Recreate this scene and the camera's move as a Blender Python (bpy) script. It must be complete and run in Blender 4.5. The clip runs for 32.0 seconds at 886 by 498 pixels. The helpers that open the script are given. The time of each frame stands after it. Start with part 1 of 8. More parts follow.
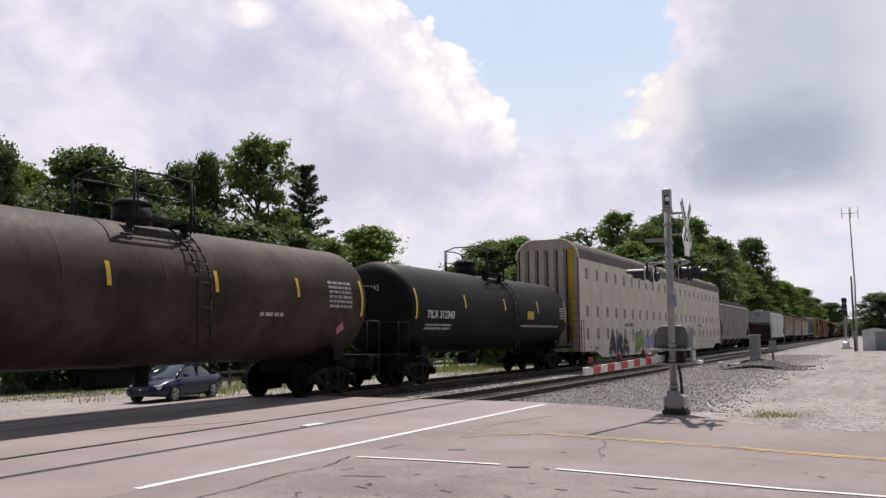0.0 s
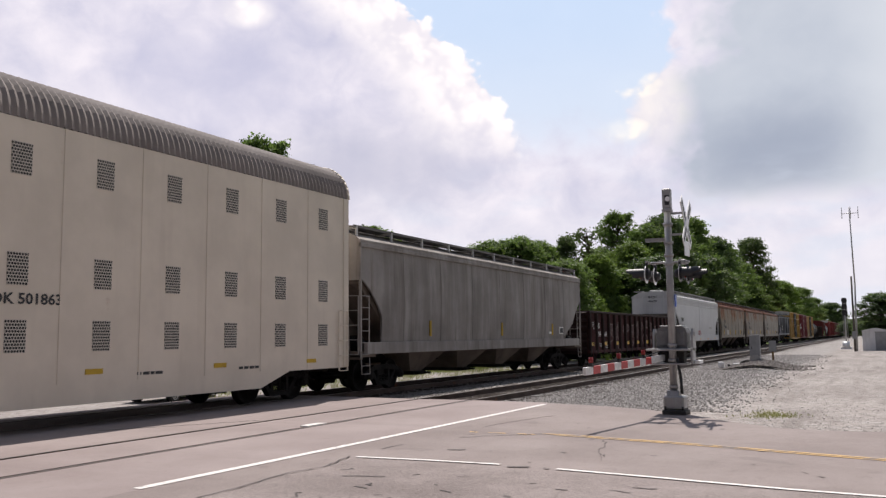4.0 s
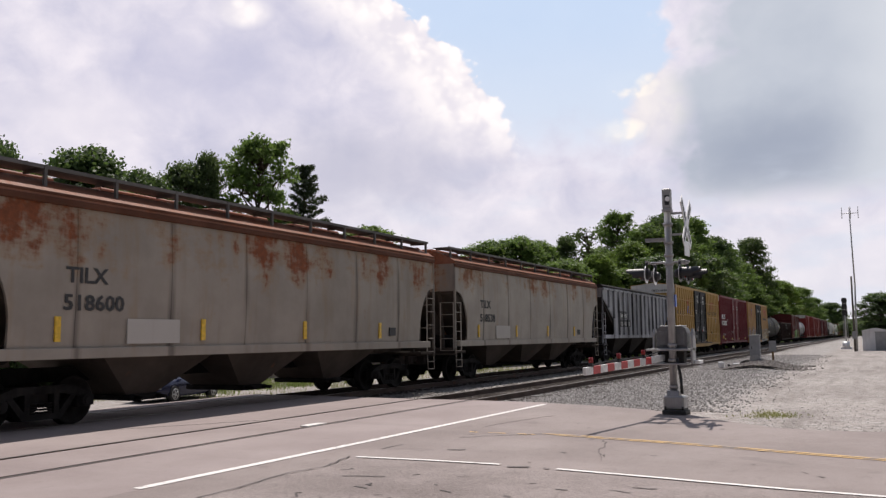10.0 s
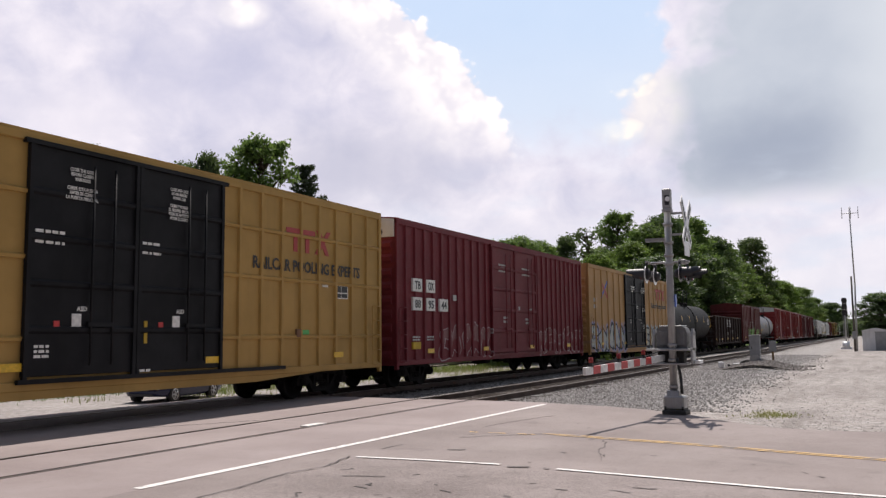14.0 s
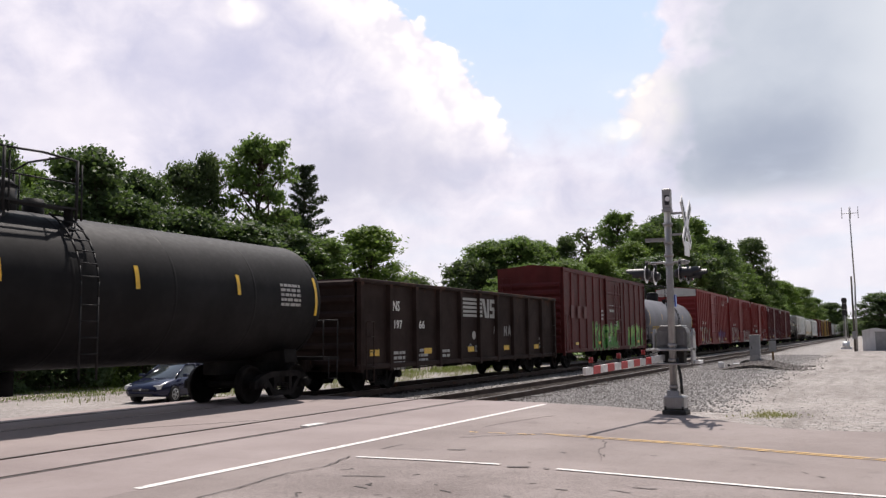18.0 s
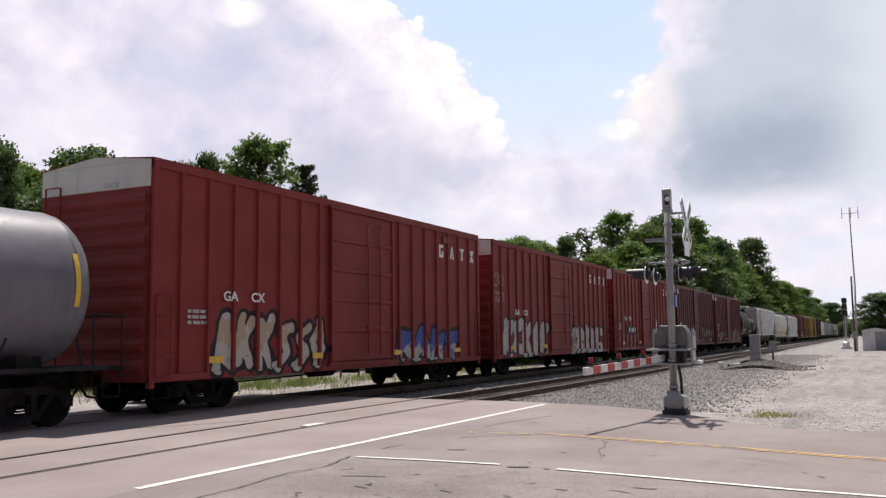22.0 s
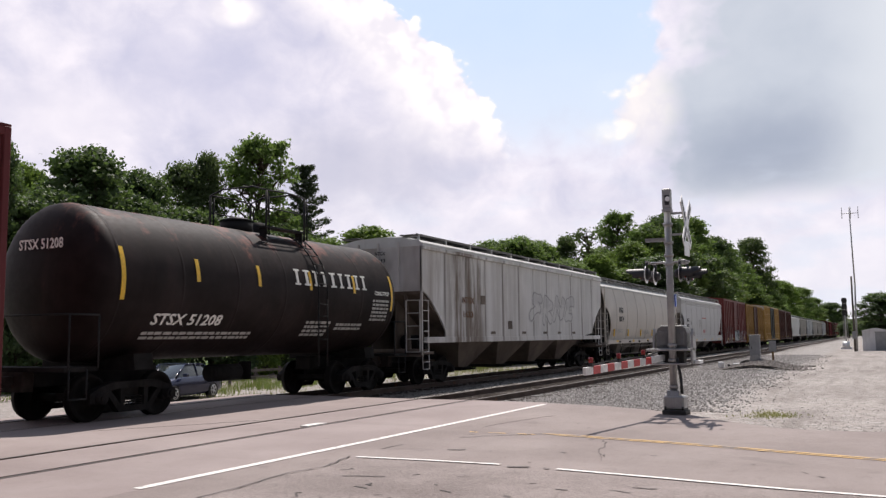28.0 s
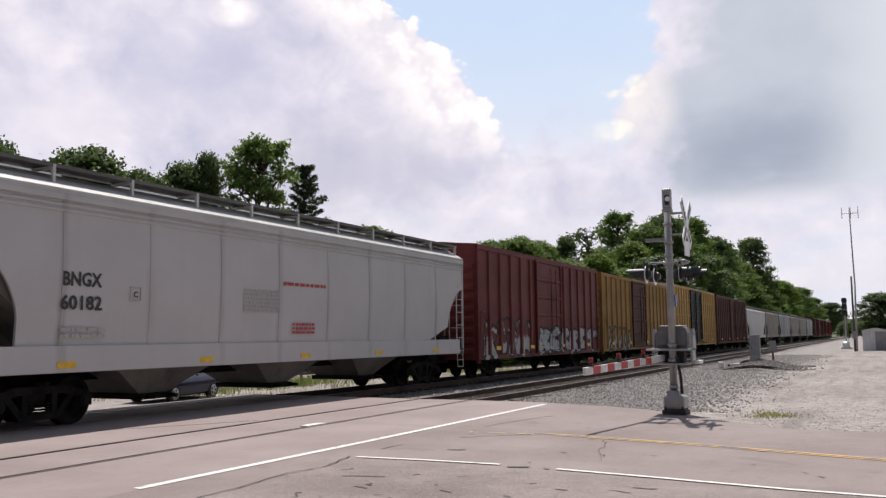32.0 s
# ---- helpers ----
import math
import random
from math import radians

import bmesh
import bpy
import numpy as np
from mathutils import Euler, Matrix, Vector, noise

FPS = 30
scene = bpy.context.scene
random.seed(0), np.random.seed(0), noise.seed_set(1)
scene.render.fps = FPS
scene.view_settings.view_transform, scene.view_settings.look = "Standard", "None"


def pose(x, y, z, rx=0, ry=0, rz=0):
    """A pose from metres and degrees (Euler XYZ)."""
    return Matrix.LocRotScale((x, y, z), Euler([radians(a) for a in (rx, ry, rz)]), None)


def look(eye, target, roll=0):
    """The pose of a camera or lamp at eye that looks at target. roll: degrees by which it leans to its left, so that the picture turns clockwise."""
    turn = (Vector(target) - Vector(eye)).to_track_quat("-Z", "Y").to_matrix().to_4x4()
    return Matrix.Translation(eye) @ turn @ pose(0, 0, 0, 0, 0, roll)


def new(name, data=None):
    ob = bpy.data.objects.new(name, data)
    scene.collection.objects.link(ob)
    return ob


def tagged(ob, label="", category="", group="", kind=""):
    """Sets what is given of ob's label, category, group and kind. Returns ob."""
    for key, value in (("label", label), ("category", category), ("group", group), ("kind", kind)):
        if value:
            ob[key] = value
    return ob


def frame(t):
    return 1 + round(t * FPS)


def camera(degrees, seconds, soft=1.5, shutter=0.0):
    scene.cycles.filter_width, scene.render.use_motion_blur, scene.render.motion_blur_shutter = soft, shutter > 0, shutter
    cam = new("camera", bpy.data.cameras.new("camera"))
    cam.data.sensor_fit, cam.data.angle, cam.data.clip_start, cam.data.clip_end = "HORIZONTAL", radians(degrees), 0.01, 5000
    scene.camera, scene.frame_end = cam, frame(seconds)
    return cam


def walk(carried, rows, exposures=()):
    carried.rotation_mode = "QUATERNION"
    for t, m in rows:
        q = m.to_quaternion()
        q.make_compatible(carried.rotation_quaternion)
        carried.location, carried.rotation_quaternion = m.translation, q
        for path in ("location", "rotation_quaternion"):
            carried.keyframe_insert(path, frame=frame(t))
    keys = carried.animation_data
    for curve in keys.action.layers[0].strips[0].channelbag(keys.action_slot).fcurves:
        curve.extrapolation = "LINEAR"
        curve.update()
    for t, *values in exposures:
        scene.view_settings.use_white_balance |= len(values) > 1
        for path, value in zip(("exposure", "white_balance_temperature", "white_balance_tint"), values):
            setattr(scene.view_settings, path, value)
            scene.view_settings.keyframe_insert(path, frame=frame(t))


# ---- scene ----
# ---------------------------------------------------------------- camera
cam = camera(54.5, 32.0, soft=1.35, shutter=0.03)
EYE = (0.0, 0.0, 1.559)
AIM = (100 * math.cos(0.4641) * math.cos(0.10224), 100 * math.sin(0.4641) * math.cos(0.10224), 1.559 + 100 * math.sin(0.10224))
walk(cam, [(0.0, look(EYE, AIM, -0.614)), (32.0, look(EYE, AIM, -0.614))],
     exposures=[(0.0, 0.08, 6700, 14.0), (4.0, 0.11, 6700, 14.0), (8.0, 0.04, 6700, 14.0), (12.0, 0.07, 6700, 14.0), (16.0, 0.17, 6700, 14.0), (25.0, 0.2, 6700, 14.0), (28.0, 0.18, 6700, 14.0), (30.0, 0.12, 6700, 14.0), (32.0, 0.09, 6700, 14.0)])

# ---------------------------------------------------------------- node helper


class Nodes:
    def __init__(self, tree):
        self.t = tree
        tree.nodes.clear()

    def n(self, kind, **props):
        node = self.t.nodes.new(kind)
        for k, v in props.items():
            if k == "op":
                node.operation = v
            elif k == "blend":
                node.blend_type = v
            elif k == "data":
                node.data_type = v
        return node

    def put(self, sock, v):
        if isinstance(v, bpy.types.NodeSocket):
            self.t.links.new(v, sock)
        elif v is not None:
            if sock.type == "RGBA" and len(v) == 3:
                v = (*v, 1)
            sock.default_value = v

    def math(self, op, a, b=None, c=None, clamp=False):
        m = self.n("ShaderNodeMath", op=op)
        m.use_clamp = clamp
        self.put(m.inputs[0], a)
        self.put(m.inputs[1], b)
        self.put(m.inputs[2], c)
        return m.outputs[0]

    def vec(self, op, a, b=None):
        m = self.n("ShaderNodeVectorMath", op=op)
        self.put(m.inputs[0], a)
        if b is not None:
            self.put(m.inputs[1], b)
        return m.outputs["Value"] if op in ("DOT_PRODUCT", "LENGTH") else m.outputs[0]

    def mix(self, f, a, b, blend="MIX"):
        m = self.n("ShaderNodeMix", data="RGBA", blend=blend)
        self.put(m.inputs[0], f)
        self.put(m.inputs[6], a)
        self.put(m.inputs[7], b)
        return m.outputs[2]

    def ramp(self, v, lo, hi, smooth=True):
        m = self.n("ShaderNodeMapRange")
        m.interpolation_type = "SMOOTHSTEP" if smooth else "LINEAR"
        self.put(m.inputs[0], v)
        m.inputs[1].default_value, m.inputs[2].default_value = lo, hi
        return m.outputs[0]

    def noise(self, vec, scale, detail=4, rough=0.55, dist=0.0):
        m = self.n("ShaderNodeTexNoise")
        self.put(m.inputs["Vector"], vec)
        m.inputs["Scale"].default_value = scale
        m.inputs["Detail"].default_value = detail
        m.inputs["Roughness"].default_value = rough
        m.inputs["Distortion"].default_value = dist
        return m.outputs[0]

    def n_colour(self, vec, scale):
        m = self.n("ShaderNodeTexNoise")
        self.put(m.inputs["Vector"], vec)
        m.inputs["Scale"].default_value = scale
        m.inputs["Detail"].default_value = 1.0
        return m.outputs["Color"]

    def voronoi(self, vec, scale, feature="F1", rand=1.0):
        m = self.n("ShaderNodeTexVoronoi")
        m.feature = feature
        self.put(m.inputs["Vector"], vec)
        m.inputs["Scale"].default_value = scale
        m.inputs["Randomness"].default_value = rand
        return m

    def coords(self, which="Object"):
        return self.n("ShaderNodeTexCoord").outputs[which]

    def scaled(self, vec, s, off=(0, 0, 0)):
        m = self.n("ShaderNodeMapping")
        self.put(m.inputs[0], vec)
        m.inputs["Location"].default_value = off
        m.inputs["Scale"].default_value = s
        return m.outputs[0]

    def xyz(self, vec):
        m = self.n("ShaderNodeSeparateXYZ")
        self.put(m.inputs[0], vec)
        return m.outputs

    def random(self):
        return self.n("ShaderNodeObjectInfo").outputs["Random"]

    def surface(self, col, rough=0.6, metal=0.0, bump=None, strength=0.3, dist=0.02, spec=0.5, alpha=None, trans=0.0):
        b = self.n("ShaderNodeBsdfPrincipled")
        self.put(b.inputs["Base Color"], col)
        self.put(b.inputs["Roughness"], rough)
        self.put(b.inputs["Metallic"], metal)
        b.inputs["Specular IOR Level"].default_value = spec
        b.inputs["Transmission Weight"].default_value = trans
        if bump is not None:
            m = self.n("ShaderNodeBump")
            m.inputs["Strength"].default_value = strength
            m.inputs["Distance"].default_value = dist
            self.put(m.inputs["Height"], bump)
            self.t.links.new(m.outputs[0], b.inputs["Normal"])
        out = self.n("ShaderNodeOutputMaterial")
        self.t.links.new(b.outputs[0], out.inputs[0])
        return b


# ---------------------------------------------------------------- sky, clouds, sun
SUN_DIR = Vector((0.55, 0.185, 1.0)).normalized()
SUN_EL = math.asin(SUN_DIR.z)


def cloud_colour(g, way):
    """The colour of the cloudy sky along a way: azimuth and height in degrees, bent by noise and by the lumps of the cumulus."""
    x, y, z = g.xyz(way)
    az = g.math("MULTIPLY", g.math("ARCTAN2", y, x), 57.29578)
    el = g.math("MULTIPLY", g.math("ARCSINE", z), 57.29578)
    flat = g.n("ShaderNodeCombineXYZ")
    g.put(flat.inputs[0], g.math("MULTIPLY", az, 0.1))
    g.put(flat.inputs[1], g.math("MULTIPLY", el, 0.115))
    flat = flat.outputs[0]
    big = g.math("SUBTRACT", g.noise(flat, 1.1, 4, 0.5), 0.5)
    mid = g.math("SUBTRACT", g.noise(g.scaled(flat, (1, 1, 1), (3, 1, 0)), 3.2, 6, 0.55, 0.25), 0.5)
    fine = g.math("SUBTRACT", g.noise(g.scaled(flat, (1, 1, 1), (1, 7, 0)), 12.0, 6, 0.6), 0.5)
    bent = g.vec("ADD", flat, g.vec("MULTIPLY", g.vec("SUBTRACT", g.n_colour(flat, 7.0), (0.5, 0.5, 0.5)), (0.10, 0.10, 0.0)))
    lump = g.voronoi(bent, 8.0, "SMOOTH_F1").outputs["Distance"]
    knob = g.voronoi(bent, 19.0, "SMOOTH_F1").outputs["Distance"]
    heap = g.math("ADD", g.math("MULTIPLY", g.math("SUBTRACT", 0.45, lump), 2.2), g.math("MULTIPLY", g.math("SUBTRACT", 0.45, knob), 1.0))
    edge = g.math("ADD", g.math("ADD", heap, g.math("MULTIPLY", mid, 2.2)), g.math("MULTIPLY", fine, 0.7))
    wob = g.math("ADD", g.math("MULTIPLY", big, 0.9), g.math("MULTIPLY", mid, 0.8))

    def blob(a, e, ra, re, soft, amount=1.0, tilt=0.0):
        da = g.math("SUBTRACT", az, a)
        de = g.math("SUBTRACT", el, e)
        if tilt:
            de = g.math("SUBTRACT", de, g.math("MULTIPLY", da, tilt))
        d = g.math("SQRT", g.math("ADD", g.math("POWER", g.math("DIVIDE", da, ra), 2), g.math("POWER", g.math("DIVIDE", de, re), 2)))
        d = g.math("ADD", d, g.math("MULTIPLY", wob, amount))
        return g.ramp(d, 1.0 + soft, 1.0 - soft)

    # the high cumulus leans away from the open blue; the great grey cloud closes it on the other side
    up = g.math("MAXIMUM", g.math("SUBTRACT", el, 13.6), -1.5)
    bank = g.math("ADD", 22.3, g.math("ADD", g.math("MULTIPLY", up, 0.3), g.math("MULTIPLY", g.math("MULTIPLY", up, up), 0.075)))
    left = g.math("ADD", g.math("SUBTRACT", az, bank), edge)
    shelf = g.math("ADD", 11.4, g.math("MULTIPLY", g.ramp(el, 17.6, 15.8), 2.6))
    right = g.math("ADD", g.math("SUBTRACT", shelf, az), edge)
    open_l, open_r = g.ramp(left, 0.25, -0.35), g.ramp(right, 0.7, -0.7)
    blue = g.math("MULTIPLY", g.math("MULTIPLY", open_l, open_r), g.ramp(g.math("ADD", el, g.math("MULTIPLY", mid, 5.0)), 10.5, 15.0))

    soft = g.math("ADD", 0.5, g.math("ADD", g.math("MULTIPLY", big, 1.3), g.math("MULTIPLY", mid, 1.9)), clamp=True)
    cloud = g.mix(soft, (0.60, 0.62, 0.78), (0.93, 0.91, 0.99))
    cloud = g.mix(g.math("MULTIPLY", blob(42.5, 17.0, 6.0, 3.6, 0.9, 0.9), 0.6), cloud, (0.60, 0.62, 0.79))
    cloud = g.mix(g.math("MULTIPLY", blob(32.5, 11.2, 7.0, 2.6, 0.8, 0.8), 0.75), cloud, (0.56, 0.58, 0.71))
    cloud = g.mix(g.math("MULTIPLY", blob(50.0, 13.5, 3.0, 1.8, 0.9, 1.2), 0.55), cloud, (0.93, 0.91, 0.98))
    lit = g.mix(g.ramp(g.math("ADD", heap, g.math("MULTIPLY", mid, 1.6)), -0.9, 0.7), (0.86, 0.85, 0.93), (1.13, 1.10, 1.09))
    white = g.math("MULTIPLY", g.math("MULTIPLY", g.ramp(left, 8.5, 3.0), g.ramp(left, -1.0, 0.2)), g.ramp(g.math("ADD", el, g.math("MULTIPLY", big, 5.0)), 10.5, 15.0))
    white = g.math("MAXIMUM", white, g.math("MULTIPLY", blob(40.3, 20.9, 1.5, 0.8, 0.5, 1.4), 0.85))
    cloud = g.mix(white, cloud, lit)
    grey = g.math("MULTIPLY", g.ramp(g.math("ADD", right, g.math("MULTIPLY", big, 3.0)), 0.8, 4.4), g.ramp(g.math("ADD", el, g.math("MULTIPLY", mid, 1.6)), 7.6, 9.6))
    shade = g.mix(g.math("ADD", 0.5, g.math("ADD", g.math("MULTIPLY", big, 1.5), g.math("MULTIPLY", mid, 0.6)), clamp=True), (0.50, 0.57, 0.67), (0.66, 0.72, 0.80))
    shade = g.mix(g.math("MULTIPLY", blob(5.2, 11.2, 5.2, 2.6, 0.8, 0.7, -0.12), 0.85), shade, (0.36, 0.42, 0.53))
    shade = g.mix(g.ramp(az, 2.5, -3.0), shade, (0.70, 0.76, 0.83))
    cloud = g.mix(grey, cloud, shade)
    glow = g.math("MAXIMUM", blob(14.1, 16.1, 2.0, 0.9, 0.45, 1.0), blob(14.7, 13.3, 1.7, 0.75, 0.5, 1.0))
    glow = g.math("MAXIMUM", glow, g.math("MULTIPLY", blob(12.6, 15.0, 1.6, 2.2, 0.7, 1.0), 0.6))
    cloud = g.mix(g.math("MULTIPLY", glow, 0.9), cloud, g.mix(g.ramp(heap, -0.8, 0.6), (0.90, 0.89, 0.90), (1.10, 1.06, 0.98)))
    col = g.mix(g.math("MULTIPLY", blue, 0.94), cloud, g.mix(g.ramp(el, 13, 22), (0.70, 0.82, 0.98), (0.60, 0.77, 1.0)))
    haze = g.ramp(el, 12, 1)
    col = g.mix(g.math("MULTIPLY", haze, 0.6), col, (0.93, 0.94, 0.985))
    thin = g.math("MULTIPLY", g.ramp(g.noise(g.scaled(flat, (0.9, 2.2, 1), (4, 2, 0)), 2.2, 4, 0.5), 0.47, 0.66), g.math("MULTIPLY", g.ramp(az, 36, 22), g.ramp(el, 12.5, 7.0)))
    col = g.mix(g.math("MULTIPLY", thin, 0.45), col, (0.70, 0.79, 0.92))
    col = g.mix(g.math("MULTIPLY", g.ramp(el, 32, 62), 0.75), col, (0.26, 0.36, 0.56))
    # clouds towards the sun glow, those on the other side of the sky are dull
    return g.mix(g.ramp(g.vec("DOT_PRODUCT", way, (0.8, 0.6, 0.0)), -0.5, 0.75), g.mix(1.0, col, (0.25, 0.265, 0.30), "MULTIPLY"), col)


world = bpy.data.worlds.new("cloudy_sky")
scene.world = world
world.use_nodes = True
g = Nodes(world.node_tree)
sky = g.n("ShaderNodeTexSky")
sky.sky_type, sky.sun_disc = "NISHITA", False
sky.sun_elevation, sky.sun_rotation = SUN_EL, math.atan2(SUN_DIR.x, SUN_DIR.y)
way = g.vec("NORMALIZE", g.coords("Generated"))
both = g.n("ShaderNodeAddShader")
bg_sky, bg_cloud = g.n("ShaderNodeBackground"), g.n("ShaderNodeBackground")
g.put(bg_sky.inputs[0], sky.outputs[0])
bg_sky.inputs[1].default_value = 0.02
g.put(bg_cloud.inputs[0], cloud_colour(g, way))
CLOUD_GLOW = 0.92
bg_cloud.inputs[1].default_value = CLOUD_GLOW
out = g.n("ShaderNodeOutputWorld")
g.t.links.new(bg_sky.outputs[0], both.inputs[0])
g.t.links.new(bg_cloud.outputs[0], both.inputs[1])
g.t.links.new(both.outputs[0], out.inputs[0])

sun = new("sun", bpy.data.lights.new("sun", "SUN"))
sun.data.energy, sun.data.angle, sun.data.color = 4.6, radians(0.6), (1.0, 0.955, 0.9)
sun.matrix_world = look(SUN_DIR * 100, (0, 0, 0))

# ---------------------------------------------------------------- mesh helpers


class Mb:
    """Collects points and faces of one mesh."""

    def __init__(self):
        self.v, self.f, self.s = [], [], []

    def face(self, pts, smooth=False):
        i = len(self.v)
        self.v += [tuple(p) for p in pts]
        self.f.append(tuple(range(i, i + len(pts))))
        self.s.append(smooth)
        return self

    def box(self, x0, x1, y0, y1, z0, z1, c=0.0):
        if c <= 0:
            i = len(self.v)
            self.v += [(x, y, z) for z in (z0, z1) for y in (y0, y1) for x in (x0, x1)]
            for q in ((0, 2, 3, 1), (4, 5, 7, 6), (0, 1, 5, 4), (1, 3, 7, 5), (3, 2, 6, 7), (2, 0, 4, 6)):
                self.f.append(tuple(i + k for k in q))
                self.s.append(False)
            return self
        bm = bmesh.new()
        bmesh.ops.create_cube(bm, size=1)
        for v in bm.verts:
            v.co = ((x0 + x1) / 2 + v.co.x * (x1 - x0), (y0 + y1) / 2 + v.co.y * (y1 - y0), (z0 + z1) / 2 + v.co.z * (z1 - z0))
        bmesh.ops.bevel(bm, geom=list(bm.edges), offset=c, segments=1, affect="EDGES")
        i = len(self.v)
        bm.verts.index_update()
        self.v += [tuple(v.co) for v in bm.verts]
        for f in bm.faces:
            self.f.append(tuple(i + v.index for v in f.verts))
            self.s.append(False)
        bm.free()
        return self

    def rod(self, a, b, r, n=8, r2=None, caps=True):
        a, b = Vector(a), Vector(b)
        d = (b - a).normalized()
        u = d.orthogonal().normalized()
        w = d.cross(u)
        r2 = r if r2 is None else r2
        i = len(self.v)
        for c, q in ((a, r), (b, r2)):
            for k in range(n):
                t = 2 * math.pi * k / n
                self.v.append(tuple(c + (u * math.cos(t) + w * math.sin(t)) * q))
        for k in range(n):
            j = (k + 1) % n
            self.f.append((i + k, i + j, i + n + j, i + n + k))
            self.s.append(n > 5)
        if caps:
            self.f += [tuple(i + n - 1 - k for k in range(n)), tuple(i + n + k for k in range(n))]
            self.s += [False, False]
        return self

    def path(self, pts, r, n=6):
        for a, b in zip(pts, pts[1:]):
            self.rod(a, b, r, n)
        return self

    def prism(self, prof, axis, t0, t1, smooth=False):
        """A polygon of pairs, pushed along an axis from t0 to t1."""
        def p(a, b, t):
            return (t, a, b) if axis == "x" else (a, t, b) if axis == "y" else (a, b, t)
        n, i = len(prof), len(self.v)
        self.v += [p(a, b, t0) for a, b in prof] + [p(a, b, t1) for a, b in prof]
        for k in range(n):
            j = (k + 1) % n
            self.f.append((i + k, i + j, i + n + j, i + n + k))
            self.s.append(smooth)
        self.f += [tuple(i + n - 1 - k for k in range(n)), tuple(i + n + k for k in range(n))]
        self.s += [False, False]
        return self

    def lathe(self, prof, axis_y, axis_z, n=40):
        """Pairs of (x, radius), turned round a line along x."""
        i = len(self.v)
        for x, r in prof:
            for k in range(n):
                t = 2 * math.pi * k / n
                self.v.append((x, axis_y + r * math.cos(t), axis_z + r * math.sin(t)))
        for m in range(len(prof) - 1):
            for k in range(n):
                j = (k + 1) % n
                self.f.append((i + m * n + k, i + m * n + j, i + m * n + n + j, i + m * n + n + k))
                self.s.append(True)
        return self

    def grid(self, rows, smooth=True):
        i, w = len(self.v), len(rows[0])
        for r in rows:
            self.v += [tuple(p) for p in r]
        for a in range(len(rows) - 1):
            for b in range(w - 1):
                self.f.append((i + a * w + b, i + a * w + b + 1, i + a * w + w + b + 1, i + a * w + w + b))
                self.s.append(smooth)
        return self

    def moved(self, dx=0, dy=0, dz=0):
        self.v = [(x + dx, y + dy, z + dz) for x, y, z in self.v]
        return self

    def mesh(self, name):
        me = bpy.data.meshes.new(name)
        me.from_pydata(self.v, [], self.f)
        me.polygons.foreach_set("use_smooth", self.s)
        bm = bmesh.new()
        bm.from_mesh(me)
        bmesh.ops.recalc_face_normals(bm, faces=bm.faces)
        bm.to_mesh(me)
        bm.free()
        return me


def part(name, mb, material, parent=None, label="", at=None):
    """Links a mesh as one object under a thing or a part."""
    me = mb if isinstance(mb, bpy.types.Mesh) else mb.mesh(name)
    if material is not None and not me.materials:
        me.materials.append(material)
    ob = new(name, me)
    if parent is not None:
        ob.parent = parent
    if at is not None:
        ob.matrix_basis = at if isinstance(at, Matrix) else Matrix.Translation(at)
    if label:
        ob["label"] = label
    return ob


def thing(name, label, category, group="", at=None):
    ob = new(name)
    if at is not None:
        ob.matrix_basis = at if isinstance(at, Matrix) else Matrix.Translation(at)
    return tagged(ob, label, category, group)


def lettering(text, size, material, parent, x, y, z, name="lettering", width=None, lean=0.0, end=False, split=True):
    """Letters that stand on the face y = const, read from -y (or, with end, on the face x = const, read from -x)."""
    cu = bpy.data.curves.new(name, "FONT")
    cu.body, cu.size, cu.extrude, cu.shear, cu.resolution_u, cu.offset = text, size, 0.002, lean, 2, 0.022 * size
    tmp = bpy.data.objects.new(name, cu)
    me = bpy.data.meshes.new_from_object(tmp)
    bpy.data.objects.remove(tmp)
    w = max((v.co.x for v in me.vertices), default=1)
    k = width / w if width else 1.0
    for v in me.vertices:
        a, b, c = v.co
        v.co = (-c, -a * k, b) if end else (a * k, -c, b)
    me.materials.clear()
    me.materials.append(material)
    if not split:
        return part(name, me, None, parent, at=(x, y, z))
    # groups of letters with a wide gap between them are parts of their own
    ax = 1 if end else 0
    bm = bmesh.new()
    bm.from_mesh(me)
    spans = sorted((min(v.co[ax] for v in f.verts), max(v.co[ax] for v in f.verts)) for f in bm.faces)
    cuts, far = [], None
    for lo, hi in spans:
        if far is not None and lo > far + 0.2 * size:
            cuts.append((lo + far) / 2)
        far = hi if far is None else max(far, hi)
    bm.free()
    edges = [-1e9, *cuts, 1e9]
    for lo, hi in zip(edges, edges[1:]):
        one = me
        if cuts:
            one = me.copy()
            bm = bmesh.new()
            bm.from_mesh(one)
            bmesh.ops.delete(bm, geom=[v for v in bm.verts if not lo < v.co[ax] < hi], context="VERTS")
            bm.to_mesh(one)
            bm.free()
        ob = part(name, one, None, parent, at=(x, y, z))
    return ob

# ---------------------------------------------------------------- materials


def material(name):
    m = bpy.data.materials.new(name)
    m.use_nodes = True
    return m, Nodes(m.node_tree)


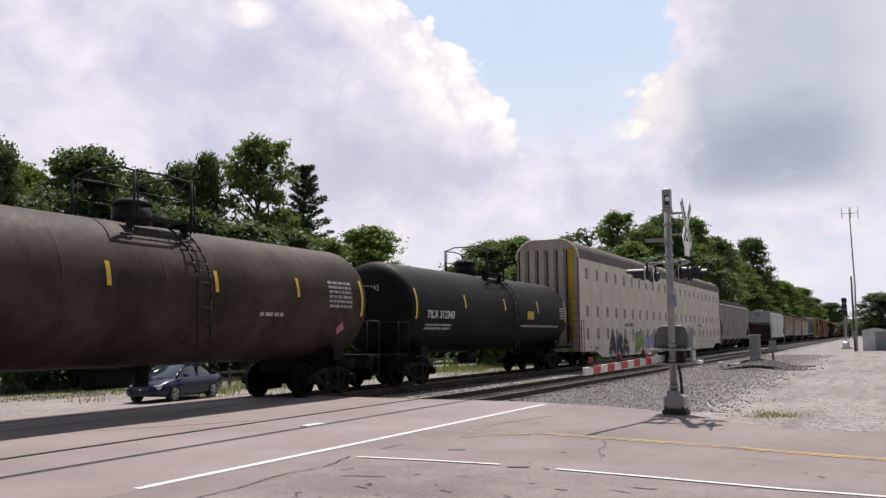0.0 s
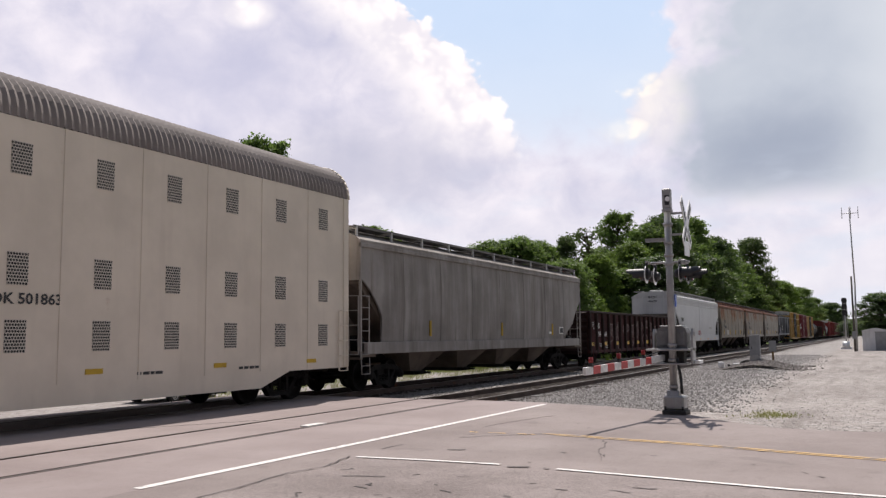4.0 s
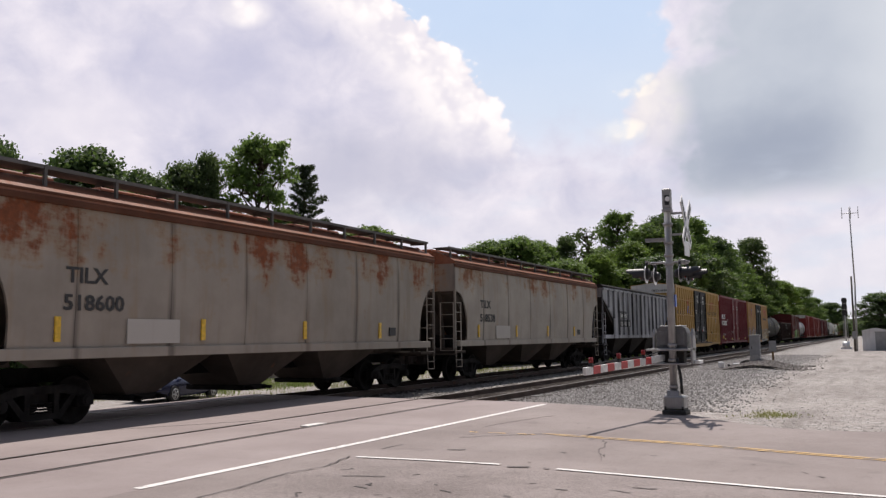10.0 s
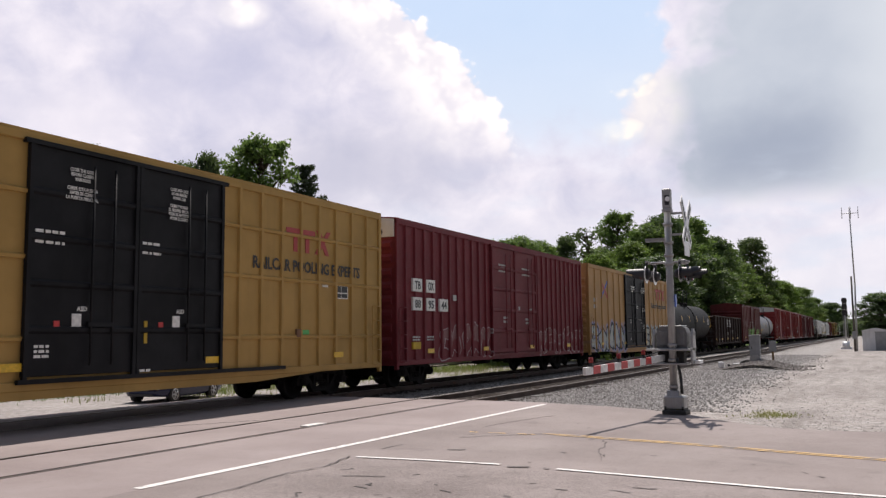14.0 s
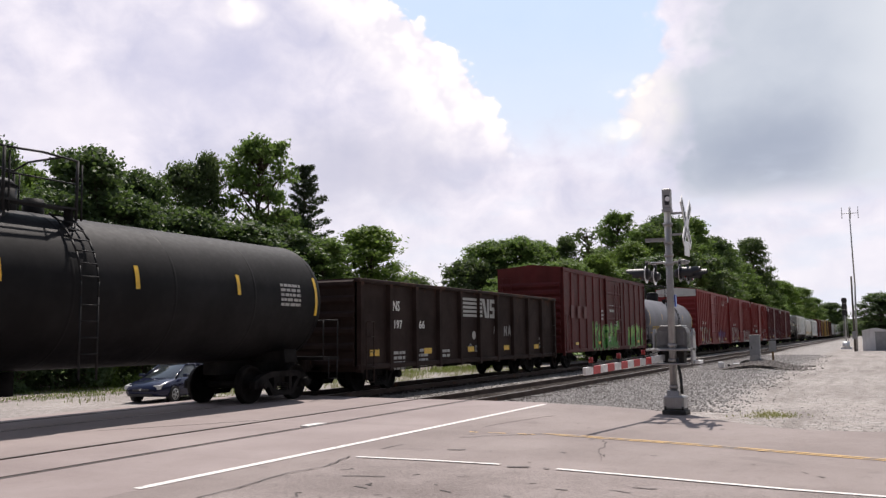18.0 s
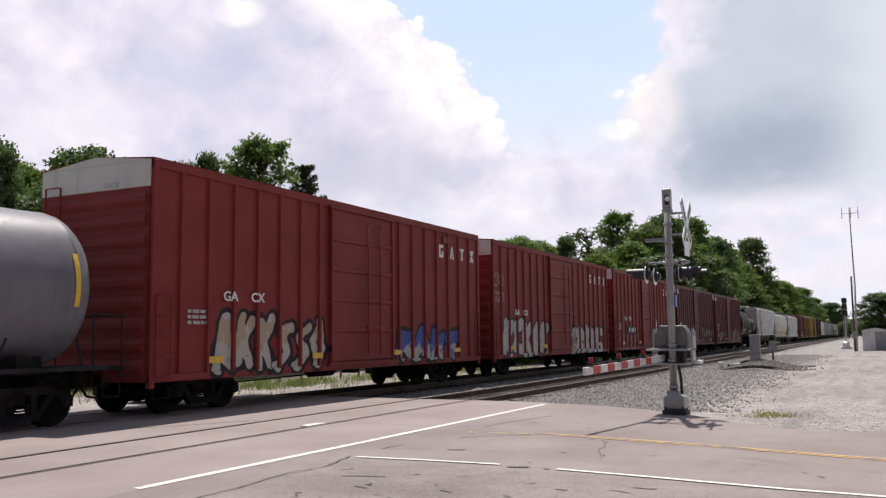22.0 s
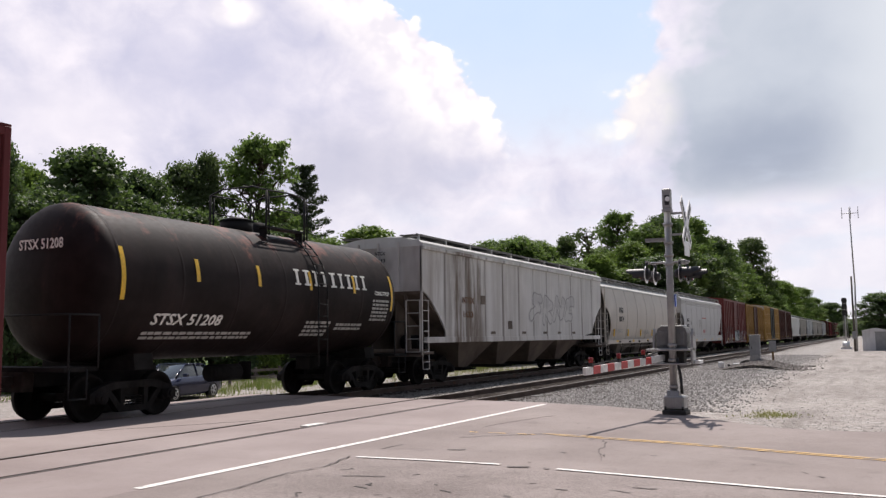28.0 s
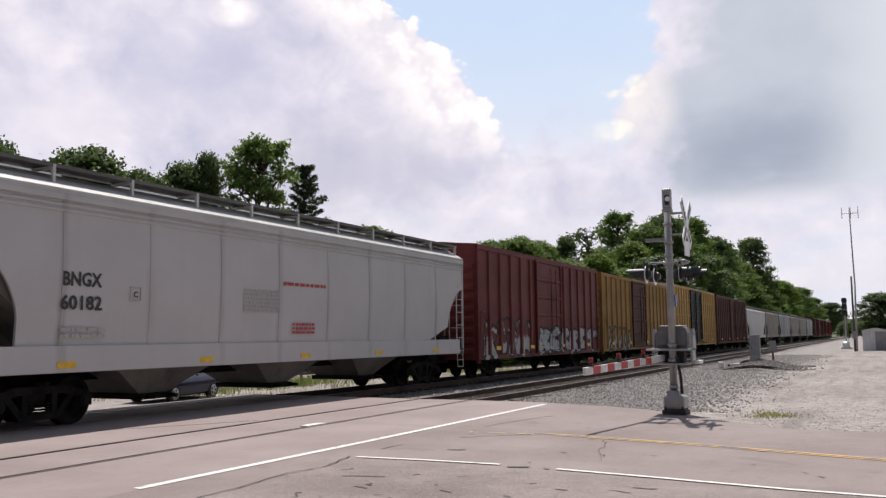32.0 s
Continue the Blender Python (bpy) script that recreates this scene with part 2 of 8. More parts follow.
STROKES = (((0, 0), (0.45, 1), (0.95, 0.05), (0.25, 0.4), (0.8, 0.42)), ((0.1, 0), (0.1, 0.95), (0.85, 0.8), (0.2, 0.5), (0.95, 0.05)),
           ((0.9, 0.95), (0.1, 0.85), (0.3, 0.5), (0.1, 0.1), (0.9, 0.05)), ((0.9, 0.9), (0.15, 0.8), (0.85, 0.35), (0.05, 0.05)),
           ((0.05, 0.05), (0.15, 0.95), (0.8, 0.1), (0.9, 0.95)), ((0.5, 0.95), (0.08, 0.55), (0.45, 0.05), (0.92, 0.45), (0.5, 0.95)),
           ((0.1, 1), (0.1, 0.05), (0.15, 0.45), (0.85, 0.95), (0.3, 0.5), (0.9, 0.0)), ((0.05, 0.9), (0.9, 0.95), (0.5, 0.9), (0.45, 0.05)))


def spray(g, col, x0, x1, z0, z1, fills, line=(0.02, 0.02, 0.025), seed=0.0, cell=1.5, edge=0.05, rim=None, slant=0.18, mist=None, fat=0.17, inner=None):
    """Sprayed letter-like shapes on a car's side: fat strokes that overlap, each with a line round it, an outer rim and a soft mist."""
    rim = rim or (line if max(line) < 0.3 else fills[0])
    r = random.Random(int(seed * 10))
    p = g.coords()
    x, y, z = g.xyz(p)
    flat = g.n("ShaderNodeCombineXYZ")
    g.put(flat.inputs[0], x)
    g.put(flat.inputs[1], z)
    flat = flat.outputs[0]
    shift = g.vec("SUBTRACT", g.n_colour(g.scaled(flat, (1, 1, 1), (seed, seed * 2, 0)), 1.4 * cell), (0.5, 0.5, 0.5))
    q = g.vec("ADD", flat, g.vec("MULTIPLY", shift, (0.42 / cell, 0.36 / cell, 0.0)))
    n = max(2, round((x1 - x0) * cell / 1.15))
    pitch, tall = (x1 - x0) / n, z1 - z0
    stout = fat * min(pitch, tall) * 1.05
    shapes = [None, None]
    for k in range(n):
        pts = STROKES[(r.randrange(8) + k) % 8]
        w, up = pitch * r.uniform(0.85, 1.05), r.uniform(-0.06, 0.1) * tall
        lean = slant * r.uniform(0.2, 1.6)
        pts = [Vector((x0 + pitch * (k + 0.12) + a * w * 0.8 + (b - 0.5) * lean * tall * 0.5, z0 + up + stout + b * (tall - 2 * stout) * r.uniform(0.9, 1.08), 0)) for a, b in pts]
        d = None
        for a, b in zip(pts, pts[1:]):
            ab = b - a
            pa = g.vec("SUBTRACT", q, tuple(a))
            h = g.math("MULTIPLY", g.vec("DOT_PRODUCT", pa, tuple(ab)), 1 / ab.length_squared, clamp=True)
            m = g.n("ShaderNodeVectorMath", op="SCALE")
            m.inputs[0].default_value = tuple(ab)
            g.put(m.inputs["Scale"], h)
            e = g.vec("LENGTH", g.vec("SUBTRACT", pa, m.outputs[0]))
            d = e if d is None else g.math("SMOOTH_MIN", d, e, 0.04)
        shapes[k % 2] = d if shapes[k % 2] is None else g.math("MINIMUM", shapes[k % 2], d)
    near = g.math("LESS_THAN", y, 0.0)
    cloud = g.noise(flat, 1.9, 4)
    worn = g.math("MULTIPLY", g.math("MULTIPLY", g.ramp(g.noise(p, 6.0, 5), 0.2, 0.4), near), 0.94)
    whole = g.math("MINIMUM", shapes[0], shapes[1])
    if mist:
        col = g.mix(g.math("MULTIPLY", g.math("MULTIPLY", g.ramp(whole, stout + 0.34, stout + 0.1), g.ramp(cloud, 0.3, 0.5)), g.math("MULTIPLY", near, 0.8)), col, mist)
    col = g.mix(g.math("MULTIPLY", worn, g.ramp(whole, stout + edge + 0.07, stout + edge + 0.055)), col, rim)
    two = g.math("ADD", g.math("DIVIDE", g.math("SUBTRACT", z, z0), tall), g.math("MULTIPLY", g.math("SUBTRACT", cloud, 0.5), 1.0))
    fill = g.mix(g.ramp(two, 0.42, 0.56), fills[0], fills[1])
    if len(fills) > 2:
        fill = g.mix(g.ramp(g.noise(flat, 3.1, 3, 0.5, 0.4), 0.56, 0.62), fill, fills[2])
    if inner:
        fill = g.mix(g.ramp(g.voronoi(flat, 2.6).outputs["Distance"], 0.30, 0.27), fill, inner)
    for d in shapes:
        ink = g.mix(g.ramp(d, stout - 0.006, stout + 0.006), fill, line)
        col = g.mix(g.math("MULTIPLY", worn, g.ramp(d, stout + edge + 0.006, stout + edge - 0.006)), col, ink)
    return col


def paint(name, base, rough=0.55, var=0.25, rust=0.0, rust_col=(0.16, 0.055, 0.02), streak=0.3, dirt=(0.06, 0.05, 0.04), sprays=(), metal=0.0,
          bump=0.15, scale=1.0, rust_top=None, stains=(), seam=None, blotch=None):
    m, g = material(name)
    p = g.coords()
    big = g.noise(p, 0.7 * scale, 4, 0.6)
    fine = g.noise(p, 9.0 * scale, 5, 0.65)
    runs = g.noise(g.scaled(p, (3.2 * scale, 3.2 * scale, 0.22 * scale)), 1.0, 5, 0.6)
    dark = tuple(c * (1 - var) for c in base)
    light = tuple(min(1, c * (1 + var * 0.6) + 0.02 * var) for c in base)
    col = g.mix(g.ramp(big, 0.3, 0.7), dark, light)
    col = g.mix(g.math("MULTIPLY", g.ramp(fine, 0.45, 0.75), 0.35 * var + 0.06), col, light)
    col = g.mix(g.math("MULTIPLY", g.ramp(runs, 0.5, 0.78), streak), col, dirt)
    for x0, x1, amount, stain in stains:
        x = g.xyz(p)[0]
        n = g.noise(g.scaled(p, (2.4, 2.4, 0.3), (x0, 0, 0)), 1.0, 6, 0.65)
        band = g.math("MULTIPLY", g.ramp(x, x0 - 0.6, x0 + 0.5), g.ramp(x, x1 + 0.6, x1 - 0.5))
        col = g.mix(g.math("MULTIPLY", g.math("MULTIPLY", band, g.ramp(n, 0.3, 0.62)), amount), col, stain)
    if seam:
        pitch, tone, amount = seam
        x, y, z = g.xyz(p)
        q = g.math("ABSOLUTE", g.math("SUBTRACT", g.math("FRACT", g.math("ADD", g.math("DIVIDE", x, pitch), 0.5)), 0.5))
        fuzzy = g.math("ADD", g.math("MULTIPLY", q, pitch), g.math("MULTIPLY", g.math("SUBTRACT", runs, 0.5), 0.35))
        fade = g.ramp(g.noise(g.scaled(p, (0.7, 0.7, 0.35), (5, 0, 0)), 1.0, 3), 0.3, 0.6)
        col = g.mix(g.math("MULTIPLY", g.math("MULTIPLY", g.ramp(fuzzy, 0.14, 0.0), fade), amount), col, tone)
    if blotch:
        lo, hi, tone, cover = blotch
        x, y, z = g.xyz(p)
        patch = g.noise(g.scaled(p, (1.1, 1.1, 0.42), (2, 5, 1)), 1.0, 5, 0.6)
        bands = g.noise(g.scaled(p, (1.6, 1.6, 3.4), (1, 4, 0)), 1.0, 5, 0.65)
        k = g.math("ADD", g.math("ADD", g.math("MULTIPLY", patch, 0.68), g.math("MULTIPLY", bands, 0.32)), g.math("MULTIPLY", g.math("SUBTRACT", g.ramp(z, lo, hi), 0.5), 0.20))
        wash = g.noise(g.scaled(p, (1.8, 1.8, 0.3), (7, 1, 3)), 1.0, 5, 0.6)
        col = g.mix(g.math("MULTIPLY", g.ramp(wash, 0.52, 0.74), 0.45), col, (0.30, 0.19, 0.10))
        col = g.mix(g.math("MULTIPLY", g.ramp(k, 0.62 - cover, 0.71 - cover), 0.35), col, (0.33, 0.18, 0.07))
        col = g.mix(g.math("MULTIPLY", g.ramp(k, 0.68 - cover, 0.77 - cover), 0.9), col, g.mix(g.ramp(fine, 0.35, 0.65), tone, tuple(c * 1.5 for c in tone)))
    if rust > 0:
        r = g.noise(p, 1.1 * scale, 7, 0.6)
        broad = g.noise(g.scaled(p, (1.3 * scale, 1.3 * scale, 0.16 * scale), (3, 1, 2)), 1.0, 5, 0.6)
        r = g.math("ADD", g.math("MULTIPLY", r, 0.45), g.math("MULTIPLY", broad, 0.55))
        if rust_top:
            z = g.xyz(p)[2]
            r = g.math("ADD", r, g.math("MULTIPLY", g.ramp(z, rust_top[0], rust_top[1]), 0.14))
        mask = g.ramp(r, 0.66 - 0.22 * rust, 0.74 - 0.14 * rust)
        col = g.mix(g.math("MULTIPLY", mask, 0.85), col, g.mix(g.ramp(fine, 0.35, 0.65), rust_col, tuple(c * 2.1 for c in rust_col)))
    for s in sprays:
        col = spray(g, col, **s)
    rg = g.math("ADD", rough, g.math("MULTIPLY", g.math("SUBTRACT", fine, 0.5), 0.35))
    g.surface(col, rg, metal, g.math("ADD", fine, g.math("MULTIPLY", big, 2.0)), bump, 0.012, 0.13)
    return m


def plain(name, col, rough=0.5, metal=0.0, var=0.15):
    m, g = material(name)
    p = g.coords()
    f = g.noise(p, 14, 4)
    c = g.mix(g.ramp(f, 0.3, 0.7), tuple(x * (1 - var) for x in col), tuple(min(1, x * (1 + var)) for x in col))
    g.surface(c, g.math("ADD", rough, g.math("MULTIPLY", g.math("SUBTRACT", f, 0.5), 0.2)), metal, f, 0.08, 0.01)
    return m


M = {}
# running gear and underframe: grimy bases lowered to hold the shade beneath the cars
M["truck"] = paint("truck_steel", (0.012, 0.0105, 0.010), 0.85, 0.4, 0.3, (0.03, 0.016, 0.009), 0.2, scale=3)
M["wheel"] = paint("wheel_steel", (0.014, 0.012, 0.011), 0.75, 0.4, 0.2, (0.035, 0.018, 0.01), 0.1, metal=0.4, scale=3)
M["under"] = paint("underframe_grime_and_shade", (0.011, 0.010, 0.0095), 0.9, 0.4, 0.2, (0.03, 0.016, 0.009), 0.2, scale=2)
M["coupler"] = paint("coupler_steel", (0.025, 0.018, 0.015), 0.8, 0.4, 0.4, (0.06, 0.03, 0.015), scale=4)
M["letter_white"] = plain("white_lettering", (0.75, 0.74, 0.70), 0.6)
M["letter_grey"] = plain("dull_white_lettering", (0.42, 0.41, 0.39), 0.6)
M["letter_black"] = plain("black_lettering", (0.03, 0.03, 0.032), 0.6)
M["letter_yellow"] = plain("yellow_lettering", (0.55, 0.36, 0.05), 0.6)
M["letter_red"] = plain("red_lettering", (0.45, 0.05, 0.05), 0.6)
M["reflector"] = plain("yellow_reflector", (0.75, 0.46, 0.03), 0.4)
M["grip"] = plain("galvanised_grip", (0.28, 0.28, 0.27), 0.5, 0.5)
M["hole"] = plain("gap_black_and_shade", (0.012, 0.012, 0.013), 0.9)

# ---------------------------------------------------------------- the train
YC = 14.53       # middle of the train's track
RAIL = 0.7525    # half of the distance between the rail heads' middles


def run(t):
    """How far the train has come after t seconds."""
    return 15.75 * t - 0.02625 * t * t


RIBS = {}        # shared small meshes
CARS = []        # (thing, u): its front end stands at x = u - run(t)
WHEELSETS = []   # (wheelset, u of the axle, poses in its truck)


def truck_meshes():
    b = Mb().box(-0.22, 0.22, -1.0, 1.0, 0.42, 0.72, 0.03).rod((0, 0, 0.7), (0, 0, 0.86), 0.22, 12)
    b.box(-0.62, -0.55, -0.72, 0.72, 0.34, 0.46).box(0.55, 0.62, -0.72, 0.72, 0.34, 0.46)
    f = Mb()
    top = [(-1.12, 0.36), (-1.12, 0.54), (-0.95, 0.64), (-0.55, 0.76), (0.55, 0.76), (0.95, 0.64), (1.12, 0.54), (1.12, 0.36), (0.98, 0.36), (0.90, 0.52),
           (0.45, 0.62), (-0.45, 0.62), (-0.90, 0.52), (-0.98, 0.36)]
    f.prism(top, "y", -0.09, 0.09)
    f.prism([(-0.72, 0.55), (-0.40, 0.16), (0.40, 0.16), (0.72, 0.55), (0.60, 0.58), (0.33, 0.27), (-0.33, 0.27), (-0.60, 0.58)], "y", -0.08, 0.08)
    f.box(-0.36, -0.25, -0.07, 0.07, 0.2, 0.66).box(0.25, 0.36, -0.07, 0.07, 0.2, 0.66)
    for x in (-0.89, 0.89):
        f.box(x - 0.13, x + 0.13, -0.08, 0.08, 0.34, 0.60, 0.02)
        f.rod((x, -0.2, 0.457), (x, 0.08, 0.457), 0.115, 14)
        f.rod((x, -0.23, 0.457), (x, -0.2, 0.457), 0.07, 10)
    for x in (-0.16, 0.0, 0.16):
        for k in range(4):
            f.rod((x, -0.02, 0.28 + k * 0.05), (x, -0.02, 0.31 + k * 0.05), 0.075, 10)
    w = Mb()
    for s in (-1, 1):
        y = s * RAIL
        prof = [(-0.07, 0.44), (-0.065, 0.455), (0.03, 0.46), (0.045, 0.485), (0.07, 0.48), (0.07, 0.40), (0.03, 0.36), (0.02, 0.15), (0.07, 0.13), (0.07, 0.09)]
        prof2 = [(-0.07, 0.44), (-0.07, 0.38), (-0.02, 0.35), (-0.03, 0.15), (-0.08, 0.13), (-0.08, 0.09)]
        for pr in (prof, prof2):
            i = len(w.v)
            n = 28
            for a, r in pr:
                for k in range(n):
                    t = 2 * math.pi * k / n
                    w.v.append((r * math.cos(t), y - s * a, r * math.sin(t)))
            for mm in range(len(pr) - 1):
                for k in range(n):
                    j = (k + 1) % n
                    w.f.append((i + mm * n + k, i + mm * n + j, i + mm * n + n + j, i + mm * n + n + k))
                    w.s.append(True)
    w.rod((0, -1.05, 0), (0, 1.05, 0), 0.085, 14)
    for k in range(3):
        t = 2 * math.pi * k / 3
        w.rod((0.055 * math.cos(t), -1.245, 0.055 * math.sin(t)), (0.055 * math.cos(t), -1.05, 0.055 * math.sin(t)), 0.02, 6)
    out = (b.mesh("truck"), f.mesh("side_frame"), w.mesh("wheelset"))
    for me, k in zip(out, ("truck", "truck", "wheel")):
        me.materials.append(M[k])
    return out


TRUCK, SIDE_FRAME, WHEELSET = truck_meshes()


def add_truck(car, u, x):
    t = part("truck", TRUCK, None, car, at=(x, 0, 0))
    part("side_frame", SIDE_FRAME, None, t, at=(0, -1.03, 0))
    part("side_frame", SIDE_FRAME, None, t, at=pose(0, 1.03, 0, 0, 0, 180))
    for dx in (-0.89, 0.89):
        w = part("wheelset", WHEELSET, None, t, at=(dx, 0, 0.457))
        WHEELSETS.append((w, u + x + dx, dx))


def coupler_mesh():
    c = Mb().box(-0.55, 0.2, -0.09, 0.09, 0.72, 0.92, 0.02)
    c.prism([(-0.85, -0.12), (-0.85, 0.02), (-0.72, 0.14), (-0.5, 0.14), (-0.5, -0.14), (-0.7, -0.16)], "z", 0.66, 0.96)
    c.box(-0.15, 0.1, -0.35, 0.35, 0.62, 1.0, 0.02)
    c.path([(-0.05, 0.3, 0.75), (-0.3, 0.28, 0.45), (-0.62, 0.2, 0.4)], 0.025)
    me = c.mesh("coupler")
    me.materials.append(M["coupler"])
    return me


COUPLER = coupler_mesh()


def chassis(car, u, length, t0, t1, sill=True):
    """Trucks, couplers, centre sill and brake gear that all the cars have."""
    for x in (t0, t1):
        if x is not None:
            add_truck(car, u, x)
    part("coupler", COUPLER, None, car, at=(0.15, 0, 0))
    part("coupler", COUPLER, None, car, at=pose(length - 0.15, 0, 0, 0, 0, 180))
    if sill:
        s = Mb().box(0.1, length - 0.1, -0.25, 0.25, 0.72, 1.0)
        for k in range(1, 6):
            x = length * k / 6
            s.box(x - 0.06, x + 0.06, -1.4, 1.4, 0.82, 1.0)
        part("centre_sill", s, M["under"], car)
        b = Mb().rod((length * 0.42, -0.75, 0.72), (length * 0.42 + 1.0, -0.75, 0.72), 0.2, 14).box(length * 0.55, length * 0.55 + 0.4, -0.8, -0.4, 0.55, 0.85, 0.03)
        b.path([(length * 0.42, -0.75, 0.6), (t0 or 2 + 0.6, -0.5, 0.5)], 0.02)
        part("brake_reservoir", b, M["under"], car)


def ladder(car, x, y, z0, z1, material, width=0.42, n=None, along="x", name="ladder"):
    n = n or max(2, round((z1 - z0) / 0.38))
    m = Mb()
    for s in (0, width):
        p = (x + s, y, 0) if along == "x" else (x, y + s, 0)
        m.box(p[0] - 0.02, p[0] + 0.02, p[1] - 0.012, p[1] + 0.012, z0, z1)
    ob = part(name, m, material, car)
    key = ("rung", width, along, material.name)
    if key not in RIBS:
        RIBS[key] = Mb().rod((0, -0.02, 0) if along == "x" else (-0.02, 0, 0), (width, -0.02, 0) if along == "x" else (-0.02, width, 0), 0.014, 6).mesh("rung")
        RIBS[key].materials.append(material)
    for k in range(n + 1):
        part("rung", RIBS[key], None, ob, at=(x, y, z0 + (z1 - z0) * k / n))
    return ob


def stencils(car, y, spots, material, rng, name="stencil"):
    """Rows of small marks that cannot be read: plain bars."""
    for x, z, w, rows, h in spots:
        m = Mb()
        for r in range(rows):
            a = x
            while a < x + w:
                b = min(x + w, a + h * rng.uniform(1.2, 3.2))
                m.box(a, b, y - 0.004, y, z - r * h * 1.7 - h, z - r * h * 1.7)
                a = b + h * rng.uniform(0.4, 0.8)
        tagged(part(name, m, material, car), kind="stuff")


def rib_mesh(w, d, z0, z1, material):
    k = (w, d, z0, z1, material.name)
    if k not in RIBS:
        m = Mb().prism([(-w / 2, 0.01), (-w * 0.32, -d), (w * 0.32, -d), (w / 2, 0.01)], "z", z0, z1)
        RIBS[k] = m.mesh("rib")
        RIBS[k].materials.append(material)
    return RIBS[k]


def new_car(name, label, u, category="freight car"):
    car = thing(name, label, category, "cars of the freight train", at=(u, YC, 0))
    CARS.append((car, u))
    return car


def boxcar(label, u0, u1, body, roof=None, top=5.2, z0=0.72, ribs=20, rib=(0.16, 0.07), door=(6.2, 9.7), door_mat=None, doors=1, bands=(), end_board=None,
           belly=0.0, rng=0, t0=2.2, rib_cols=None, flat_ends=0.0):
    L = u1 - u0
    hw = 1.62
    r = random.Random(rng)
    roof = roof or body
    car = new_car("boxcar", label, u0)
    eave = top - 0.03
    top = eave + 0.16
    # shell: far side, floor, near side sheet with the door opening left solid behind the door
    side = Mb().box(0.02, L - 0.02, -hw, -hw + 0.05, z0, eave)
    if belly:
        side.prism([(0.02, z0), (L * 0.16, z0), (L * 0.3, z0 - belly), (L * 0.7, z0 - belly), (L * 0.84, z0), (L - 0.02, z0), (L - 0.02, z0 + 0.1), (0.02, z0 + 0.1)],
                   "y", -hw - 0.03, -hw + 0.02)
    part("side", side, body, car)
    far = Mb().box(0.02, L - 0.02, hw - 0.05, hw, z0, eave)
    for k in range(ribs + 1):
        x = 0.2 + (L - 0.4) * k / ribs
        far.box(x - 0.06, x + 0.06, hw, hw + 0.06, z0, eave)
    part("side", far, body, car)
    part("floor", Mb().box(0.05, L - 0.05, -hw + 0.06, hw - 0.06, z0 + 0.2, z0 + 0.35), M["under"], car)
    # top and bottom rails, corner posts
    part("top_rail", Mb().box(0.0, L, -hw - 0.05, -hw + 0.03, eave - 0.16, eave, 0.015), body, car)
    part("side_sill", Mb().box(0.0, L, -hw - 0.05, -hw + 0.03, z0, z0 + 0.16, 0.015), body, car)
    for x in (0.0, L - 0.14):
        part("corner_post", Mb().box(x, x + 0.14, -hw - 0.055, -hw + 0.06, z0 - 0.12, eave, 0.015), body, car)
    d0, d1 = door if door else (-9, -8)
    rm = rib_mesh(rib[0], rib[1], z0 + 0.14, eave - 0.14, body)
    for k in range(1, ribs):
        x = L * k / ribs
        if d0 - 0.1 < x < d1 + 0.1:
            continue
        part("rib", rm, None, car, at=(x, -hw, 0))
    for z in bands:
        for a, b in ((0.14, d0), (d1, L - 0.14)):
            part("band", Mb().prism([(-hw - 0.045, z - 0.05), (-hw - 0.06, z + 0.01), (-hw + 0.01, z + 0.06), (-hw + 0.01, z - 0.06)], "x", a, b), body, car)
    # doors
    if door:
        dm = door_mat or body
        w = (d1 - d0) / doors
        for k in range(doors):
            a, b = d0 + w * k, d0 + w * (k + 1) - 0.02
            dd = Mb().box(a, b, -hw - 0.06, -hw - 0.01, z0 + 0.24, eave - 0.2, 0.01)
            dob = part("door", dd, dm, car)
            for j in range(1, 5):
                z = z0 + 0.24 + (eave - z0 - 0.44) * j / 5
                part("door_stiffener", Mb().prism([(-hw - 0.06, z - 0.07), (-hw - 0.1, z - 0.03), (-hw - 0.1, z + 0.03), (-hw - 0.06, z + 0.07)], "x", a + 0.08, b - 0.08), dm, dob)
            part("door_post", Mb().box(a, a + 0.08, -hw - 0.11, -hw - 0.05, z0 + 0.2, eave - 0.18), dm, dob)
            part("door_post", Mb().box(b - 0.08, b, -hw - 0.11, -hw - 0.05, z0 + 0.2, eave - 0.18), dm, dob)
            lock = Mb().rod((b - w * 0.45, -hw - 0.13, z0 + 0.4), (b - w * 0.45, -hw - 0.13, eave - 0.4), 0.022, 8).rod((b - w * 0.25, -hw - 0.13, z0 + 0.4), (b - w * 0.25, -hw - 0.13, eave - 0.4), 0.022, 8)
            lock.box(b - w * 0.45 - 0.06, b - w * 0.25 + 0.06, -hw - 0.15, -hw - 0.1, z0 + 1.1, z0 + 1.18)
            part("lock_bar", lock, dm, dob)
        tr = Mb().box(d0 - 0.1, min(L - 0.3, d1 + w * 0.9), -hw - 0.12, -hw - 0.04, z0 + 0.12, z0 + 0.2)
        part("door_track", tr, dm, car)
        part("door_track", Mb().box(d0 - 0.1, d1 + 0.1, -hw - 0.12, -hw - 0.02, eave - 0.2, eave - 0.12), dm, car)
    # ends with level corrugations
    for s, x in ((-1, 0.0), (1, L)):
        e = Mb().box(min(x, x - s * 0.06), max(x, x - s * 0.06), -hw + 0.02, hw - 0.02, z0, eave)
        eo = part("end_wall", e, body, car)
        er = Mb().prism([(-s * 0.01, -0.16), (s * 0.08, -0.05), (s * 0.08, 0.05), (-s * 0.01, 0.16)], "y", -hw + 0.12, hw - 0.12).mesh("end_rib")
        er.materials.append(body)
        n = 9
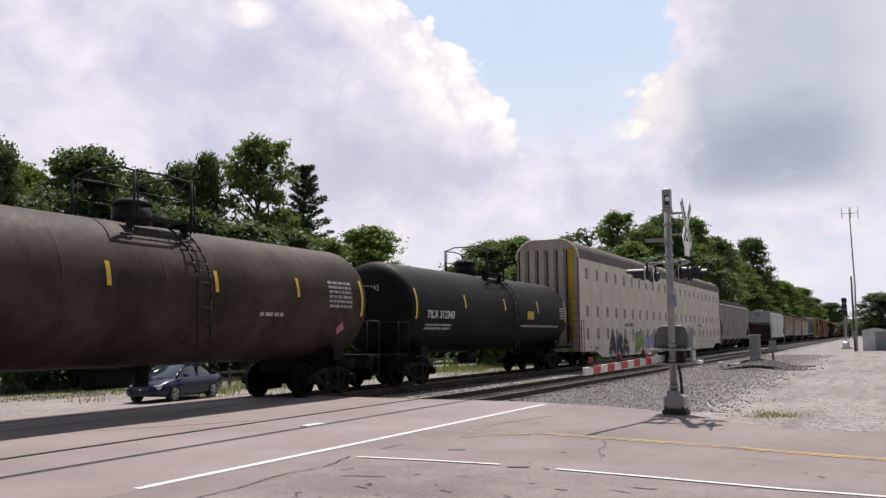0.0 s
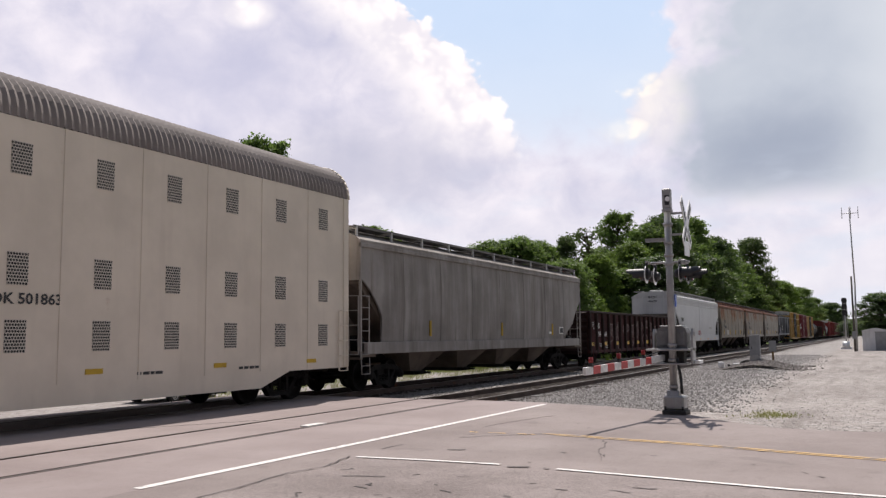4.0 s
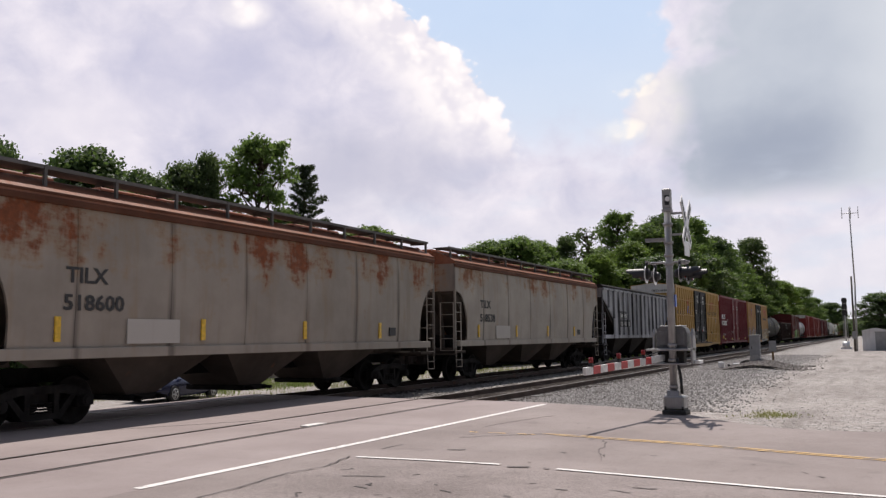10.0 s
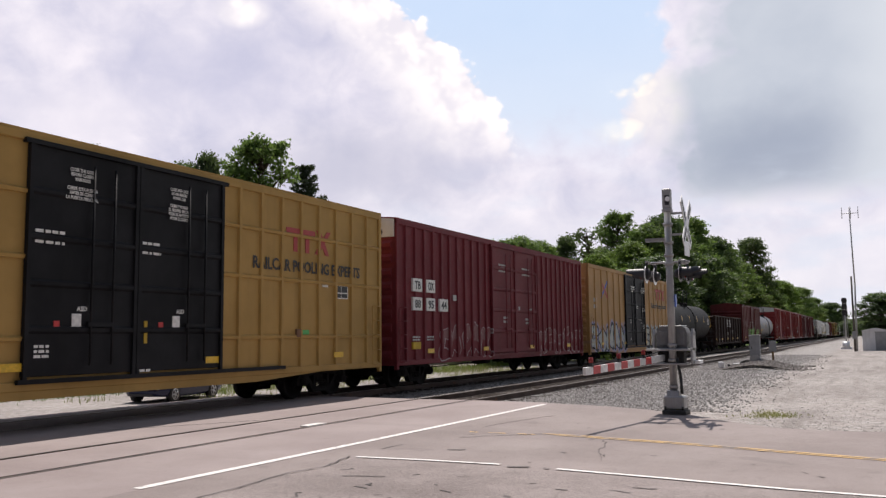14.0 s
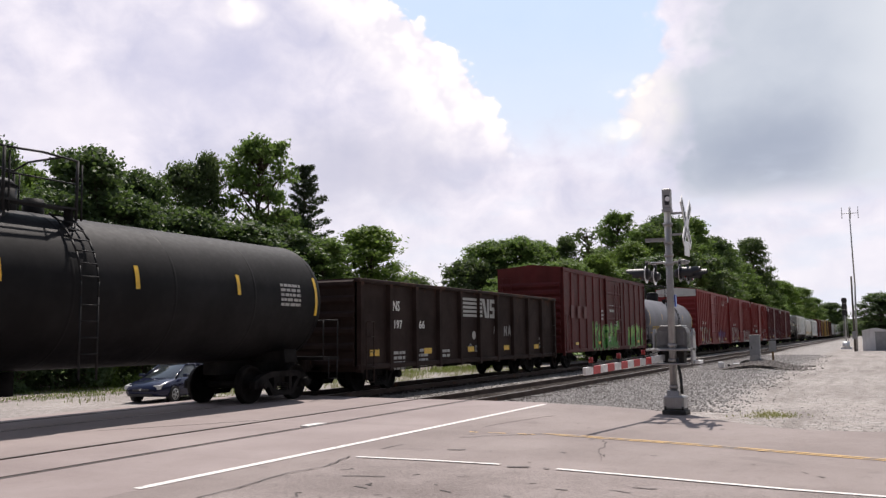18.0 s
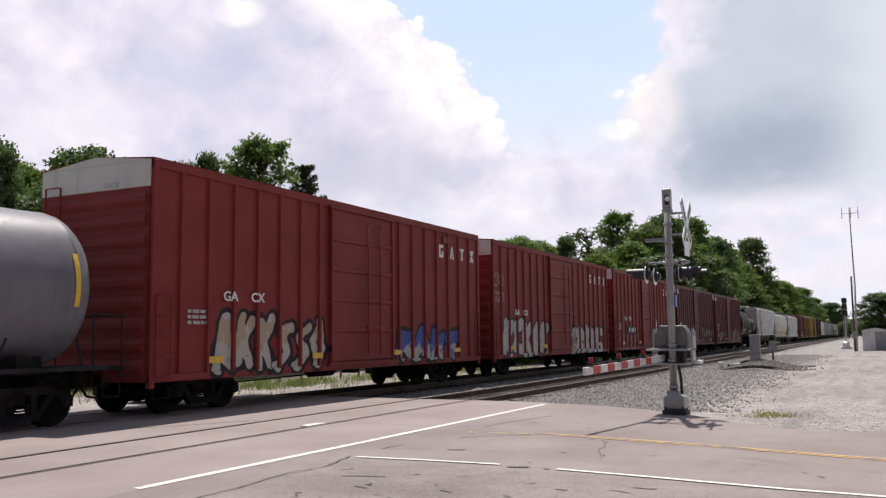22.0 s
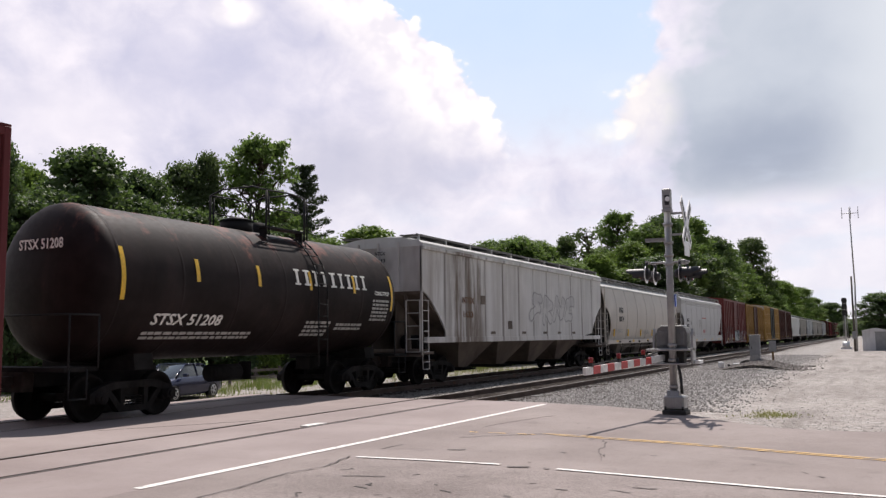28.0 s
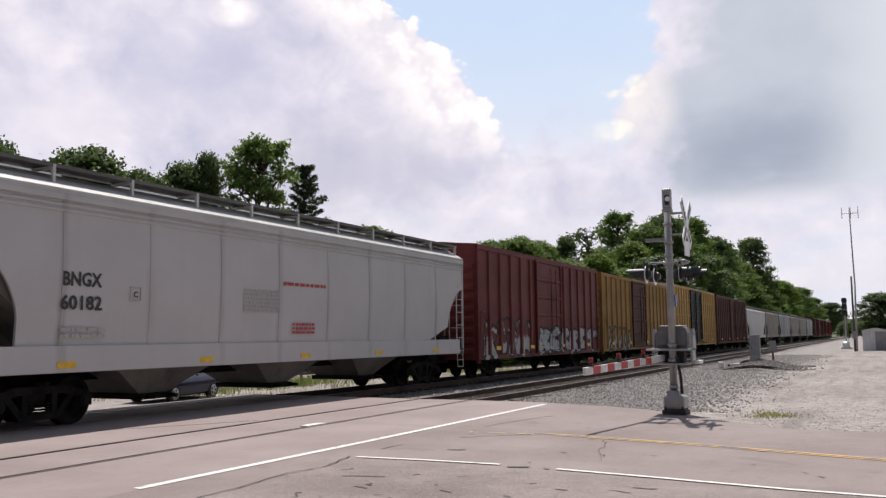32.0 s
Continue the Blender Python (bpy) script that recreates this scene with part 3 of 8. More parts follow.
        for k in range(n):
            part("end_rib", er, None, eo, at=(x, 0, z0 + 0.3 + (eave - z0 - 1.1) * k / (n - 1)))
        if s < 0:
            if end_board:
                bd = Mb().box(-0.03, 0.02, -hw + 0.03, hw - 0.03, eave - 0.55, eave, 0.01)
                bd.prism([(-hw + 0.03, eave), (0, top + 0.02), (hw - 0.03, eave)], "x", -0.03, 0.02)
                part("end_board", bd, end_board, car, "white painted panel across the top of the end")
    # roof with cross ribs
    rf = Mb().prism([(-hw - 0.04, eave), (-hw - 0.04, eave + 0.04), (0, top + 0.03), (hw + 0.04, eave + 0.04), (hw + 0.04, eave)], "x", 0.0, L)
    ro = part("roof", rf, roof, car)
    rr = Mb().prism([(-hw, eave + 0.05), (0, top + 0.07), (hw, eave + 0.05), (hw, eave + 0.01), (0, top), (-hw, eave + 0.01)], "x", -0.05, 0.05).mesh("roof_rib")
    rr.materials.append(roof)
    for k in range(int(L / 0.9)):
        part("roof_rib", rr, None, ro, at=(0.4 + k * 0.9, 0, 0))
    # ladders and steps at the corners
    ladder(car, 0.12, -hw - 0.1, z0 + 0.1, z0 + 1.75, body, 0.4, 4)
    ladder(car, L - 0.55, -hw - 0.1, z0 + 0.1, z0 + 1.75, body, 0.4, 4)
    for x in (0.14, L - 0.56):
        part("step", Mb().path([(x, -hw + 0.05, z0), (x, -hw - 0.02, z0 - 0.32), (x + 0.42, -hw - 0.02, z0 - 0.32), (x + 0.42, -hw + 0.05, z0)], 0.015), M["under"], car)
    ladder(car, -0.12, 0.9, z0 + 0.1, eave - 0.4, body, 0.45, 9, "y")
    chassis(car, u0, L, t0, L - t0)
    for k in (0.12, 0.36, 0.62, 0.88):
        x = L * k
        part("reflector", Mb().box(x - 0.22, x + 0.22, -hw - rib[1] - 0.008, -hw - rib[1] + 0.0, z0 + 0.34, z0 + 0.48), M["reflector"], car)
    return car, L, hw, r


def side_y(z, z0, z1, hw, bulge):
    """The half width of a hopper's curved side at a height."""
    k = (z - (z0 + z1) / 2) / ((z1 - z0) / 2)
    return hw * (1 - bulge * k * k)


def hopper(label, u0, u1, body, roof=None, eave=4.2, top=4.72, walk_z=4.95, sill=(1.1, 1.42), bulge=0.03, bays=4, seams=9, notch=1.75, rust_roof=None, ribs=0, rail_mat=None,
           slope=None, rng=0, t0=2.1, lip=True, notch_top=3.1, sill_mat=None, post_mat=None, knee=2.2, curve=1.0, eave_mat=None, beads=0, marks=True):
    L = u1 - u0
    hw = 1.6
    roof = roof or body
    slope = slope or body
    car = new_car("covered_hopper", label, u0)
    walk_z -= 0.17
    zb = sill[1]
    NZ = 10

    def low(x):
        """The lower edge of the side sheet: cut away at both ends."""
        d = min(x, L - x)
        if d >= notch:
            return zb
        k = max(0.0, d - 0.1) / (notch - 0.1)
        return knee + (notch_top - knee) * max(0.0, 1 - k ** curve) ** (1 / curve)

    xs = sorted({0.0, L, 0.1, L - 0.1, notch - 0.003, L - notch + 0.003, *[0.2 + (notch - 0.2) * math.sin(k * math.pi / 20) for k in range(11)], *[L - 0.2 - (notch - 0.2) * math.sin(k * math.pi / 20) for k in range(11)], *[notch + (L - 2 * notch) * k / 12 for k in range(13)]})
    for s in (-1, 1):
        m = Mb()
        rows = []
        for x in xs:
            a = low(x)
            rows.append([(x, s * side_y(a + (eave - a) * k / NZ, zb, eave, hw, bulge), a + (eave - a) * k / NZ) for k in range(NZ + 1)])
        m.grid(rows)
        rows = [[(x, y - s * 0.05, z) for x, y, z in r] for r in rows]
        m.grid(rows)
        sd = part("side", m, body, car)
        if s < 0:
            for k in range(1, seams):
                x = L * k / seams
                a = low(x)
                sm = Mb()
                pts = [(x, -side_y(a + (eave - a) * j / NZ, zb, eave, hw, bulge), a + (eave - a) * j / NZ) for j in range(NZ + 1)]
                w, dd = (0.055, 0.09) if ribs else (0.03, 0.012)
                sm.grid([[(px + ox, py - oy, pz) for px, py, pz in pts] for ox, oy in ((-w, -0.01), (-w * 0.7, dd), (w * 0.7, dd), (w, -0.01))], False)
                part("seam" if not ribs else "rib", sm, body, sd)
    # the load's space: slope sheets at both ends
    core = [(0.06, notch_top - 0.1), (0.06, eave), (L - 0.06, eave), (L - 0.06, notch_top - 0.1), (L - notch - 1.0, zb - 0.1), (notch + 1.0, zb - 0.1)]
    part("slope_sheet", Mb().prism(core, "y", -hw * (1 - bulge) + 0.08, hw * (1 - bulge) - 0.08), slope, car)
    for s, x in ((-1, 0.0), (1, L)):
        e = Mb()
        prof = [(-hw * (1 - bulge), eave), (-hw * (1 - bulge), notch_top), (hw * (1 - bulge), notch_top), (hw * (1 - bulge), eave), (hw * 0.62, top - 0.06), (-hw * 0.62, top - 0.06)]
        e.prism(prof, "x", x, x - s * 0.06)
        for y in (-0.75, 0.0, 0.75):
            e.box(min(x, x + s * 0.05), max(x, x + s * 0.05), y - 0.03, y + 0.03, notch_top, eave + 0.1)
        part("end_wall", e, body, car)
    # roof: round shoulders, eave lip, hatches, running boards
    he = hw * (1 - bulge)
    prof = [(-he - 0.05, eave - 0.05), (-he - 0.05, eave + 0.03), (-he * 0.93, eave + 0.15), (-he * 0.8, eave + (top - eave) * 0.55), (-he * 0.55, top - 0.05), (0, top),
            (he * 0.55, top - 0.05), (he * 0.8, eave + (top - eave) * 0.55), (he * 0.93, eave + 0.15), (he + 0.05, eave + 0.03), (he + 0.05, eave - 0.05)]
    part("roof", Mb().prism(prof, "x", -0.012, L + 0.012), roof, car)
    if lip:
        part("eave_rail", Mb().box(0, L, -he - 0.075, -he + 0.02, eave - 0.16, eave - 0.04, 0.015), eave_mat or body, car)
        part("eave_rail", Mb().box(0, L, -he - 0.06, -he + 0.02, eave + 0.0, eave + 0.06, 0.01), eave_mat or roof, car)
    for k in range(beads):
        z = eave - 0.24 - 0.1 * k
        part("bead", Mb().prism([(-side_y(z, zb, eave, hw, bulge) + 0.02, z - 0.045), (-side_y(z, zb, eave, hw, bulge) - 0.03, z - 0.02), (-side_y(z, zb, eave, hw, bulge) - 0.03, z + 0.02), (-side_y(z, zb, eave, hw, bulge) + 0.02, z + 0.045)], "x", 0.05, L - 0.05), body, car)
    rm = rail_mat or M["grip"]
    yo = he - 0.3
    walk_z -= 0.04
    for s in (-1, 1):
        part("running_board", Mb().box(0.0, L, min(s * (yo + 0.1), s * (yo - 0.5)), max(s * (yo + 0.1), s * (yo - 0.5)), walk_z - 0.03, walk_z).box(0.0, L, min(s * (yo + 0.1), s * (yo + 0.13)), max(s * (yo + 0.1), s * (yo + 0.13)), walk_z - 0.05, walk_z + 0.02), rm, car)
    for k in range(11):
        x = 0.15 + (L - 0.3) * k / 10
        part("bracket", Mb().box(x - 0.03, x + 0.03, -yo - 0.14, -yo - 0.08, eave + 0.06, walk_z + 0.0).box(x - 0.025, x + 0.025, -yo - 0.08, -yo + 0.45, walk_z - 0.09, walk_z - 0.032), post_mat or rm, car)
    for k in range(5):
        x = L * (k + 0.5) / 5
        part("hatch", Mb().box(x - 1.1, x + 1.1, -0.4, 0.4, top - 0.06, top + 0.12, 0.03), roof, car)
    # side sill
    sm = sill_mat or body
    part("side_sill", Mb().box(0.35, L - 0.35, -hw - 0.02, -hw + 0.12, sill[0], sill[1] + 0.02, 0.012), sm, car)
    part("side_sill", Mb().box(0.35, L - 0.35, hw - 0.12, hw + 0.02, sill[0], sill[1] + 0.02), sm, car)
    # outlet bays
    b0, b1 = 3.0, L - 3.0
    w = (b1 - b0) / bays
    for k in range(bays):
        a, b = b0 + w * k, b0 + w * (k + 1)
        c = (a + b) / 2
        m = Mb()
        i = len(m.v)
        m.v += [(a, -hw + 0.15, zb), (b, -hw + 0.15, zb), (b, hw - 0.15, zb), (a, hw - 0.15, zb),
                (c - 0.38, -0.75, 0.45), (c + 0.38, -0.75, 0.45), (c + 0.38, 0.75, 0.45), (c - 0.38, 0.75, 0.45)]
        for q in ((0, 1, 5, 4), (1, 2, 6, 5), (2, 3, 7, 6), (3, 0, 4, 7), (4, 5, 6, 7)):
            m.f.append(tuple(i + j for j in q))
            m.s.append(False)
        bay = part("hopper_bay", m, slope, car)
        g2 = Mb().box(c - 0.45, c + 0.45, -0.9, 0.9, 0.34, 0.46, 0.02).rod((c - 0.3, -1.15, 0.4), (c - 0.3, -0.9, 0.4), 0.04, 8).rod((c + 0.3, -1.15, 0.4), (c + 0.3, -0.9, 0.4), 0.04, 8)
        part("outlet_gate", g2, M["under"], bay)
    # end platforms, ladders, posts
    for s, x in ((-1, 0.0), (1, L)):
        p = Mb().box(min(x, x - s * 0.9), max(x, x - s * 0.9), -hw + 0.05, hw - 0.05, 1.02, 1.1).box(min(x, x - s * 0.12), max(x, x - s * 0.12), -hw, hw, 0.95, 1.2, 0.015)
        for y in (-0.95, 0.95):
            p.prism([(x - s * 0.3, 1.1), (x - s * 0.42, 1.1), (x - s * 0.12, notch_top), (x - s * 0.04, notch_top)], "y", y - 0.05, y + 0.05)
        part("end_platform", p, slope, car)
        xx = 0.06 if s < 0 else L - 0.5
        ladder(car, xx, -hw + 0.03, 1.1, notch_top + 0.1 if s > 0 else 2.75, body, 0.44, 5)
        ladder(car, x + s * 0.03 if s < 0 else x, -hw + 0.06, 1.1, 2.75 if s < 0 else eave, body, 0.5, 4, "y")
        part("corner_post", Mb().box(min(x, x - s * 0.07), max(x, x - s * 0.07), -hw, -hw + 0.06, 1.0, eave), body, car)
        part("step", Mb().path([(xx, -hw + 0.02, 1.0), (xx, -hw, 0.55), (xx + 0.44, -hw, 0.55), (xx + 0.44, -hw + 0.02, 1.0)], 0.016).rod((xx, -hw, 0.78), (xx + 0.44, -hw, 0.78), 0.014, 6), body, car)
    for s, x in ((-1, 0.0), (1, L)):
        for y in (-0.45, 0.45):
            part("shear_plate", Mb().prism([(x - s * 0.3, 1.1), (x - s * (notch + 0.9), 1.1), (x - s * (notch + 0.8), zb), (x - s * 0.55, notch_top - 0.25), (x - s * 0.35, notch_top - 0.3)], "y", y - 0.02, y + 0.02), slope, car)
    part("air_reservoir", Mb().rod((0.7, -1.15, 1.4), (0.7, -0.55, 1.4), 0.24, 14).rod((1.25, -1.1, 1.32), (1.25, -0.6, 1.32), 0.16, 12), M["under"], car)
    part("brake_cylinder", Mb().rod((L - 1.2, -1.1, 1.38), (L - 0.6, -1.1, 1.38), 0.2, 14).box(L - 0.6, L - 0.4, -1.25, -0.95, 1.2, 1.6, 0.02), M["under"], car)
    part("brake_wheel", Mb().rod((-0.16, 0.55, 2.2), (-0.12, 0.55, 2.2), 0.28, 16).rod((-0.14, 0.55, 2.2), (0.4, 0.55, 2.2), 0.03, 6), M["under"], car)
    chassis(car, u0, L, t0, L - t0, False)
    part("centre_sill", Mb().box(0.1, L - 0.1, -0.22, 0.22, 0.78, 1.05), M["under"], car)
    for k in (0.1, 0.3, 0.5, 0.7, 0.9) if marks else ():
        x = 0.4 + (L - 0.8) * k
        part("reflector", Mb().box(x - 0.2, x + 0.2, -hw - 0.03, -hw - 0.018, sill[0] + 0.08, sill[0] + 0.2), M["reflector"], car)
    return car, L, hw


def tank_car(label, u0, u1, body, R=1.53, zc=2.52, dark=None, stripes=5, stripe_mat=None, platform=0.5, side_rail=False, hang=1.05, rng=0, dome=0.55, step=1.25):
    """u0 and u1: the seams at which the heads begin."""
    car = new_car("tank_car", label, u0 - hang)
    L = u1 - u0 + 2 * hang
    a, b = hang, L - hang
    dark = dark or body
    prof = [(a - 0.62 + 0.62 * (1 - math.cos(t)), R * math.sin(t)) for t in [math.pi / 2 * k / 9 for k in range(10)]]
    prof += [(a + 0.02, R), (a + 0.03, R + 0.008), (a + 0.07, R + 0.008), (a + 0.08, R), (a + 0.11, R)]
    for k in range(1, 6):
        x = a + (b - a) * k / 6
        prof += [(x - 0.05, R), (x - 0.03, R), (x - 0.02, R + 0.004), (x + 0.02, R + 0.004), (x + 0.03, R), (x + 0.05, R)]
    prof += [(L - q[0], q[1]) for q in reversed(prof[:15])]
    part("tank", Mb().lathe(prof, 0, zc, 56), body, car)
    mid = a + (b - a) * platform
    # manway, fittings housing, platform and rails over the middle
    part("manway", Mb().rod((mid, 0, zc + R - 0.1), (mid, 0, zc + R + dome * 0.75), 0.42, 20).rod((mid, 0, zc + R + dome * 0.75), (mid, 0, zc + R + dome), 0.45, 20, 0.3), dark, car)
    part("fittings_housing", Mb().rod((mid + 0.95, 0.1, zc + R - 0.1), (mid + 0.95, 0.1, zc + R + 0.3), 0.2, 14), dark, car)
    pl = Mb()
    zr = zc + R + 0.03
    x0, x1 = mid + min(0.0, step - 1.2), mid + max(0.9, step + 0.45)
    for y in (-0.78, 0.78):
        pl.box(x0, x1, y - 0.16, y + 0.16, zr, zr + 0.04)
        for x in (x0 + 0.1, x1 - 0.1):
            pl.box(x - 0.03, x + 0.03, y - 0.1, y + 0.1, zr - 0.3, zr)
    part("platform", pl, dark, car)
    rails = Mb()
    for y in (-0.92, 0.92):
        for x in (x0 + 0.04, x1 - 0.04):
            rails.path([(x, y, zr - 0.2), (x, y, zr + 0.95)], 0.03, 8)
            rails.path([(x + 0.12, y, zr - 0.2), (x + 0.12, y * 0.98, zr + 0.9)], 0.02, 6)
        rails.path([(x0 + 0.04, y, zr + 0.95), ((x0 + x1) / 2, y, zr + 0.99), (x1 - 0.04, y, zr + 0.95)], 0.022, 6)
        rails.rod((x0 + 0.04, y, zr + 0.5), (x1 - 0.04, y, zr + 0.5), 0.016, 6)
    for x in (x0 + 0.04, x1 - 0.04):
        rails.path([(x, -0.92, zr + 0.95), (x, -0.5, zr + 1.08), (x, 0.5, zr + 1.08), (x, 0.92, zr + 0.95)], 0.022, 6)
        rails.path([(x, -0.92, zr - 0.2), (x - 0.2, -1.12, zr - 0.42), (x - 0.5, -1.1, zr - 0.42)], 0.018, 6)
    part("hand_rail", rails, dark, car)
    # ladder that follows the shell at the middle
    m = Mb()
    for x in (mid + step, mid + step + 0.4):
        pts = [(x, -(R + 0.09) * math.cos(t), zc + (R + 0.09) * math.sin(t)) for t in [radians(65 - 10 * k) for k in range(8)]]
        pts += [(x, -R - 0.09, 0.85)]
        m.path(pts, 0.022, 6)
    rungs = []
    for k in range(11):
        t = radians(62 - 9 * k)
        y, z = (-(R + 0.1) * math.cos(t), zc + (R + 0.1) * math.sin(t)) if t > 0 else (-R - 0.1, zc - 0.3 * (k - 6))
        rungs.append((mid + step, y, z))
    lo = part("ladder", m, dark, car)
    rm = Mb().rod((0, 0, 0), (0.4, 0, 0), 0.014, 6).mesh("rung")
    rm.materials.append(dark)
    for q in rungs:
        part("rung", rm, None, lo, at=q)
    # saddles, stub sills, end platforms
    for s, x in ((1, 0.0), (-1, L)):
        sb = Mb().box(min(x + s * 0.1, x + s * 3.4), max(x + s * 0.1, x + s * 3.4), -0.28, 0.28, 0.7, 1.06, 0.02)
        bx = x + s * 2.0
        sb.prism([(-1.35, 0.98), (1.35, 0.98), (1.30, 1.30), (0.9, 1.25), (0, 1.1), (-0.9, 1.25), (-1.30, 1.30)], "x", bx - 0.25, bx + 0.25)
        sb.box(min(x, x + s * 0.75), max(x, x + s * 0.75), -1.45, 1.45, 1.0, 1.08)
        part("stub_sill", sb, M["under"], car)
        rr = Mb().path([(x + s * 0.08, -1.45, 1.05), (x + s * 0.08, -1.45, 2.05), (x + s * 0.75, -1.45, 2.05), (x + s * 0.75, -1.45, 1.05)], 0.02, 6)
        rr.rod((x + s * 0.08, -1.45, 2.05), (x + s * 0.08, 1.45, 2.05), 0.02, 6)
        rr.path([(x + s * 0.1, -1.45, 1.05), (x + s * 0.1, -1.45, 0.5), (x + s * 0.5, -1.45, 0.5), (x + s * 0.5, -1.45, 1.05)], 0.018, 6)
        part("end_rail", rr, dark, car)
    for k in range(1 if not side_rail else 0):
        part("brake_reservoir", Mb().rod((mid - 1.5, -0.5, 0.78), (mid - 0.5, -0.5, 0.78), 0.2, 14).rod((mid + 0.4, 0, 0.55), (mid + 0.4, 0, 1.0), 0.16, 12), M["under"], car)
    if side_rail:
        sr = Mb().box(0.4, L - 0.4, -1.5, -1.42, 1.02, 1.1)
        for k in range(9):
            x = 1.0 + (L - 2.0) * k / 8
            sr.rod((x, -1.46, 1.06), (x + (0.35 if k % 2 else -0.0), -1.3, 1.62), 0.022, 6)
        part("side_rail", sr, dark, car)
        part("bottom_outlet", Mb().rod((mid, 0, 0.5), (mid, 0, 1.0), 0.2, 12), M["under"], car)
    for k in range(stripes):
        x = a + 0.12 + (b - a - 0.24) * k / (stripes - 1)
        big = k in (0, stripes - 1)
        t0, t1 = (radians(-14), radians(24)) if big else (radians(2), radians(20))
        rows = [[(x - 0.055, -(R + 0.012) * math.cos(t), zc + (R + 0.012) * math.sin(t)), (x + 0.055, -(R + 0.012) * math.cos(t), zc + (R + 0.012) * math.sin(t))]
                for t in [t0 + (t1 - t0) * j / 6 for j in range(7)]]
        part("reflector", Mb().grid(rows), stripe_mat or M["reflector"], car)
    chassis(car, u0 - hang, L, 2.0, L - 2.0, False)
    return car, L, a, b, R, zc


def on_shell(me, R, zc, lift=0.012):
    """Bends a flat sign at y = 0, with heights measured along the shell from its middle, on to a tank's side."""
    for v in me.vertices:
        t = v.co.z / R
        q = R + lift - v.co.y
        v.co = (v.co.x, -q * math.cos(t), zc + q * math.sin(t))
    return me


def shell_sign(car, R, zc, x, z, w, rows, h, material, rng, name="stencil"):
    m = Mb()
    for r in range(rows):
        a = x
        while a < x + w:
            b = min(x + w, a + h * rng.uniform(1.2, 3.2))
            m.box(a, b, -0.003, 0.003, z - r * h * 1.7 - h, z - r * h * 1.7)
            a = b + h * rng.uniform(0.4, 0.8)
    tagged(part(name, on_shell(m.mesh(name), R, zc), material, car), kind="stuff")


def shell_text(car, text, size, material, R, zc, x, z, width=None, lean=0.0):
    ob = lettering(text, size, material, car, 0, 0, 0, width=width, lean=lean, split=False)
    for v in ob.data.vertices:
        v.co.x += x
        v.co.z += z
    on_shell(ob.data, R, zc)


def gondola(label, u0, u1, body, top=2.8, z0=0.68, posts=13, rng=0, t0=2.1, post_mat=None):
    L = u1 - u0
    hw = 1.52
    car = new_car("gondola", label, u0)
    for s in (-1, 1):
        part("side", Mb().box(0, L, min(s * hw, s * (hw - 0.05)), max(s * hw, s * (hw - 0.05)), z0 + 0.05, top - 0.05), body, car)
        part("top_chord", Mb().box(-0.02, L + 0.02, min(s * (hw + 0.12), s * (hw - 0.06)), max(s * (hw + 0.12), s * (hw - 0.06)), top - 0.12, top, 0.02), post_mat or body, car)
        part("side_sill", Mb().box(0, L, min(s * (hw + 0.1), s * (hw - 0.04)), max(s * (hw + 0.1), s * (hw - 0.04)), z0 + 0.05, z0 + 0.2, 0.02), body, car)
    pm = rib_mesh(0.26, 0.12, z0 - 0.02, top - 0.1, post_mat or body)
    for k in range(posts + 1):
        x = 0.16 + (L - 0.32) * k / posts
        part("side_post", pm, None, car, at=(x, -hw, 0))
        part("side_post", pm, None, car, at=pose(x, hw, 0, 0, 0, 180))
    for s, x in ((-1, 0.0), (1, L)):
        eo = part("end_wall", Mb().box(min(x, x - s * 0.06), max(x, x - s * 0.06), -hw, hw, z0, top), post_mat or body, car)
        er = Mb().prism([(0, -0.12), (s * 0.1, -0.05), (s * 0.1, 0.05), (0, 0.12)], "y", -hw + 0.05, hw - 0.05).mesh("end_rib")
        er.materials.append(post_mat or body)
        for k in range(6):
            part("end_rib", er, None, eo, at=(x, 0, z0 + 0.25 + (top - z0 - 0.4) * k / 5))
    part("floor", Mb().box(0.05, L - 0.05, -hw + 0.06, hw - 0.06, z0 + 0.3, z0 + 0.42), M["under"], car)
    ladder(car, 0.3, -hw - 0.16, z0 - 0.3, z0 + 1.4, body, 0.4, 4)
    ladder(car, L - 0.75, -hw - 0.16, z0 - 0.3, z0 + 1.4, body, 0.4, 4)
    chassis(car, u0, L, t0, L - t0)
    w = L / posts
    for k in range(posts):
        if k % 2 == 0:
            x = 0.16 + w * (k + 0.5)
            part("reflector", Mb().box(x - 0.26, x + 0.26, -hw - 0.012, -hw - 0.002, z0 + 0.42, z0 + 0.6), M["reflector"], car)
    return car, L, hw


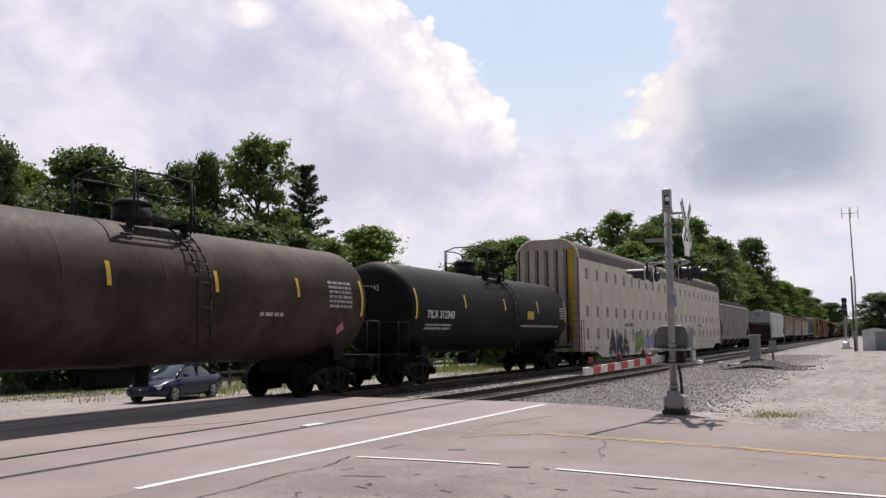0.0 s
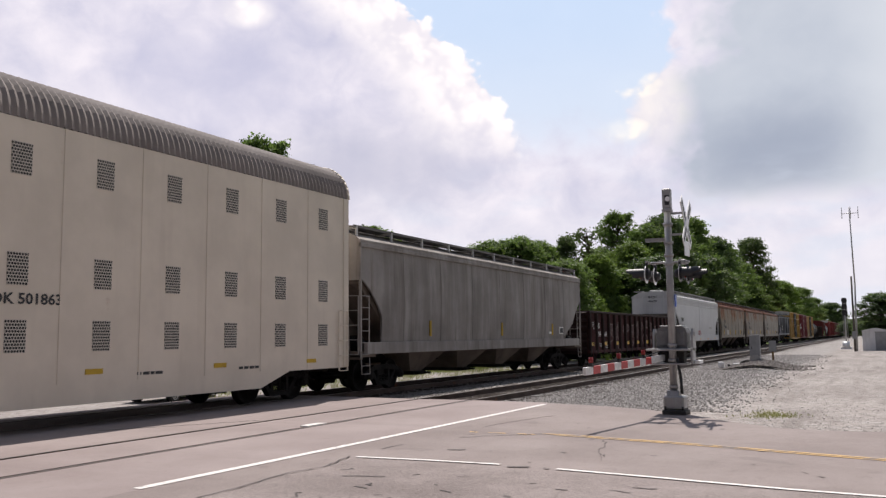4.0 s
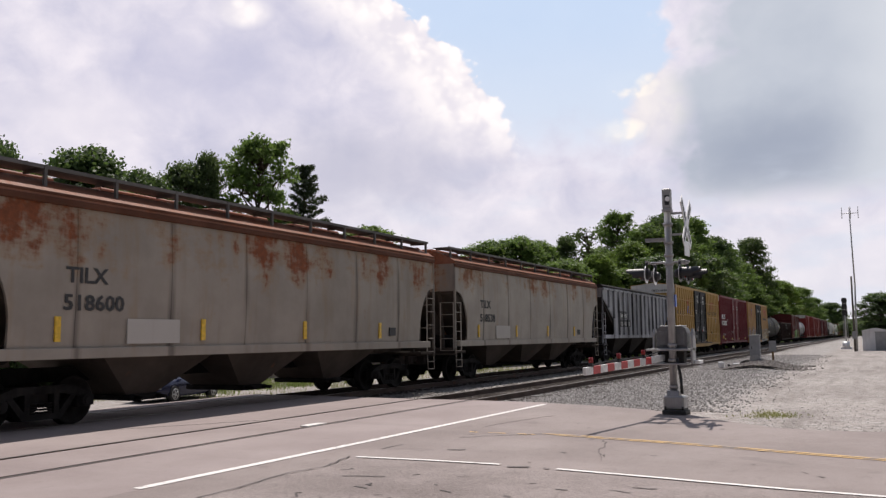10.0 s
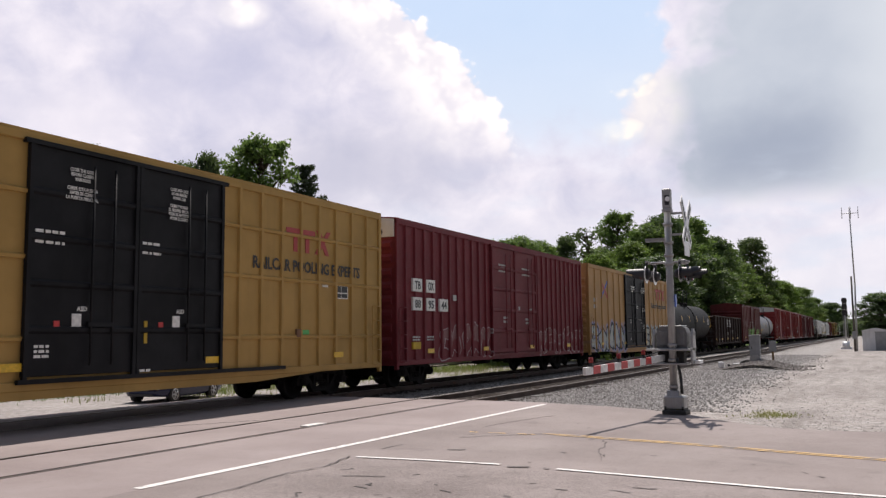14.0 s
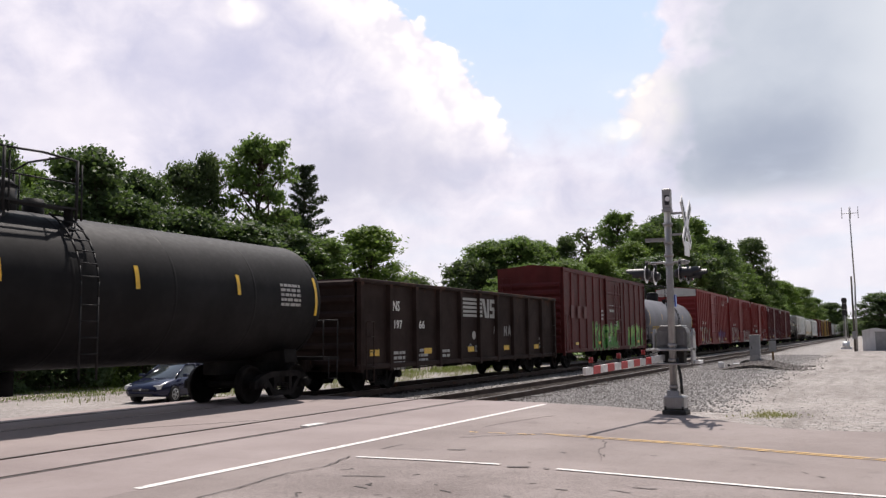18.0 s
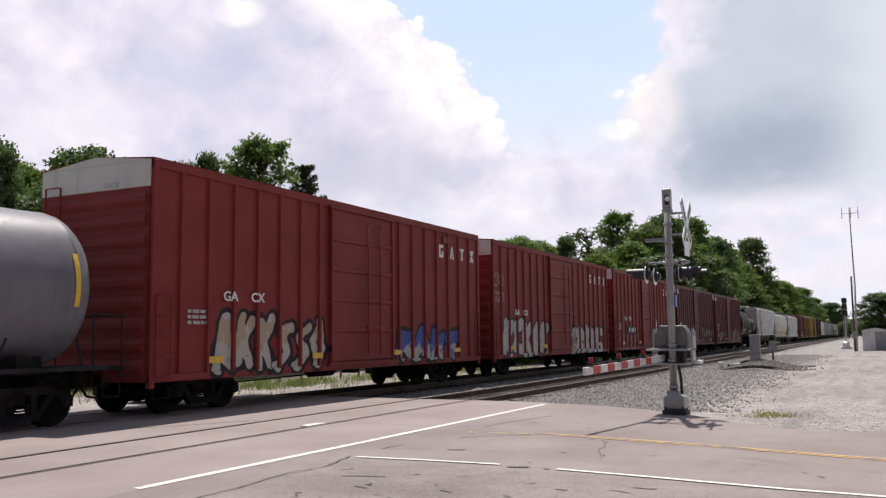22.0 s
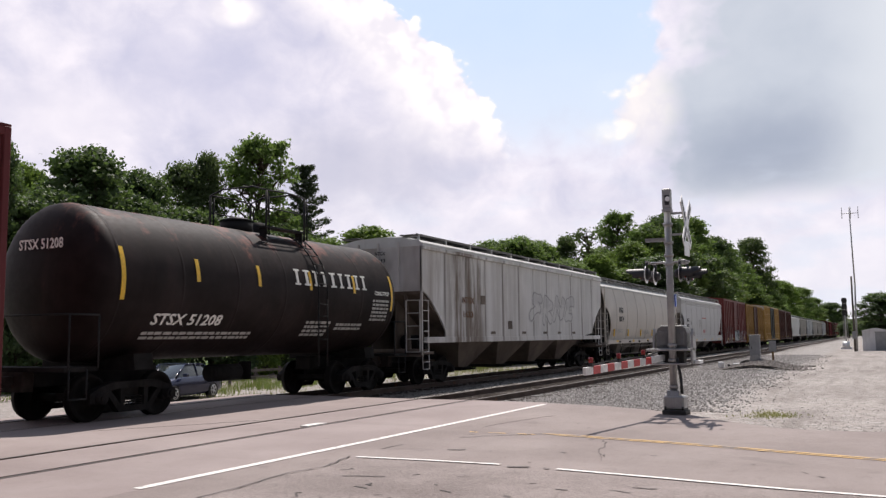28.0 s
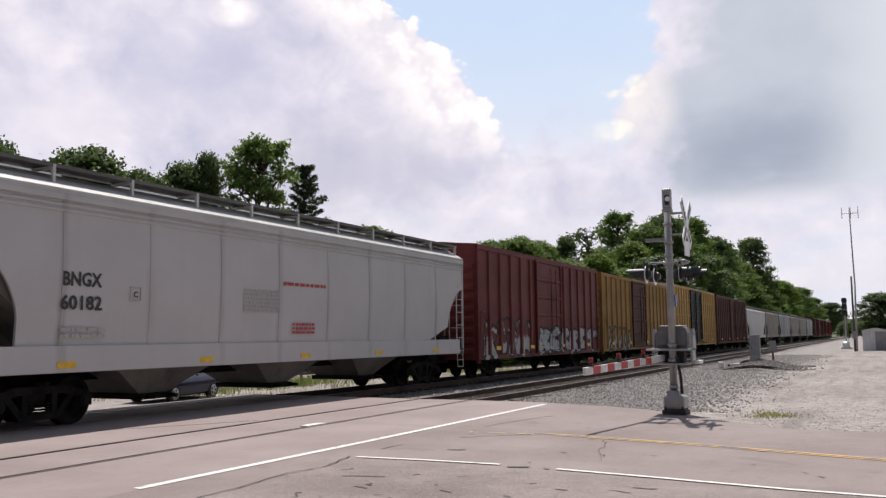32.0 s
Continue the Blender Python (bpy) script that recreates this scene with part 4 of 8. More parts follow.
def auto_rack(label, u0, u1, body, roof, end_mat, first, rng=0):
    L = u1 - u0
    hw, eave, top, z0 = 1.63, 5.38, 6.38, 0.42
    car = new_car("auto_rack", label, u0, "freight car")
    # side sheets: deep between the trucks, cut up over them
    cut = 2.6
    low = [(0.0, 0.78), (cut if first else 1.3, 0.78), (cut + 1.2 if first else 2.4, z0), (L - (1.3 if first else cut) - 1.1, z0), (L - (1.3 if first else cut), 0.78), (L, 0.78), (L, eave), (0, eave)]
    for s in (-1, 1):
        sd = part("side", Mb().prism(low, "y", s * hw, s * (hw - 0.06)), body, car)
        if s < 0:
            n = 11
            for k in range(1, n):
                x = L * k / n
                part("panel_joint", Mb().box(x - 0.025, x + 0.025, -hw - 0.012, -hw, 0.8, eave), body, sd)
    # vaulted, finely corrugated roof
    R = 0.95
    arc = [(-hw + R * (1 - math.cos(t)), eave + R * math.sin(t)) for t in [radians(10 * k) for k in range(10)]]
    arc = arc + [(-a, b) for a, b in reversed(arc)]
    n = int(L / 0.16)
    rows = []
    for k in range(n * 2 + 1):
        d = 0.018 if k % 2 else -0.012
        rows.append([(L * k / (n * 2), a * (1 + d / 1.6), b + d) for a, b in arc])
    part("roof", Mb().grid(rows, False), roof, car)
    for x in (0.0, L):
        prof = [(-hw, 0.78)] + arc + [(hw, 0.78)]
        # doors facing the joint are near-black: the gap's shade is put into their colour
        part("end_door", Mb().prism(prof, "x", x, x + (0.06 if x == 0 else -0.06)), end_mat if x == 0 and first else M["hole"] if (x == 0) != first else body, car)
        rim = Mb()
        for (a, b), (c, d) in zip(arc, arc[1:]):
            rim.rod((x, a, b), (x, c, d), 0.05, 6)
        part("roof_hoop", rim, body, car)
        part("corner_post", Mb().box(min(x, x + (0.25 if x == 0 else -0.25)), max(x, x + (0.25 if x == 0 else -0.25)), -hw - 0.03, -hw + 0.02, 0.8, eave, 0.015), body, car)
    if first:
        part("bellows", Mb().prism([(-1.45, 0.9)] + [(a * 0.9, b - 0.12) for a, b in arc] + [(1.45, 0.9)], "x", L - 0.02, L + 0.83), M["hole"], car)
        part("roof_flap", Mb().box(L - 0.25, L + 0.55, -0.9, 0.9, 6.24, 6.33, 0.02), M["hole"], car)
        # folded door leaves, rusty, with a yellow strip
        for y, w, mt in ((-1.25, 0.28, M["rust_yellow"]), (-0.75, 0.3, end_mat), (-0.25, 0.3, end_mat), (0.25, 0.3, end_mat), (0.75, 0.3, end_mat), (1.25, 0.28, end_mat)):
            part("door_leaf", Mb().box(-0.07, 0.0, y - w / 2, y + w / 2, 1.3, 5.9, 0.02), mt, car)
            part("door_hinge", Mb().rod((-0.08, y + w / 2 + 0.05, 1.2), (-0.08, y + w / 2 + 0.05, 5.8), 0.03, 8), M["coupler"], car)
        ladder(car, -0.1, -hw, 0.8, 3.4, M["rust_brown"], 0.45, 7, "y")
    ladder(car, 0.1, -hw - 0.05, 0.7, 2.3, M["rust_brown"], 0.4, 4)
    ladder(car, L - 0.5, -hw - 0.05, 0.7, 2.3, body, 0.4, 4)
    # perforated vent panels in three rows
    vm = Mb().box(-0.2, 0.2, -0.012, 0.0, -0.28, 0.28).mesh("vent_panel")
    vm.materials.append(M["perforated"])
    for k in range(11):
        x = 1.3 + 1.8 * k
        for z in (1.65, 2.79, 4.68):
            part("vent_panel", vm, None, car, at=(x, -hw, z))
    if first:
        chassis(car, u0, L, 2.3, L + 0.4)
    else:
        chassis(car, u0, L, None, L - 2.3)
    for k in range(6):
        x = L * (k + 0.5) / 6
        part("reflector", Mb().box(x - 0.2, x + 0.2, -hw - 0.014, -hw - 0.002, 0.95, 1.05), M["rust_yellow"], car)
    return car, L, hw

# ---------------------------------------------------------------- sky backdrop that drifts
def sky_backdrop():
    m = bpy.data.materials.new("drifting_clouds")
    m.use_nodes = True
    g = Nodes(m.node_tree)
    e = g.n("ShaderNodeEmission")
    g.put(e.inputs[0], cloud_colour(g, g.vec("NORMALIZE", g.coords())))
    e.inputs[1].default_value = CLOUD_GLOW
    o = g.n("ShaderNodeOutputMaterial")
    g.t.links.new(e.outputs[0], o.inputs[0])
    m.cycles.emission_sampling = "NONE"
    rows = []
    for k in range(19):
        el = radians(-3 + 48 * k / 18)
        rows.append([(4200 * math.cos(el) * math.cos(a), 4200 * math.cos(el) * math.sin(a), 4200 * math.sin(el)) for a in [2 * math.pi * j / 96 for j in range(97)]])
    ob = part("backdrop", Mb().grid(rows), m)
    ob.matrix_basis = Matrix.Translation(EYE)
    return tagged(ob, "bright summer sky with drifting white and grey clouds", "sky", kind="structure")


clouds = sky_backdrop()

# ---------------------------------------------------------------- ground materials


def ground_material():
    m, g = material("gravel_and_grass")
    p = g.coords()
    x, y, z = g.xyz(p)
    n1, n2 = g.noise(p, 0.25, 5, 0.6), g.noise(p, 2.2, 5, 0.65)
    stones = g.voronoi(p, 22.0)
    peb = g.xyz(stones.outputs["Color"])[0]
    lump = g.xyz(g.voronoi(p, 6.5).outputs["Color"])[0]
    ruts = g.noise(g.scaled(p, (0.12, 1.1, 1)), 1.0, 5, 0.6)
    col = g.mix(g.ramp(n1, 0.3, 0.7), (0.245, 0.216, 0.198), (0.35, 0.315, 0.288))
    col = g.mix(g.math("MULTIPLY", g.ramp(n2, 0.5, 0.8), 0.5), col, (0.17, 0.148, 0.132))
    col = g.mix(g.math("MULTIPLY", g.ramp(peb, 0.55, 1.0), 0.55), col, (0.44, 0.42, 0.40))
    col = g.mix(g.math("MULTIPLY", g.ramp(peb, 0.35, 0.0), 0.5), col, (0.10, 0.088, 0.08))
    col = g.mix(g.math("MULTIPLY", g.ramp(lump, 0.75, 1.0), 0.35), col, (0.46, 0.44, 0.42))
    col = g.mix(g.math("MULTIPLY", g.ramp(lump, 0.22, 0.0), 0.4), col, (0.11, 0.1, 0.092))
    col = g.mix(g.math("MULTIPLY", g.ramp(ruts, 0.48, 0.66), 0.55), col, (0.16, 0.142, 0.13))
    wob = g.math("MULTIPLY", g.math("SUBTRACT", n1, 0.5), 9.0)
    bed = g.math("MULTIPLY", g.ramp(g.math("ADD", y, g.math("MULTIPLY", wob, 0.3)), 3.2, 4.4), g.ramp(x, 17.5, 20.0))
    bed = g.math("MULTIPLY", bed, g.ramp(y, 19.0, 17.0))
    crushed = g.mix(g.ramp(peb, 0.1, 0.95), (0.10, 0.092, 0.088), (0.46, 0.44, 0.42))
    col = g.mix(g.math("MULTIPLY", bed, 0.8), col, crushed)
    edge = g.math("ADD", y, wob)
    grass = g.math("MAXIMUM", g.ramp(edge, 31.0, 33.0), g.ramp(g.math("ADD", y, g.math("MULTIPLY", wob, 2.0)), -22, -26))
    far = g.ramp(x, 120, 200)
    grass = g.math("MAXIMUM", grass, g.math("MULTIPLY", far, g.ramp(g.math("ABSOLUTE", g.math("SUBTRACT", y, 9.0)), 9.0, 13.0)))
    green = g.mix(g.ramp(n2, 0.35, 0.65), (0.06, 0.105, 0.022), (0.12, 0.17, 0.045))
    col = g.mix(grass, col, green)
    h = g.math("ADD", g.math("MULTIPLY", stones.outputs["Distance"], -1.0), g.math("MULTIPLY", n2, 1.5))
    g.surface(col, 0.9, 0, h, 0.5, 0.03, 0.2)
    return m


def asphalt(name, base, worn, coarse=0.5):
    m, g = material(name)
    p = g.coords()
    n1, n2 = g.noise(p, 0.35, 5, 0.62), g.noise(p, 3.0, 6, 0.7)
    grit = g.noise(p, 70, 3, 0.7)
    grain = g.voronoi(p, 90.0).outputs["Color"]
    gr = g.xyz(grain)[0]
    tracks = g.noise(g.scaled(p, (0.9, 0.08, 1)), 1.0, 4, 0.6)
    col = g.mix(g.ramp(n1, 0.3, 0.72), base, worn)
    col = g.mix(g.math("MULTIPLY", g.ramp(tracks, 0.5, 0.75), 0.35), col, tuple(c * 0.78 for c in base))
    col = g.mix(g.math("MULTIPLY", g.ramp(n2, 0.55, 0.8), 0.3 + coarse * 0.4), col, tuple(c * 0.6 for c in base))
    col = g.mix(g.math("MULTIPLY", g.ramp(gr, 0.7, 1.0), 0.25 * coarse), col, tuple(min(1, c * 1.5) for c in worn))
    col = g.mix(g.math("MULTIPLY", g.ramp(gr, 0.25, 0.0), 0.5 * coarse), col, tuple(c * 0.45 for c in base))
    stain = g.noise(p, 1.1, 7, 0.72, 0.6)
    col = g.mix(g.math("MULTIPLY", g.ramp(stain, 0.60, 0.68), 0.45 * coarse), col, tuple(c * 0.42 for c in base))
    h = g.math("ADD", g.math("MULTIPLY", grit, 0.6), g.math("MULTIPLY", gr, 0.8 * coarse))
    g.surface(col, g.math("ADD", 0.82, g.math("MULTIPLY", n2, 0.1)), 0, h, 0.45, 0.006, 0.25)
    return m


M["ground"] = ground_material()
M["road"] = asphalt("grey_asphalt", (0.205, 0.170, 0.158), (0.285, 0.242, 0.226), 0.5)
M["panel"] = asphalt("pale_pinkish_crossing_surface", (0.250, 0.205, 0.195), (0.315, 0.265, 0.252), 0.25)
M["rough"] = asphalt("coarse_old_asphalt", (0.165, 0.136, 0.126), (0.31, 0.265, 0.248), 1.3)
M["tar"] = plain("tar_crack", (0.075, 0.064, 0.06), 0.85)
M["rail"] = paint("rail_steel", (0.075, 0.05, 0.04), 0.6, 0.3, 0.4, scale=2)
M["rail_top"] = plain("worn_rail_head", (0.22, 0.20, 0.19), 0.35, 0.8)
M["tie"] = paint("creosoted_tie", (0.055, 0.042, 0.034), 0.85, 0.35, 0.0, streak=0.2, scale=2)


def worn_line(name, col, wear=0.0):
    m, g = material(name)
    p = g.coords()
    n = g.noise(p, 5.0, 6, 0.7)
    n2 = g.noise(p, 0.8, 3, 0.6)
    f = g.ramp(g.math("ADD", n, g.math("MULTIPLY", n2, 0.5)), 0.78 - wear, 0.98 - wear * 0.6)
    g.surface(g.mix(f, col, (0.23, 0.2, 0.185)), 0.7, 0, n, 0.1, 0.004)
    return m


M["line_white"] = worn_line("white_road_paint", (0.66, 0.63, 0.60))
M["line_yellow"] = worn_line("worn_yellow_road_paint", (0.58, 0.36, 0.13), 0.10)


def ballast_material():
    m, g = material("grey_ballast")
    p = g.coords()
    v = g.voronoi(p, 17.0)
    c = g.xyz(v.outputs["Color"])
    n = g.noise(p, 0.5, 4)
    col = g.mix(g.ramp(c[0], 0.1, 0.95), (0.075, 0.07, 0.066), (0.44, 0.42, 0.40))
    col = g.mix(g.math("MULTIPLY", g.ramp(n, 0.4, 0.7), 0.35), col, (0.20, 0.165, 0.14))
    y = g.xyz(p)[1]
    oily = g.math("MAXIMUM", g.ramp(g.math("ABSOLUTE", g.math("SUBTRACT", y, 9.83)), 1.9, 0.8), g.ramp(g.math("ABSOLUTE", g.math("SUBTRACT", y, 14.53)), 2.2, 1.0))
    col = g.mix(g.math("MULTIPLY", oily, 0.75), col, (0.075, 0.055, 0.044))
    g.surface(col, 0.85, 0, g.math("MULTIPLY", v.outputs["Distance"], -1.0), 0.9, 0.05, 0.25)
    return m


def stone_material(name, dark, light):
    m, g = material(name)
    r = g.n("ShaderNodeNewGeometry").outputs["Random Per Island"]
    n = g.noise(g.coords(), 30, 4)
    col = g.mix(r, dark, light)
    g.surface(g.mix(g.math("MULTIPLY", n, 0.4), col, (0.24, 0.2, 0.17)), 0.8, 0, n, 0.3, 0.01, 0.3)
    return m


M["ballast"] = ballast_material()
M["stone"] = stone_material("ballast_stone", (0.07, 0.066, 0.063), (0.52, 0.50, 0.48))
M["stone_dark"] = stone_material("dark_rubble", (0.04, 0.036, 0.034), (0.26, 0.24, 0.225))

# ---------------------------------------------------------------- ground, road, tracks


def ground_z(x, y):
    k = min(1.0, max(0.0, (x - 17.0) / 9.0))
    z = -0.035 - 0.115 * k * k * (3 - 2 * k)
    if y > 7.0:
        s = min(1.0, (y - 7.0) / 1.5)
        z = z * (1 - s) - 0.33 * s
    if y > 15.9:
        s = min(1.0, (y - 15.9) / 4.6)
        z = -0.33 * (1 - s) - 0.8 * s
        if x < 20:
            z = max(z, -0.06 - 0.74 * s)
    return z


def axis(fine0, fine1, step, reach):
    a = list(np.arange(fine0, fine1 + 0.01, step))
    d, lo, hi = step, fine0, fine1
    while hi < reach:
        d *= 1.5
        lo, hi = lo - d, hi + d
        a = [lo] + a + [hi]
    return a


xs, ys = axis(-10, 70, 0.5, 4300), axis(-8, 36, 0.5, 4300)
gm = Mb().grid([[(x, y, ground_z(x, y)) for y in ys] for x in xs])
tagged(part("ground", gm, M["ground"]), "pale gravel lot with grass beyond the tracks", "ground", kind="structure")

# paved road: south part, with a flared edge beside the crossing signal
edge = [(15.9, -60.0), (15.6, -6.0), (15.45, -0.2), (15.3, 0.9), (15.5, 1.6), (16.4, 2.55), (17.4, 3.35), (18.4, 4.5), (18.95, 5.6), (19.35, 7.0)]
road = Mb().prism([(-45, -60)] + edge + [(-45, 7.0)], "z", -0.12, 0.0)
road_ob = tagged(part("road", road, M["road"]), "worn grey asphalt road with faded lines, up to the crossing", "road", kind="structure")
for y0, y1, x1 in ((7.004, 9.035, 19.6), (9.185, 10.47, 19.65), (10.62, 13.735, 19.7), (13.885, 15.175, 19.75), (15.325, 16.1, 19.8)):
    w = Mb()
    edge_pts = [(x1 + 0.12 * math.sin(7 * y), y) for y in (y0, (y0 + y1) / 2, y1)]
    w.prism([(-45, y0)] + edge_pts + [(-45, y1)], "z", -0.14, 0.0)
    part("crossing_panel", w, M["panel"], road_ob)
# coarse old patch where the verge was paved over
patch = [(-45, -60), (9.25, -60), (9.3, 0.0), (9.45, 2.6), (9.62, 4.3), (9.7, 6.25), (9.1, 6.1), (8.6, 6.1), (7.9, 6.3), (7.4, 6.05), (6.7, 6.1), (5.5, 5.9), (3, 6.2), (-45, 6.0)]
part("old_asphalt", Mb().prism(patch, "z", -0.01, 0.006), M["rough"], road_ob, "coarse crumbling asphalt verge")


def strip(name, pts, w, z, material, parent):
    m = Mb()
    left, right = [], []
    for i, p in enumerate(pts):
        a, b = Vector(pts[max(0, i - 1)]), Vector(pts[min(len(pts) - 1, i + 1)])
        d = (b - a).normalized() * w / 2
        left.append((p[0] - d.y, p[1] + d.x))
        right.append((p[0] + d.y, p[1] - d.x))
    for i in range(len(pts) - 1):
        m.face([(*left[i], z), (*right[i], z), (*right[i + 1], z), (*left[i + 1], z)])
        m.face([(*left[i], z), (*left[i + 1], z), (*left[i + 1], z - 0.004), (*left[i], z - 0.004)])
    return part(name, m, material, parent)


strip("stop_line", [(6.84, 7.07), (10.9, 7.0), (14.9, 6.95), (18.94, 6.91)], 0.135, 0.006, M["line_white"], road_ob)
strip("edge_line", [(9.79, 6.2), (9.87, 5.2), (9.88, 4.2)], 0.085, 0.011, M["line_white"], road_ob)
strip("edge_line", [(9.8, 3.45), (9.63, 2.2), (9.42, 0.85), (9.32, -0.5), (9.2, -4.0), (9.1, -20)], 0.085, 0.011, M["line_white"], road_ob)
strip("centre_line", [(13.10, 4.6), (13.05, 4.2), (12.66, 2.4), (12.26, 1.0), (11.91, -0.3), (11.31, -6), (11.11, -25)], 0.07, 0.006, M["line_yellow"], road_ob)
strip("centre_line", [(13.24, 4.9), (13.18, 4.2), (12.79, 2.4), (12.39, 1.0), (12.04, -0.3), (11.44, -6), (11.24, -25)], 0.07, 0.0062, M["line_yellow"], road_ob)
for y0, y1 in ((6.1, 5.95), (5.75, 5.45), (5.25, 4.95)):
    strip("centre_line", [(13.09, y0), (13.08, y1)], 0.07, 0.006, M["line_yellow"], road_ob)
rc = random.Random(12)


def crack(pts, w, parent=road_ob, z=0.0075):
    out = []
    for (a, b), (c, d) in zip(pts, pts[1:]):
        n = max(2, int(math.hypot(c - a, d - b) / 0.12))
        for k in range(n):
            out.append((a + (c - a) * k / n + rc.gauss(0, 0.018), b + (d - b) * k / n + rc.gauss(0, 0.018)))
    strip("crack", out, w * 0.75, z, M["tar"], parent)


crack([(9.76, 4.04), (9.80, 3.85), (9.82, 3.67)], 0.09, z=0.012)
crack([(9.80, 3.63), (9.79, 3.45)], 0.05, z=0.012)
crack([(6.6, 6.05), (7.4, 6.1), (8.2, 6.2), (9.0, 6.12), (9.9, 6.35)], 0.035, z=0.012)
crack([(10.66, 6.31), (11.0, 6.3), (11.31, 6.23)], 0.03)
crack([(10.89, 5.4), (10.95, 5.25), (11.01, 5.11)], 0.07)
crack([(12.3, 5.9), (12.85, 5.3), (13.1, 5.0), (13.26, 4.68)], 0.03)
crack([(12.74, 3.73), (12.1, 3.5), (11.5, 3.45), (10.9, 3.2), (10.43, 3.16)], 0.007)
crack([(11.24, 3.9), (11.2, 3.75)], 0.05)
crack([(10.19, 3.97), (10.3, 3.9)], 0.05)
crack([(8.37, 5.52), (8.45, 5.2), (8.54, 4.9)], 0.045, z=0.012)
crack([(8.93, 2.33), (8.9, 2.15), (8.89, 2.01)], 0.04, z=0.012)
crack([(8.68, 2.51), (8.6, 2.3), (8.58, 2.17)], 0.03, z=0.012)
crack([(11.38, 2.69), (11.3, 2.55)], 0.04)
crack([(14.94, 2.38), (14.85, 2.3)], 0.05)
crack([(11.03, 1.45), (11.0, 1.3)], 0.04)
crack([(10.41, 0.66), (10.3, 0.55)], 0.04)
crack([(10.9, 12.2), (12.4, 11.3), (13.6, 10.65)], 0.025)
crack([(13.9, 6.2), (15.2, 6.0), (16.4, 5.7)], 0.012)
for k in range(12):
    x, y = rc.uniform(10, 15), rc.uniform(0.5, 6.2)
    crack([(x, y), (x + rc.uniform(-0.25, 0.25), y + rc.uniform(-0.25, 0.25))], rc.uniform(0.012, 0.035))
for k in range(26):
    x, y = rc.uniform(6.5, 9.3), rc.uniform(1.5, 5.8)
    crack([(x, y), (x + rc.uniform(-0.2, 0.2), y + rc.uniform(-0.3, 0.3))], rc.uniform(0.015, 0.05), z=0.012)

# tracks
NEAR_C = 9.827
bal = Mb().prism([(6.5, -0.3), (8.0, -0.165), (16.5, -0.165), (18.2, -0.55), (18.2, -0.8), (6.5, -0.6)], "x", 19.85, 1500)
tagged(part("ballast", bal, M["ballast"]), "grey crushed stone bed under two tracks", "ballast", kind="structure")
for c, name in ((NEAR_C, "near"), (YC, "far")):
    tr = thing("railway_track", "rusty steel rails on dark wooden ties in grey ballast" if name == "near" else "steel rails under the moving freight train, on wooden ties", "railway track", "tracks")
    for s in (-1, 1):
        y = c + s * RAIL
        prof = [(y - 0.07, -0.165), (y + 0.07, -0.165), (y + 0.07, -0.15), (y + 0.01, -0.13), (y + 0.01, -0.04), (y + 0.036, -0.03), (y + 0.036, 0.0), (y - 0.036, 0.0), (y - 0.036, -0.03), (y - 0.01, -0.04), (y - 0.01, -0.13), (y - 0.07, -0.15)]
        rl = part("rail", Mb().prism(prof, "x", -45, 1500), M["rail"], tr)
        part("rail_head", Mb().box(-45, 1500, y - 0.028, y + 0.028, 0.0, 0.005), M["rail_top"], rl)
    tie = Mb().box(-0.11, 0.11, -1.3, 1.3, -0.25, -0.145, 0.012).mesh("tie")
    tie.materials.append(M["tie"])
    for k in range(150):
        part("tie", tie, None, tr, at=pose(20.2 + k * 0.52, c + rc.gauss(0, 0.02), rc.gauss(0, 0.006), 0, 0, rc.gauss(0, 0.6)))
part("rail_joint_plate", Mb().prism([(12.75, 9.10), (13.35, 9.10), (13.3, 9.3), (12.8, 9.3)], "z", 0.0, 0.02), M["line_white"], road_ob, "pale scuffed mark on the near rail")

# loose ballast stones, nearest stretch
def stones(name, label, count, x0, x1, ylo, yhi, zf, size, seed, stone="stone"):
    r = np.random.RandomState(seed)
    base = np.array([(-1, 0, 0), (0, -1, 0), (1, 0, 0), (0, 1, 0), (0, 0, 1.0), (0, 0, -0.6)])
    tri = np.array([(0, 1, 4), (1, 2, 4), (2, 3, 4), (3, 0, 4), (1, 0, 5), (2, 1, 5), (3, 2, 5), (0, 3, 5)])
    x = x0 + (x1 - x0) * r.rand(count) ** 1.8
    y = ylo + (yhi - ylo) * r.rand(count) ** 0.62 + (0.5 * r.randn(count) if ylo < 9 else 0)
    s = size * (0.5 + r.rand(count))
    rot = r.rand(count) * 6.28
    v = base[None] * (0.7 + 0.6 * r.rand(count, 6, 1)) * s[:, None, None]
    c, n = np.cos(rot)[:, None], np.sin(rot)[:, None]
    vx, vy = v[:, :, 0] * c - v[:, :, 1] * n, v[:, :, 0] * n + v[:, :, 1] * c
    z = np.array([zf(a, b) for a, b in zip(x, y)])
    v = np.stack([vx + x[:, None], vy + y[:, None], v[:, :, 2] * 0.7 + z[:, None] + s[:, None] * 0.2], -1).reshape(-1, 3)
    f = (tri[None] + 6 * np.arange(count)[:, None, None]).reshape(-1, 3)
    me = bpy.data.meshes.new(name)
    me.from_pydata(v.tolist(), [], f.tolist())
    me.materials.append(M[stone])
    return tagged(new(name, me), label, "stones", kind="stuff")


def bed_z(x, y):
    if y < 6.5:
        return ground_z(x, y)
    if y < 8.0:
        return max(-0.3 + (y - 6.5) * 0.09, ground_z(x, y))
    return -0.165 if y < 16.5 else -0.165 - (y - 16.5) * 0.226


